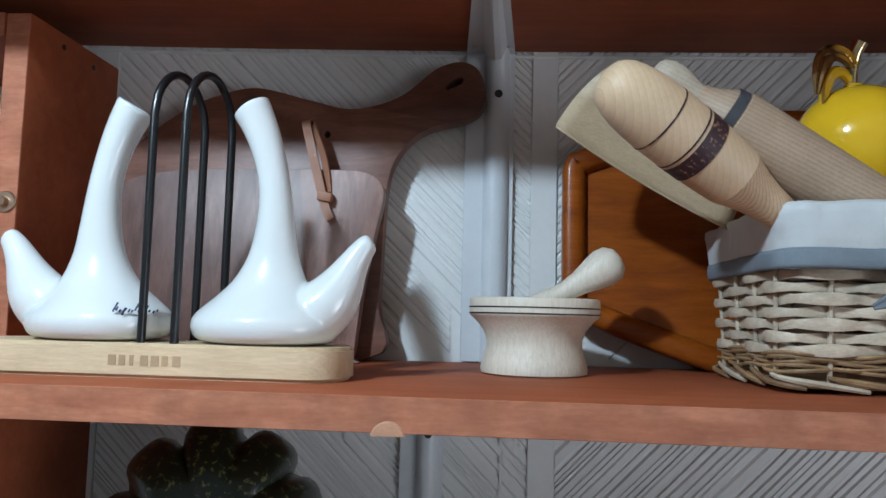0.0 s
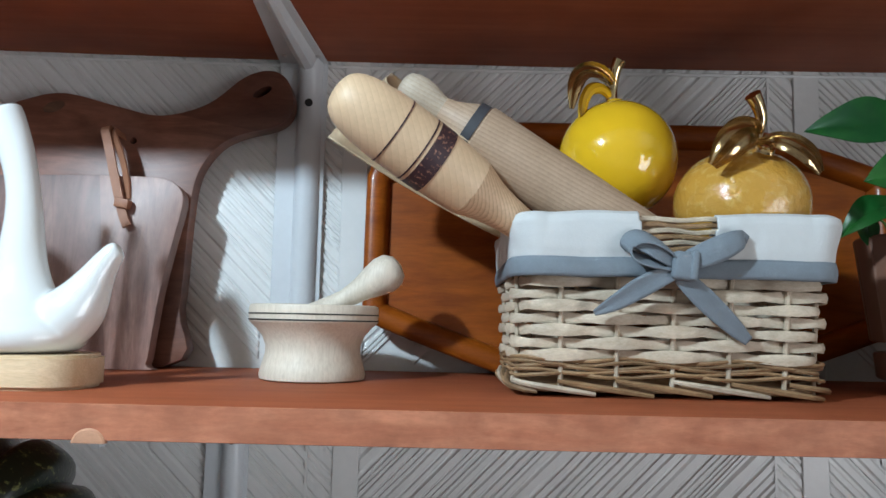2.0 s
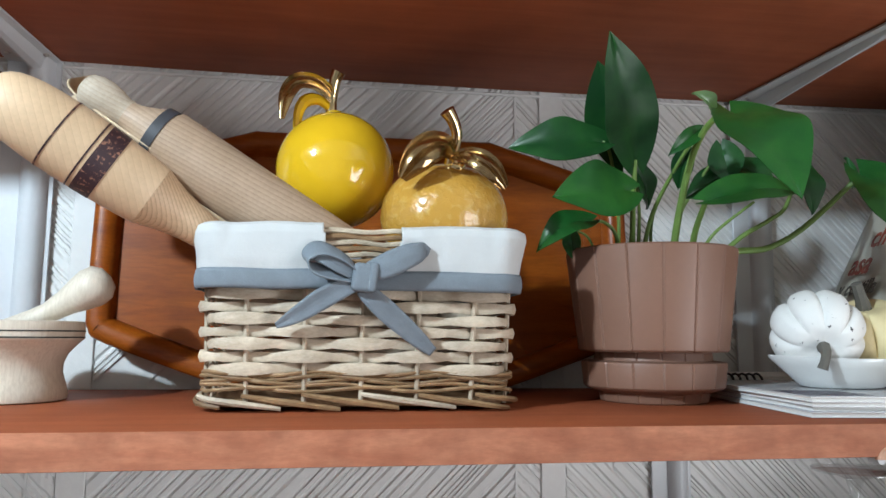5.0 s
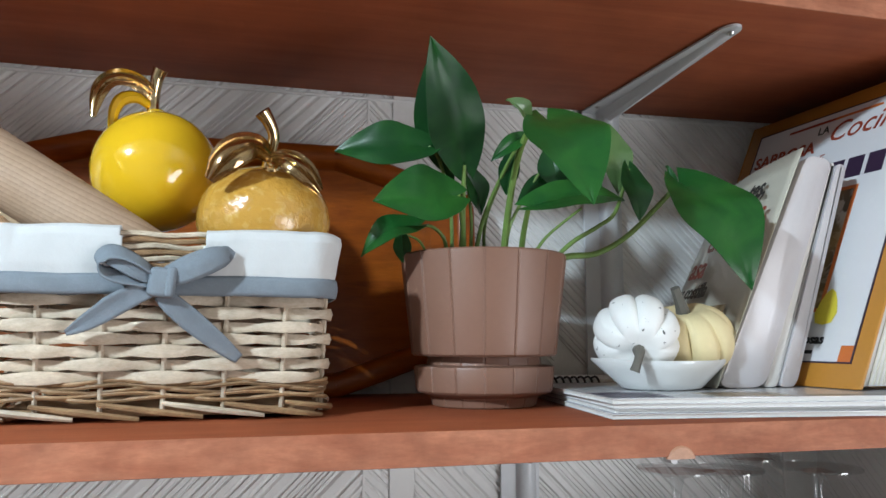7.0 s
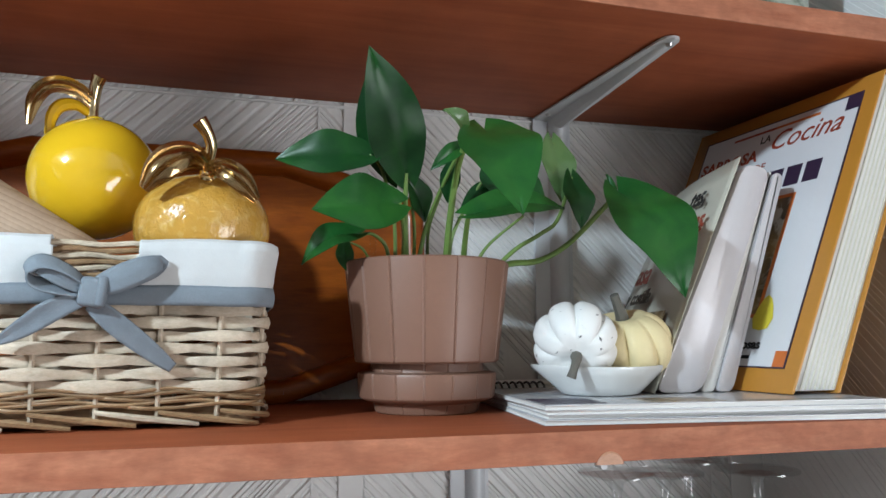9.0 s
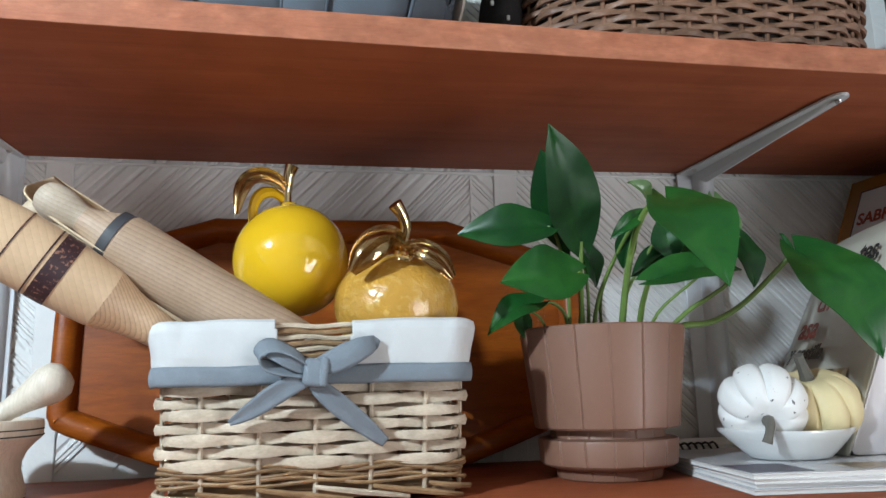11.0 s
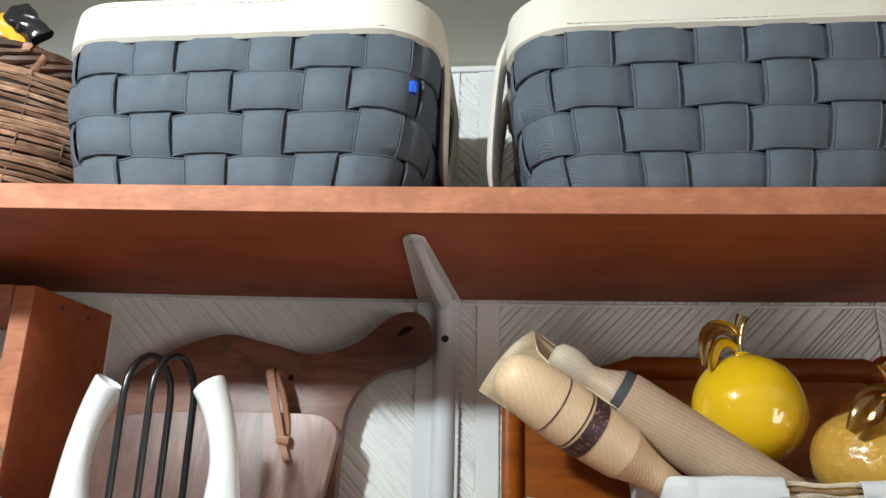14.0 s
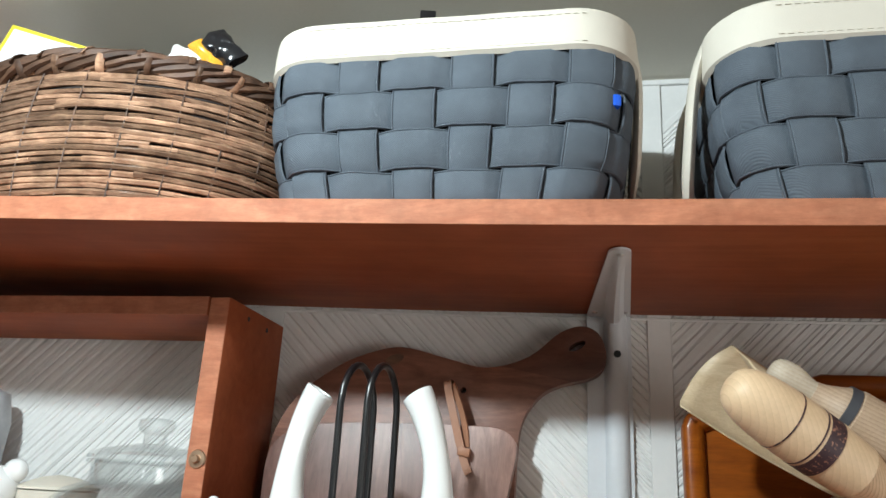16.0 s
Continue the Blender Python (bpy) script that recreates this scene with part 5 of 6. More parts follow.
def leaf_mesh(base, tip, width, normal, droop=0.12, fold=0.18, curl=0.0, n=16):
    """A heart-based leaf from base to tip; normal: the way its upper face looks."""
    base, tip, normal = Vector(base), Vector(tip), Vector(normal)
    axis = tip - base
    length = axis.length
    axis.normalize()
    side = axis.cross(normal).normalized()
    up = side.cross(axis).normalized()
    bm = bmesh.new()
    rows = []
    for i in range(n + 1):
        u = i / n
        w = width / 2 * (math.sin(math.pi * min(1, u * 0.98 + 0.02)) ** 0.75) * (1.18 - 0.62 * u) * 1.12
        if u > 0.86:
            w *= 1 - 0.25 * ((u - 0.86) / 0.14)
        c = base + axis * (length * u) + up * (droop * length * math.sin(math.pi * u))
        row = []
        for k in range(9):
            s = k / 4 - 1
            back = -0.13 * length * max(0, 1 - u * 4.5) * abs(s)
            lift = fold * w * abs(s) + curl * w * s * s + 0.07 * w * math.sin(u * 11 + s * 2.2 + length * 90) * abs(s)
            row.append(bm.verts.new(c + side * (w * s) + up * (lift - (0.0006 if k == 4 else 0)) + axis * back))
        rows.append(row)
    for a, b in zip(rows, rows[1:]):
        for k in range(8):
            bm.faces.new((a[k], a[k + 1], b[k + 1], b[k]))
    bmesh.ops.remove_doubles(bm, verts=bm.verts, dist=1e-6)
    bmesh.ops.solidify(bm, geom=list(bm.faces), thickness=0.0006)
    return bm


plant = thing("pothos_plant", (PX, PY, 1.526), "green pothos plant with glossy heart-shaped leaves", "plant")
FRONT = (0, -1, 0.25)
LEAVES = [
    # base, tip, width, way of the face, material, droop, fold
    ((0.5605, 0.572, 1.601), (0.5180, 0.516, 1.688), 0.052, (0.15, -1, -0.15), "leaf", 0.05, 0.14),
    ((0.5560, 0.585, 1.603), (0.5230, 0.556, 1.680), 0.046, (-0.6, -1, 0.0), "leaf", 0.04, 0.12),
    ((0.5265, 0.556, 1.6115), (0.4520, 0.576, 1.6080), 0.040, (0.1, -1, 0.30), "leaf", 0.10, 0.10),
    ((0.5530, 0.562, 1.5735), (0.4790, 0.542, 1.5620), 0.050, (-0.25, -1, 0.25), "leaf_bright", 0.08, 0.10),
    ((0.5235, 0.576, 1.5490), (0.4745, 0.573, 1.5220), 0.027, (0, -0.8, 0.7), "leaf_bright", 0.26, 0.22),
    ((0.5130, 0.600, 1.546), (0.5180, 0.605, 1.519), 0.016, (-0.5, -0.9, 0.0), "leaf", 0.10, 0.2),
    ((0.6060, 0.500, 1.6240), (0.6040, 0.418, 1.5420), 0.058, (-0.20, -0.72, 0.62), "leaf_bright", 0.14, 0.10),
    ((0.7420, 0.538, 1.5900), (0.7680, 0.484, 1.4940), 0.066, (-0.15, -0.9, 0.40), "leaf_bright", 0.20, 0.12),
    ((0.7130, 0.610, 1.653), (0.7170, 0.60, 1.590), 0.036, (0.1, -1, 0.1), "leaf_pale", 0.10, 0.05),
    ((0.7230, 0.59, 1.614), (0.7260, 0.578, 1.562), 0.036, (0.3, -1, 0.1), "leaf", 0.08, 0.1),
    ((0.6060, 0.540, 1.563), (0.6960, 0.548, 1.574), 0.036, (-0.1, -0.75, 0.7), "leaf_bright", 0.10, 0.2),
    ((0.5650, 0.583, 1.599), (0.5860, 0.606, 1.566), 0.028, (0.5, -1, 0.1), "leaf", 0.10, 0.25),
    ((0.6010, 0.536, 1.6200), (0.5720, 0.535, 1.5970), 0.014, (0, -1, 0.3), "leaf_bright", 0.14, 0.4),
    ((0.5980, 0.555, 1.610), (0.5960, 0.568, 1.577), 0.018, (-0.6, -1, 0.1), "leaf", 0.05, 0.3),
    ((0.5900, 0.497, 1.620), (0.5700, 0.488, 1.633), 0.017, (0.1, -1, 0.4), "leaf_pale", 0.15, 0.4),
    ((0.6500, 0.585, 1.598), (0.6130, 0.590, 1.574), 0.026, (0.0, -1, 0.3), "leaf", 0.05, 0.2),
    ((0.6400, 0.575, 1.620), (0.6480, 0.575, 1.585), 0.030, (-0.4, -1, 0.2), "leaf", 0.05, 0.2),
    ((0.6600, 0.590, 1.606), (0.6900, 0.575, 1.585), 0.030, (0.2, -1, 0.2), "leaf", 0.10, 0.2),
    ((0.7400, 0.545, 1.582), (0.7360, 0.545, 1.606), 0.009, (0.0, -1, 0.2), "leaf_bright", 0.05, 0.5),
]
for b, tp, w, nrm, mt, dr, fo in LEAVES:
    part("leaf", leaf_mesh(b, tp, w, nrm, dr, fo), M[mt], plant)
STEMS = [
    ([(0.563, 0.595, 1.522), (0.561, 0.580, 1.550), (0.553, 0.562, 1.574)], 0.0024),
    ([(0.568, 0.600, 1.522), (0.563, 0.585, 1.56), (0.5605, 0.572, 1.602)], 0.0028),
    ([(0.560, 0.610, 1.522), (0.556, 0.60, 1.57), (0.540, 0.575, 1.605), (0.5265, 0.556, 1.6115)], 0.0018),
    ([(0.551, 0.590, 1.522), (0.545, 0.580, 1.540), (0.534, 0.577, 1.549), (0.5235, 0.576, 1.549)], 0.0018),
    ([(0.540, 0.610, 1.522), (0.530, 0.605, 1.540), (0.513, 0.600, 1.546)], 0.0013),
    ([(0.601, 0.592, 1.522), (0.599, 0.575, 1.555), (0.598, 0.550, 1.595), (0.598, 0.525, 1.616), (0.601, 0.500, 1.625)], 0.0034),
    ([(0.577, 0.600, 1.522), (0.583, 0.590, 1.56), (0.592, 0.560, 1.596), (0.600, 0.537, 1.619)], 0.0022),
    ([(0.616, 0.590, 1.522), (0.612, 0.570, 1.545), (0.606, 0.541, 1.563)], 0.0030),
    ([(0.606, 0.60, 1.522), (0.612, 0.60, 1.56), (0.640, 0.578, 1.615)], 0.0020),
    ([(0.628, 0.600, 1.522), (0.640, 0.59, 1.545), (0.667, 0.572, 1.570)], 0.0018),
    ([(0.650, 0.610, 1.523), (0.668, 0.595, 1.543), (0.690, 0.588, 1.557), (0.7065, 0.586, 1.571), (0.723, 0.59, 1.612)], 0.0024),
    ([(0.640, 0.605, 1.522), (0.664, 0.597, 1.530), (0.6895, 0.590, 1.533), (0.715, 0.575, 1.550), (0.7420, 0.540, 1.588)], 0.0032),
    ([(0.575, 0.605, 1.522), (0.574, 0.597, 1.56), (0.565, 0.583, 1.599)], 0.0018),
    ([(0.590, 0.61, 1.522), (0.588, 0.60, 1.56), (0.597, 0.57, 1.60)], 0.0017),
]
for pts, r in STEMS:
    line = smooth_line(pts, 6)
    part("stem", tube([tuple(p) for p in line], [r * (1 - 0.35 * i / len(line)) for i in range(len(line))], 8), M["stem"], plant)
alone("plant_label", turn(box(-0.003, 0.003, -0.0004, 0.0004, 0, 0.034, 0.0003, 1), pose(0.5465, 0.655, 1.524, -6, 4, 0)), M["clear_glass"], "small clear plastic plant label in the soil", "plant label")

# ---- magazines, dish and little pumpkins ----
g = random.Random(8)
z = ZT + 0.0005
STACK = [("paper", 0.0036, -6.5, 0.0), ("paper", 0.0032, -5.5, 0.004), ("paper", 0.0030, -6.2, 0.002), ("paper", 0.0036, -5.0, 0.001)]
for mt, h, rot, back in STACK:
    m = thing("magazine", (0.64, 0.466 + back, z), "glossy magazine lying flat in a stack", "magazine", "stacked magazines")
    pm = pose(0.638 + back, 0.468 + back, z, 0, 0, rot)
    part("page_block", turn(box(0.0008, 0.282, 0.0012, 0.205, 0.0003, h - 0.0004), pm), M["paper"], m)
    part("cover", turn(box(0, 0.284, 0, 0.207, h - 0.0004, h, 0, 1), pm), M["cover_white"], m, "white glossy printed cover")
    part("cover", turn(box(0, 0.284, 0, 0.207, 0, 0.0003, 0, 1), pm), M["cover_white"], m, "pale back cover")
    z += h + 0.0002
MZ = z
for x0, x1, y0, y1, mt in ((0.004, 0.052, 0.010, 0.060, "print_dark"), (0.085, 0.150, 0.012, 0.050, "photo"), (0.16, 0.26, 0.010, 0.016, "grey_stalk")):
    part("cover_print", turn(box(x0, x1, y0, y1, h - 0.0002, h + 0.00015), pm), M[mt], m, "printed patch of the cover", smooth=0)
n = thing("spiral_notebook", (0.67, 0.64, ZT), "notebook with black spiral binding under magazines", "notebook")
part("page_block", box(0.650, 0.80, 0.668, 0.745, ZT + 0.0005, ZT + 0.018, 0.0008, 1), M["paper"], n)
pts = []
for k in range(10 * 12):
    a = 2 * math.pi * k / 12
    pts.append((0.652 + 0.0074 * k / 12, 0.666 + 0.0072 * math.cos(a), ZT + 0.0130 + 0.0072 * math.sin(a)))
part("spiral", tube(pts, 0.0012, 6), M["black_wire"], n, "black wire spiral")

DX, DY = 0.7290, 0.556
t = thing("sauce_dish", (DX, DY, MZ), "white porcelain leaf-shaped sauce dish", "dish")


def dish_shape(a, r, z):
    k = 1.0 + 0.26 * abs(math.cos(a)) ** 6 * max(0, (z - 0.006) / 0.02)
    return (r * math.cos(a) * k, r * math.sin(a) * 0.82, z + 0.002 * abs(math.cos(a)) ** 4 * max(0, (z - 0.012) / 0.014))


prof = [(0, 0.0), (0.030, 0.0), (0.0345, 0.0015), (0.041, 0.008), (0.0475, 0.016), (0.0515, 0.0225), (0.0512, 0.0245), (0.049, 0.0235), (0.044, 0.015), (0.035, 0.006), (0, 0.004)]
part("bowl", lathe(prof, 56, Matrix.Translation((DX, DY, MZ)), squash=dish_shape), M["porcelain"], t)


def pumpkin(name, centre, r, h, ribs, depth, m, label, material, parent_name="pumpkin", stalk=None, stalk_mat="grey_stalk", group=""):
    t = thing(name, centre, label, "pumpkin", group)

    def shp(a, rr, z):
        k = 1 - depth * (1 - abs(math.sin(a * ribs / 2))) ** 2.2
        return (rr * k * math.cos(a), rr * k * math.sin(a), z)
    prof = []
    for b in np.linspace(0.02, math.pi - 0.02, 26):
        dip = 0.16 * h * math.exp(-(math.sin(b) / 0.28) ** 2)
        prof.append((r * math.sin(b) ** 0.75, -(h - dip) * math.cos(b)))
    prof = [(0, prof[0][1])] + prof + [(0, prof[-1][1])]
    body = part("rind", lathe(prof, 96, m, squash=shp), material, t)
    if stalk:
        line = smooth_line(stalk, 5)
        part("stalk", tube([m @ Vector(p[:3]) for p in line], [p[3] for p in line], 8), M[stalk_mat], t, "dry grey stalk")
    return t


pumpkin("small_pumpkin", (0.7145, 0.555, MZ + 0.01), 0.0360, 0.0285, 8, 0.15, pose(0.7020, 0.548, 1.4590, 116, 0, -24), "white speckled decorative mini pumpkin in the dish", M["speckled_white"], stalk=[(0, -0.002, 0.018, 0.0060), (0.0, 0.0, 0.030, 0.0045), (-0.001, 0.0, 0.038, 0.0036), (-0.003, -0.003, 0.044, 0.0034), (-0.005, -0.008, 0.047, 0.0040)], group="pumpkins in the dish")
pumpkin("small_pumpkin", (0.775, 0.575, MZ + 0.01), 0.0400, 0.0300, 9, 0.14, pose(0.7600, 0.564, 1.4560, 14, -16, 0), "cream yellow decorative mini pumpkin in the dish", M["cream_matt"], stalk=[(0, 0, 0.018, 0.0075), (-0.002, -0.003, 0.028, 0.0060), (-0.005, -0.004, 0.040, 0.0046), (-0.007, -0.004, 0.050, 0.0042)], group="pumpkins in the dish")

# ---- cookbooks, leaning ----
def skew_frame(p0, across, upward):
    """A matrix whose x runs along a book's foot, y through its thickness and z up its leaning edge."""
    a, u = Vector(across), Vector(upward)
    th = Vector((1, 0, 0))
    m = Matrix.Identity(4)
    for i in range(3):
        m[i][0], m[i][1], m[i][2], m[i][3] = a[i], th[i], u[i], p0[i]
    return m


def face_frame(m, u, v, off=-0.0006):
    """Lettering lies on the face y = 0 of a book's frame; it reads from the far edge to the near one."""
    a = Vector((m[0][0], m[1][0], m[2][0]))
    up = Vector((m[0][2], m[1][2], m[2][2]))
    p = Vector((m[0][3], m[1][3], m[2][3])) + a * u + up * v + Vector((off, 0, 0))
    r = Matrix.Identity(4)
    an, un = -a.normalized(), up.normalized()
    nn = an.cross(un)
    for i in range(3):
        r[i][0], r[i][1], r[i][2], r[i][3] = an[i], un[i], nn[i], p[i]
    return r


BK = (0.873, 0.495, MZ + 0.0005)
m = skew_frame(BK, (-0.09, 0.996, 0), (0.392, 0.0, 0.920))
H, D, T = 0.321, 0.245, 0.050
t = thing("cookbook", BK, "large orange-bordered hardback cookbook leaning on the wall", "book", "cookbooks")
part("page_block", turn(box(0.004, D - 0.004, 0.003, T - 0.003, 0.003, H - 0.004), m), M["paper"], t, "white page block")
bm = bmesh.new()
for k in range(9):
    box(0.0032, 0.0042, 0.0050 + 0.0048 * k, 0.0062 + 0.0048 * k, 0.004, H - 0.005, 0, 1, bm)
part("page_edges", turn(bm, m), M["cover_cream"], t, "slightly splayed page edges", smooth=0)
front = part("cover", turn(box(0, D, 0, 0.0028, 0, H, 0.0008, 1), m), M["cover_orange"], t, "orange bordered front cover")
part("cover", turn(box(0, D, T - 0.0028, T, 0, H, 0.0008, 1), m), M["cover_orange"], t, "orange back cover")
part("spine", turn(box(D, D + 0.003, 0, T, 0, H, 0.0008, 1), m), M["cover_orange"], t)
U0, U1, V0, V1 = 0.017, 0.226, 0.024, 0.302
part("title_panel", turn(box(U0, U1, -0.0006, 0.0001, V0, V1), m), M["cover_white"], front, "white title panel with dark border")
bm = bmesh.new()
for a, b, c, d in ((U0 - 0.0015, U0, V0 - 0.0015, V1 + 0.0015), (U1, U1 + 0.0015, V0 - 0.0015, V1 + 0.0015), (U0, U1, V0 - 0.0015, V0), (U0, U1, V1, V1 + 0.0015), (U0, U0 + 0.015, V1 - 0.016, V1)):
    box(a, b, -0.0009, 0, c, d, 0, 1, bm)
part("panel_border", turn(bm, m), M["print_dark"], front, smooth=0)
part("rule", turn(box(0.062, 0.118, -0.0010, -0.0002, 0.2925, 0.2955), m), M["print_orange"], front, smooth=0)
part("rule", turn(box(0.118, 0.180, -0.0010, -0.0002, 0.2925, 0.2955), m), M["print_red"], front, smooth=0)
words("LA", 0.013, face_frame(m, 0.137, 0.279, -0.0011), M["print_black"], front)
words("Cocina", 0.032, face_frame(m, 0.122, 0.266, -0.0011), M["print_red"], front, shear=0.35)
words("SABROSA", 0.0205, face_frame(m, 0.222, 0.258, -0.0011), M["print_red"], front, bold=0.0005)
words("DE", 0.013, face_frame(m, 0.134, 0.243, -0.0011), M["print_red"], front)
for k in range(7):
    part("printed_bar", turn(box(0.042 + k * 0.0235, 0.042 + k * 0.0235 + 0.0185, -0.0011, -0.0002, 0.215, 0.238), m), M["print_dark"], front, smooth=0)
part("picture_frame", turn(box(0.063, 0.190, -0.0009, -0.0002, 0.072, 0.205), m), M["print_orange"], front, smooth=0)
part("cover_picture", turn(box(0.067, 0.190, -0.0013, -0.0005, 0.076, 0.201), m), M["photo"], front, "printed food picture", smooth=0)
part("printed_pear", turn(lathe([(0, -0.018), (0.009, -0.016), (0.0125, -0.006), (0.009, 0.006), (0.005, 0.014), (0, 0.018)], 20, pose(0.057, -0.0012, 0.077, 0, 0, 0) @ Matrix.Diagonal((1, 0.03, 1, 1))), m), M["yellow_foil"], front, "printed yellow pear")
words("osas", 0.013, face_frame(m, 0.073, 0.041, -0.0011), M["print_black"], front, bold=0.0004)
part("rule", turn(box(0.060, 0.074, -0.0010, -0.0002, 0.031, 0.0345), m), M["print_black"], front, smooth=0)
part("corner_square", turn(box(U0, U0 + 0.013, -0.0010, -0.0002, V0, V0 + 0.015), m), M["print_orange"], front, smooth=0)

WB = (0.776, 0.545, MZ + 0.0005)
t = thing("softcover_book", WB, "white softcover recipe book with open bent cover", "book", "cookbooks")
def soft_outline(pts, r):
    """Rounds the corners of a four-sided outline."""
    out = []
    for k in range(4):
        p, a, b = Vector(pts[k]), Vector(pts[k - 1]), Vector(pts[(k + 1) % 4])
        u, v = (a - p).normalized() * r, (b - p).normalized() * r
        for q in range(7):
            s = q / 6
            out.append((p + u) * (1 - s) ** 2 + p * 2 * s * (1 - s) + (p + v) * s ** 2)
    return out


def book_section(pts, y0, y1, r, name, mt, label=""):
    out = soft_outline(pts, r)
    bm = bmesh.new()
    rows = []
    for y in (y0, y0 + 0.0015, y1):
        c = sum(out, Vector((0, 0))) / len(out)
        s = 0.97 if y == y0 else 1
        rows.append([bm.verts.new((c.x + (q.x - c.x) * s + 0.27 * (y - 0.545), y, MZ + 0.0005 + c.y + (q.y - c.y) * s)) for q in out])
    for a, b in zip(rows, rows[1:]):
        for k in range(len(out)):
            bm.faces.new((a[k], a[(k + 1) % len(out)], b[(k + 1) % len(out)], b[k]))
    bm.faces.new(rows[0])
    bm.faces.new(rows[-1])
    part(name, bm, M[mt], t, label)


book_section([(0.776, 0.0), (0.822, 0.0), (0.908, 0.206), (0.879, 0.210)], 0.545, 0.615, 0.012, "front_section", "cover_lilac", "pale lilac glossy front section")
book_section([(0.823, 0.0), (0.836, 0.0), (0.912, 0.204), (0.9085, 0.205)], 0.549, 0.612, 0.003, "page_block", "paper")
book_section([(0.837, 0.0), (0.854, 0.0), (0.923, 0.202), (0.9125, 0.204)], 0.546, 0.612, 0.006, "back_section", "cover_lilac")
SC = (0.771, 0.540, MZ + 0.001)
m2 = skew_frame(SC, (0.244, 0.97, 0), (0.424, 0.0, 0.906))


def cover_pt(u, v):
    bulge = 0.006 * math.sin(math.pi * u) * v
    return m2 @ Vector(((0.225 - 0.045 * v) * u, -bulge, 0.236 * v - 0.006 * u * v))


ob = part("cover", sheet(cover_pt, 16, 12), M["cover_cream"], t, "cream bent front cover with lettering")
mod = ob.modifiers.new("thickness", "SOLIDIFY")
mod.thickness = 0.0007
cov = ob
for txt, size, u, v, mt, sh in (("tes,", 0.031, 0.078, 0.194, "print_black", 0.3), ("tas,", 0.031, 0.054, 0.164, "print_red", 0.3), ("ch", 0.034, 0.142, 0.146, "print_red", 0.3), ("asa", 0.036, 0.170, 0.116, "print_red", 0.3), (",", 0.031, 0.012, 0.117, "print_black", 0.3), ("y costilla", 0.023, 0.178, 0.092, "grey_stalk", 0.3)):
    words(txt, size, face_frame(m2, u, v, -0.0085), M[mt], cov, shear=sh, bold=0.0006)
part("cover_picture", turn(box(0.035, 0.150, -0.0070, -0.0060, 0.030, 0.080, 0, 1), m2), M["photo"], cov, "printed food picture", smooth=0)

# ---- under the shelf: wine glasses on their rims, and a dark green squash ----
GL = [(0.757, 0.585, 0.034, 1.3450), (0.822, 0.610, 0.036, 1.3385), (0.868, 0.640, 0.034, 1.3440), (0.925, 0.610, 0.040, 1.3360)]
for gx, gy, r, zt in GL:
    t = thing("wine_glass", (gx, gy, ZL), "clear wine glass standing upside down", "glass", "upturned wine glasses")
    h = zt - ZL
    prof = [(0.030, 0), (0.0318, 0.0), (0.036, 0.03), (0.036, 0.045), (0.026, 0.065), (0.010, h - 0.052), (0.0045, h - 0.042), (0.0042, h - 0.020), (0.007, h - 0.010), (0.016, h - 0.006), (r, h - 0.0028), (r, h - 0.0012), (0.016, h - 0.0005), (0, h), (0, h - 0.050), (0.009, h - 0.055), (0.025, 0.063), (0.0348, 0.044), (0.0348, 0.03), (0.030, 0)]
    part("goblet", lathe(prof, 36, Matrix.Translation((gx, gy, ZL))), M["thin_glass"], t)
pumpkin("green_squash", (-0.199, 0.60, ZL), 0.088, 0.080, 9, 0.20, pose(-0.199, 0.605, 1.2700, 74, 6, 14), "dark green ribbed squash with pale flecks", M["green_rind"], stalk=[(0, 0, 0.06, 0.010), (0.004, 0, 0.082, 0.008)])

# ---- inside the wooden box: glass jar and a white figure ----
JX, JY = -0.487, 0.668
t = thing("glass_jar", (JX, JY, ZT), "clear glass storage jar with glass lid", "jar")
prof = [(0, 0.0), (0.080, 0.0), (0.092, 0.006), (0.0965, 0.03), (0.0975, 0.072), (0.0945, 0.090), (0.084, 0.101), (0.066, 0.107), (0.061, 0.112), (0.061, 0.126), (0.066, 0.128), (0.066, 0.131), (0.058, 0.131), (0.058, 0.108), (0.080, 0.098), (0.0915, 0.088), (0.0945, 0.071), (0.0935, 0.03), (0.088, 0.007), (0, 0.005)]
part("body", lathe(prof, 56, Matrix.Translation((JX, JY, ZT))), M["thin_glass"], t)
prof = [(0.0, 0.128), (0.057, 0.128), (0.057, 0.1325), (0.0665, 0.1325), (0.0665, 0.136), (0.052, 0.143), (0.028, 0.1475), (0.013, 0.1505), (0.0125, 0.160), (0.018, 0.164), (0.0205, 0.169), (0.0195, 0.1755), (0.013, 0.1775), (0, 0.1775)]
part("lid", lathe(prof, 48, Matrix.Translation((JX, JY, ZT))), M["thin_glass"], t, "clear glass lid with round knob")
bm = lathe([(0, 0.006), (0.086, 0.0075), (0.0925, 0.03), (0.0925, 0.064), (0.089, 0.080), (0.06, 0.083), (0.03, 0.086), (0, 0.084)], 48, Matrix.Translation((JX, JY, ZT)))
for v in bm.verts:
    if v.co.z > ZT + 0.075:
        v.co.z += 0.006 * noise.noise(v.co * 45)
alone("jar_filling", bm, M["white_filling"], "white granules filling the glass jar", "filling")
bm = bmesh.new()
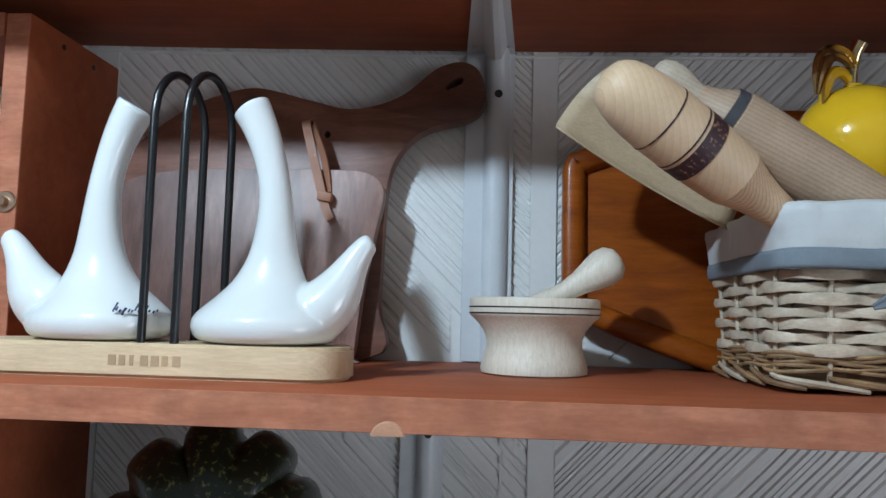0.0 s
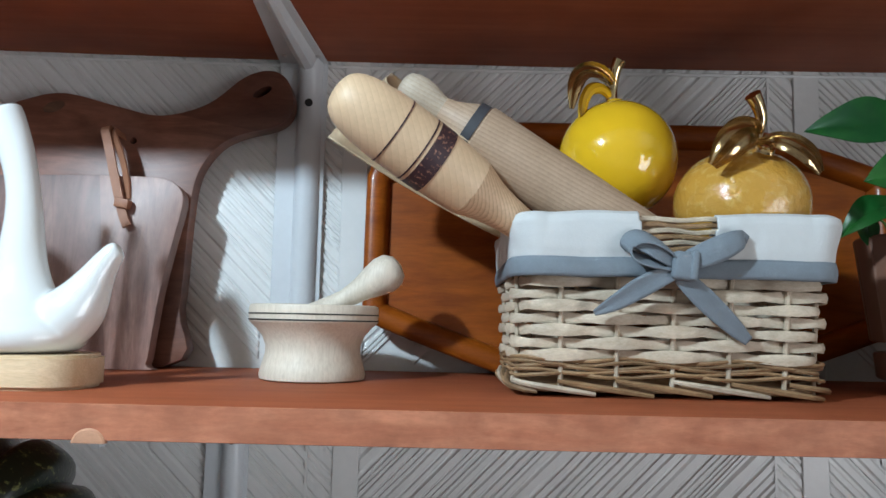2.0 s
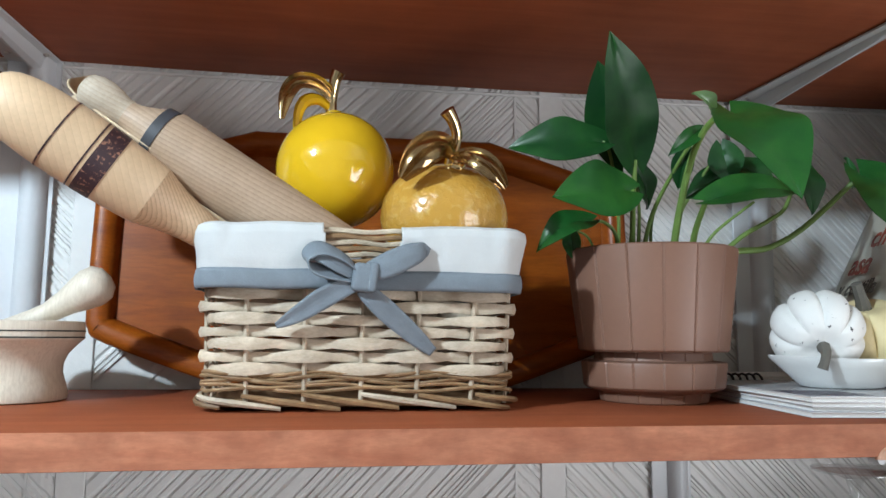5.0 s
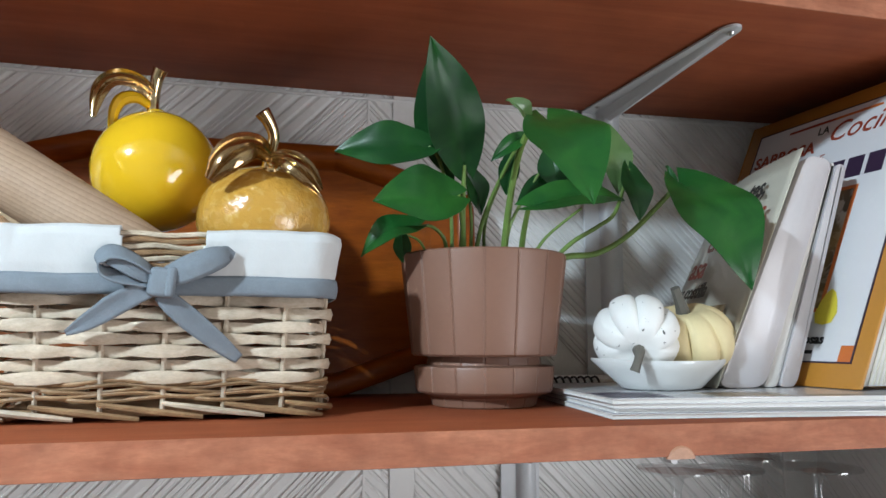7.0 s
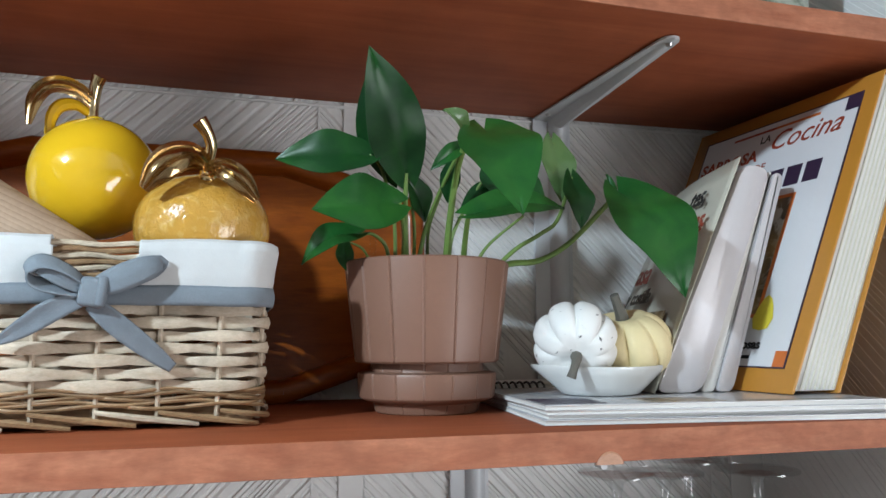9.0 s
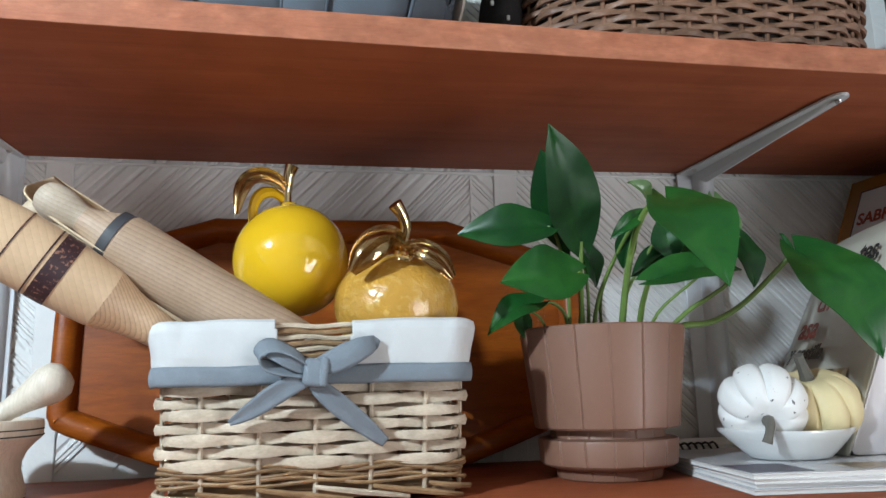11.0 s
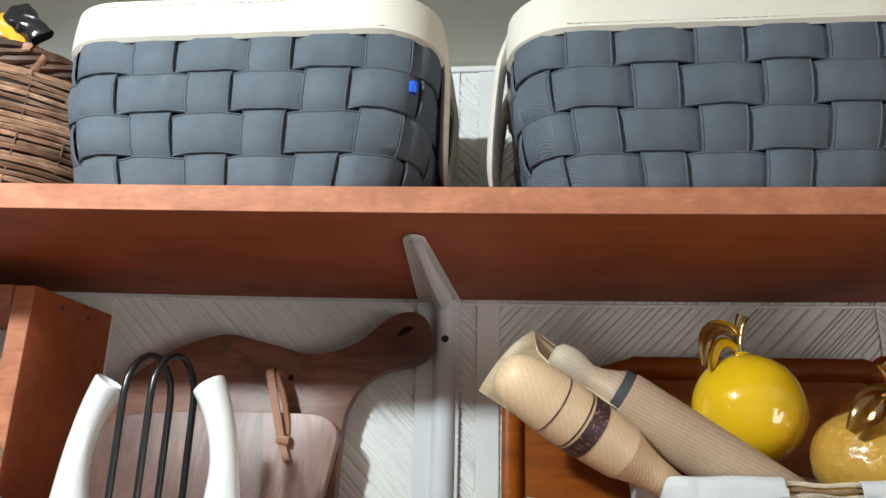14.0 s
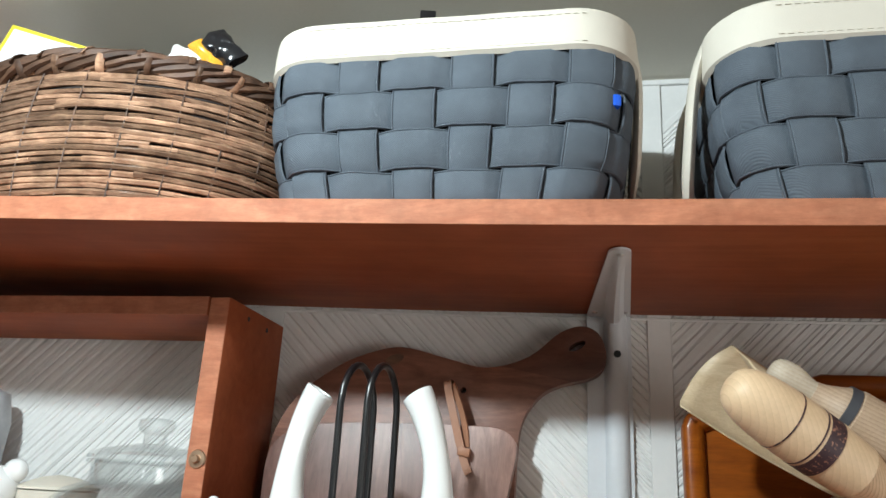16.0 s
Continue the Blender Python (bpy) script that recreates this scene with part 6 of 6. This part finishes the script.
for cx, cy, cz, r, sq in ((-0.690, 0.655, 1.445, 0.052, 0.9), (-0.688, 0.650, 1.502, 0.031, 0.85), (-0.664, 0.655, 1.522, 0.0135, 1), (-0.712, 0.655, 1.522, 0.0135, 1), (-0.650, 0.645, 1.455, 0.020, 1.3), (-0.672, 0.622, 1.500, 0.013, 0.8)):
    u = bmesh.ops.create_uvsphere(bm, u_segments=24, v_segments=16, radius=r)
    bmesh.ops.transform(bm, matrix=Matrix.Translation((cx + 0.02, cy, max(cz - 0.008, ZT + r * sq))) @ Matrix.Diagonal((1, 0.9, sq, 1)), verts=u["verts"])
alone("ceramic_figure", bm, M["porcelain"], "plain white glazed ceramic figure with round ears", "figurine")
t = thing("white_bowl", (-0.60, 0.66, ZT), "cream ceramic bowl beside the jar", "bowl")
part("bowl", lathe([(0, 0), (0.025, 0), (0.03, 0.004), (0.04, 0.06), (0.043, 0.094), (0.041, 0.095), (0.037, 0.06), (0, 0.006)], 36, Matrix.Translation((-0.612, 0.69, ZT))), M["cream_band"], t)
part("lid", lathe([(0, 0.112), (0.02, 0.109), (0.044, 0.099), (0.044, 0.096), (0, 0.096)], 36, Matrix.Translation((-0.612, 0.69, ZT))), M["cream_band"], t)
alone("grey_vase", lathe([(0, 0), (0.03, 0), (0.034, 0.01), (0.042, 0.10), (0.045, 0.17), (0.038, 0.205), (0.028, 0.21), (0.028, 0.2), (0, 0.02)], 36, Matrix.Translation((-0.765, 0.705, ZT))), M["cover_grey"], "smooth grey glazed vase behind the figure", "vase")


# ---- upper shelf: storage baskets ----
WEAVE = ((-1, 0.0), (-0.975, 0.9), (-0.93, 1.0), (-0.885, 0.55), (-0.84, 0.85), (0, 1.0), (0.84, 0.85), (0.885, 0.55), (0.93, 1.0), (0.975, 0.9), (1, 0.0))


def grey_basket(cx, cy, z0, label, shift, loose):
    t = thing("woven_basket", (cx, cy, z0), label, "basket", "grey woven baskets on the upper shelf")
    W0, D0, R0 = 0.302, 0.205, 0.050
    W1, D1 = 0.348, 0.237
    top = 0.1545

    def wd(z):
        u = z / top
        b = 0.010 * math.sin(math.pi * min(1, u))
        return W0 + (W1 - W0) * u + b, D0 + (D1 - D0) * u + b
    cols = 20
    ph = shift / 1.065
    rows = 4
    rh = top / rows * 0.965
    amp = 0.0030
    per = 10
    # near-black sheet just inside the bands, seen through their gaps
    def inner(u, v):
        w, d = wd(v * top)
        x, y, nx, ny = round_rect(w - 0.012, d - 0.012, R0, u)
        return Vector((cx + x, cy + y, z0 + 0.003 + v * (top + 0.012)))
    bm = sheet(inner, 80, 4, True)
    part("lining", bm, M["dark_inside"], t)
    part("bottom", stadium(cx, cy, W0 - 0.01, D0 - 0.01, R0 - 0.004, z0, z0 + 0.004, 0.001), M["grey_weave"], t)

    def skin(s, z, o):
        w, d = wd(z)
        x, y, nx, ny = round_rect(w, d, R0, s)
        return Vector((cx + x + nx * o, cy + y + ny * o, z0 + z))

    def weave(a):
        return amp * max(-1, min(1, a * 1.7))

    def net(rows_):
        bm = bmesh.new()
        vs = [[bm.verts.new(q) for q in row] for row in rows_]
        for a, b in zip(vs, vs[1:]):
            for k in range(len(a) - 1):
                bm.faces.new((a[k], a[k + 1], b[k + 1], b[k]))
        return bm

    g = random.Random(int(cx * 1000))
    for r in range(rows):
        zc = (r + 0.5) * top / rows
        grid = []
        for k in range(cols * per + 1):
            s = k / (cols * per) + ph
            o = weave(math.cos(math.pi * (k / per) + math.pi * (r % 2)))
            sagging = 0.0014 * noise.noise(Vector((math.cos(2 * math.pi * k / (cols * per)) * 6, math.sin(2 * math.pi * k / (cols * per)) * 6, r * 3 + cx * 9)))
            crown = 0.0006 * (1 + o / amp)
            grid.append([skin(s, min(top, max(0.0, zc + sagging + rh / 2 * a)), o + 0.0022 * b + crown * (1 - a * a)) for a, b in WEAVE])
        part("weft_band", net(grid), M["grey_weave"], t)
    length = round_rect_length(W1, D1, R0)
    for c in range(cols):
        sc = c / cols + ph
        half, lean = 0.0205 / length * g.uniform(0.96, 1.03), g.uniform(-0.0015, 0.0015)
        grid = []
        steps = rows * 8
        for k in range(steps + 1):
            z = top * k / steps
            # behind a band that stands out at this column, before one that stands in
            o = -weave(math.cos(math.pi * (z / (top / rows) - 0.5) + math.pi * (c % 2)))
            grid.append([skin(sc + half * a + lean * (k / steps - 0.5), z, o + 0.0022 * b + 0.0004 * (1 - a * a)) for a, b in WEAVE])
        part("warp_band", net(grid), M["grey_weave"], t)

    def rim(u, v):
        prof = [(0.003, top - 0.007), (0.0075, top - 0.004), (0.0075, top + 0.019), (0.0065, top + 0.0335), (0.0025, top + 0.0370), (-0.003, top + 0.0345), (-0.004, top + 0.02), (-0.005, top - 0.01)]
        f = v * (len(prof) - 1)
        i = min(int(f), len(prof) - 2)
        f -= i
        o = prof[i][0] * (1 - f) + prof[i + 1][0] * f
        z = prof[i][1] * (1 - f) + prof[i + 1][1] * f
        x, y, nx, ny = round_rect(W1 + 0.002, D1 + 0.002, R0 + 0.004, u)
        o += 0.0008 * noise.noise(Vector((x * 30, y * 30, z * 30 + cx)))
        return Vector((cx + x + nx * o, cy + y + ny * o, z0 + z))
    rimo = part("rim", sheet(rim, 120, 14, True), M["cream_band"], t, "cream canvas rim band")
    for zz in (top - 0.001, top + 0.028):
        bm = bmesh.new()
        n = 150
        for k in range(n):
            x, y, nx, ny = round_rect(W1 + 0.0175, D1 + 0.0175, R0 + 0.004, k / n)
            x2, y2, _, _ = round_rect(W1 + 0.0175, D1 + 0.0175, R0 + 0.004, (k + 0.62) / n)
            if y > -D1 * 0.45 or abs(x) > W1 / 2 - 0.04:
                continue
            tube([(cx + x, cy + y, z0 + zz), (cx + x2, cy + y2, z0 + zz)], 0.0005, 4, bm=bm)
        part("stitching", bm, M["cream_band"], rimo, "row of small stitches", smooth=0)
    for sgn in (-1, 1):
        out, low = (0.019, 0.048) if loose == sgn else (0.004, 0.062)
        pts = smooth_line([(0.176, -0.052, 0.190), (0.181 + out * 0.4, -0.052, 0.150), (0.177 + out, -0.036, low + 0.022), (0.174 + out, 0.0, low), (0.177 + out, 0.036, low + 0.022), (0.181 + out * 0.4, 0.052, 0.150), (0.176, 0.052, 0.190)], 6)
        path = [(cx + sgn * p[0], cy + p[1], z0 + p[2]) for p in pts]
        part("handle", tube(path, 0.014 if loose == sgn else 0.011, 10, up=(sgn * 1.0, 0.0, 0.05), flat=0.4), M["cream_band"], t, "cream canvas strap handle")
    return t


gb1 = grey_basket(-0.1445, 0.592, ZV + 0.0005, "slate grey woven canvas basket with cream rim", 0.0313, 0)
gb2 = grey_basket(0.2790, 0.594, ZV + sag(0.2790) + 0.0005, "slate grey woven canvas basket with loose cream handle", -0.0040, -1)
# things that show above and through the baskets
alone("snack_packet", turn(box(-0.004, 0.004, -0.012, 0.012, -0.006, 0.006, 0.002), pose(0.012, 0.494, 1.853, 0, 0, 20)), M["blue_foil"], "blue foil packet inside the grey basket", "packet")
alone("dark_packet", turn(box(-0.008, 0.008, -0.003, 0.003, 0, 0.224, 0.001), pose(-0.168, 0.512, ZV + 0.006, 0, 0, 10)), M["black_foil"], "black packet standing in the grey basket", "packet")

# round reed basket
RB = ZV + 0.0088
t = thing("reed_basket", (-0.535, 0.612, RB), "round dark brown reed basket with braided rim", "basket")
RX, RY, RCX, RCY = 0.198, 0.140, -0.536, 0.612
N = 24
g = random.Random(12)
for k in range(N):
    u = k / (N - 1)
    sx = 0.90 + 0.12 * math.sin(math.pi * (0.18 + 0.55 * u))
    cuts = sorted(g.uniform(0, 2 * math.pi) for _ in range(5))
    for c in range(5):
        a0, a1 = cuts[c] - 0.05, cuts[(c + 1) % 5] + (2 * math.pi if c == 4 else 0)
        n = max(3, int((a1 - a0) * 17))
        ph, thick, out = g.uniform(0, 9), g.uniform(0.0025, 0.0036), g.uniform(-0.010, 0.012)
        pts, rad = [], []
        for i in range(n + 1):
            a = a0 + (a1 - a0) * i / n
            wob = 0.0030 * noise.noise(Vector((math.cos(a) * 2 + ph, math.sin(a) * 2, k)))
            r = sx + out + 0.008 * noise.noise(Vector((math.cos(a) * 5, math.sin(a) * 5 + ph, 0)))
            pts.append((RCX + RX * r * math.cos(a), RCY + RY * r * math.sin(a), RB + 0.004 + 0.148 * u + wob))
            knot = 1.3 if (i * 7 + k * 13 + c) % 23 == 0 else 1.0
            rad.append(thick * knot * (1 + 0.15 * noise.noise(Vector((a * 4, k, ph)))))
        part("reed", tube(pts, rad, 6, up=(0, 0, 1), flat=0.92), M["reed"], t)
for i in range(24):
    a = 2 * math.pi * (i + 0.3) / 24
    pts = []
    for k in range(9):
        u = k / 8
        sx = 0.90 + 0.12 * math.sin(math.pi * (0.18 + 0.55 * u)) + 0.008
        pts.append((RCX + (RX * sx) * math.cos(a + 0.05 * u), RCY + (RY * sx + 0.001) * math.sin(a + 0.05 * u), RB + 0.002 + 0.153 * u))
    part("stake", tube(pts, 0.0010, 5), M["bark"], t)
part("bottom", lathe([(0, 0), (RX * 0.9, 0), (RX * 0.92, 0.006), (0, 0.006)], 48, Matrix.Translation((RCX, RCY, RB + 0.0005)) @ Matrix.Diagonal((1, RY / RX, 1, 1))), M["reed"], t)
# added sheet; its near-black colour paints the shade between the reeds
part("lining", lathe([(RX * 0.86, 0.006), (RX * 0.945, 0.07), (RX * 0.955, 0.148), (RX * 0.945, 0.148), (RX * 0.935, 0.07), (RX * 0.85, 0.006)], 64, Matrix.Translation((RCX, RCY, RB)) @ Matrix.Diagonal((1, RY / RX * 0.985, 1, 1))), M["gap_shade"], t, "added dark sheet, painted shade behind the open weave")
RZ = ZV + 0.170
for j in range(7):
    pts, rad = [], []
    for i in range(180):
        a = 2 * math.pi * i / 180
        w = 6 * a + j * 2 * math.pi / 7
        q = 0.0092 + 0.0030 * noise.noise(Vector((math.cos(a) * 7, math.sin(a) * 7, j * 3.1)))
        o, zz = q * math.cos(w), q * math.sin(w)
        pts.append((RCX + (RX * 0.995 + o) * math.cos(a), RCY + (RY * 0.995 + o) * math.sin(a), RZ + zz))
        rad.append(0.0043 * (1 + 0.45 * noise.noise(Vector((math.cos(a) * 12, math.sin(a) * 12, j * 5.7)))))
    part("rim_braid", tube(pts, rad, 6, closed=True), M["bark"], t, "thick twisted rim")
for i in range(26):
    a = 2 * math.pi * (i + g.uniform(-0.2, 0.2)) / 26
    slant = g.uniform(0.015, 0.035)
    pts = []
    for k in range(13):
        b = 2 * math.pi * k / 12
        aa = a + slant * b / 2
        o, zz = 0.0140 * math.cos(b), 0.0140 * math.sin(b)
        pts.append((RCX + (RX * 0.995 + o) * math.cos(aa), RCY + (RY * 0.995 + o) * math.sin(aa), RZ + zz))
    part("rim_wrap", tube(pts, g.uniform(0.003, 0.0048), 6, up=(0, 0, 1), flat=0.3), M["reed"] if i % 3 else M["bark"], t, "paler wrapping strip")

# packets in the reed basket
t = thing("snack_bag", (-0.40, 0.60, ZV + 0.02), "black and orange foil snack bag in reed basket", "packet")


def bag(cx, cy, cz, w, h, d, m, seed):
    def f(u, v):
        a = 2 * math.pi * u
        pinch = math.sin(math.pi * min(1, max(0, v * 0.86 + 0.10))) ** 0.45
        p = Vector((w / 2 * math.cos(a), d / 2 * math.sin(a) * pinch, h * (v - 0.5)))
        p += Vector((0, 0, 0.5)) * 0.01 * noise.noise(p * 60 + Vector((seed, 0, 0))) + Vector((0.004, 0.004, 0)) * noise.noise(p * 90 + Vector((0, seed, 0)))
        return m @ p
    bm = sheet(f, 28, 14, True)
    bmesh.ops.holes_fill(bm, edges=[e for e in bm.edges if e.is_boundary])
    return bm


part("top", bag(0, 0, 0, 0.029, 0.046, 0.018, pose(-0.399, 0.530, 1.964, 0, -46, 8), 1), M["black_foil"], t, "black crinkled foil top")
part("seam", bag(0, 0, 0, 0.016, 0.056, 0.016, pose(-0.4165, 0.531, 1.955, 0, -44, 8), 2), M["orange_foil"], t, "orange foil edge")
part("body", bag(0, 0, 0, 0.056, 0.17, 0.018, pose(-0.428, 0.538, 1.888, 0, 8, 8), 4), M["orange_foil"], t, "orange foil bag")
part("print", bag(0, 0, 0, 0.022, 0.040, 0.02, pose(-0.442, 0.529, 1.953, 0, -62, 8), 4), M["paper"], t, "white printed patch")
alone("yellow_packet", turn(box(-0.010, 0.010, -0.012, 0.012, 0, 0.165, 0.002), pose(-0.408, 0.575, ZV + 0.012, 0, 6, 0)), M["yellow_foil"], "yellow packet in the reed basket", "packet")
t = thing("card_box", (-0.60, 0.63, ZV + 0.01), "white card box with yellow edges in reed basket", "box")
cm = pose(-0.640, 0.540, 1.862, 0, 18, 4)
part("card", turn(slab([(0.015, -0.08), (0.04, -0.08), (0.085, 0.07), (0.085, 0.135), (-0.085, 0.135), (-0.085, 0.075)], -0.006, 0.006, (), 0.0008), cm), M["cover_white"], t)
bm = bmesh.new()
for a, b, c, d in ((-0.085, 0.085, 0.131, 0.1352), (-0.0852, -0.081, 0.080, 0.135), (0.081, 0.0852, 0.072, 0.135)):
    box(a, b, -0.0066, -0.0058, c, d, 0, 1, bm)
part("edging", turn(bm, cm), M["yellow_foil"], t, "yellow printed edging", smooth=0)

# brown willow basket
WX, WY, WW, WD, WR = 0.690, 0.618, 0.340, 0.225, 0.105
WZ = ZV + sag(WX)
WM = pose(WX, WY, WZ)
t = thing("willow_basket", (WX, WY, WZ), "brown willow basket with slanting coarse weave", "basket")
SK = 40
for k in range(23):
    fl = 0.02 * k / 22
    part("weaver", turn(woven_row(0, 0, WW + fl, WD + fl, WR, 0.007 + 0.0068 * k, SK, math.pi * (k % 2), 0.0026, 0.0021, 0.0033, wander=0.0014, per=6, seed=50 + k), WM), M["dark_willow"], t)
for k in range(SK):
    x, y, nx, ny = round_rect(WW, WD, WR, k / SK)
    part("stake", turn(tube([(x, y, 0.002), (x * 1.06, y * 1.08, 0.158)], 0.0019, 6), WM), M["dark_willow"], t)
for z, w in ((0.162, 0.022), (0.005, 0.005)):
    for j in range(3):
        pts = []
        for i in range(160):
            x, y, nx, ny = round_rect(WW + w, WD + w, WR, i / 160)
            q = 2 * math.pi * i / 160 * 22 + j * 2.09
            pts.append((x + nx * 0.003 * math.cos(q), y + ny * 0.003 * math.cos(q), z + 0.003 * math.sin(q)))
        part("rim_rod", turn(tube(pts, 0.0024, 6, closed=True), WM), M["dark_willow"], t)
part("bottom", turn(stadium(0, 0, WW - 0.006, WD - 0.006, WR - 0.003, 0.0005, 0.006, 0.001), WM), M["dark_willow"], t)


# added inner sheet, coloured near-black as the shade behind the willow rods
def willow_shade_sheet(u, v):
    x, y, nx, ny = round_rect(WW - 0.009 + 0.018 * v, WD - 0.009 + 0.018 * v, WR, u)
    return WM @ Vector((x, y, 0.004 + 0.156 * v))


part("lining", sheet(willow_shade_sheet, 60, 2, True), M["gap_shade"], t, "added dark sheet, painted shade behind the open weave")
alone("plastic_bag", bag(0, 0, 0, 0.085, 0.13, 0.06, pose(0.560, 0.690, 1.925, 8, -12, -20), 7), M["white_film"], "crumpled whitish plastic bag sticking out behind willow basket", "plastic bag")
t = thing("black_bag", (0.497, 0.590, WZ), "black cloth bag with white specks beside willow basket", "bag")
sack = part("sack", bag(0, 0, 0, 0.040, 0.155, 0.085, pose(0.504, 0.594, WZ + 0.076, 0, 6, -12), 11), M["black_cloth"], t)
for dx, dz in ((-0.012, 0.060), (0.002, 0.047)):
    part("print", box(0.494 + dx, 0.497 + dx, 0.5475, 0.5495, WZ + dz, WZ + dz + 0.0045, 0.0004, 1), M["white_film"], sack, "small white printed speck")
alone("food_packet", bag(0, 0, 0, 0.075, 0.19, 0.05, pose(0.938, 0.565, ZV + sag(0.938) + 0.096, 0, 0, -10), 9), M["clear_film"], "glossy grey-green plastic food packet beside willow basket", "packet")
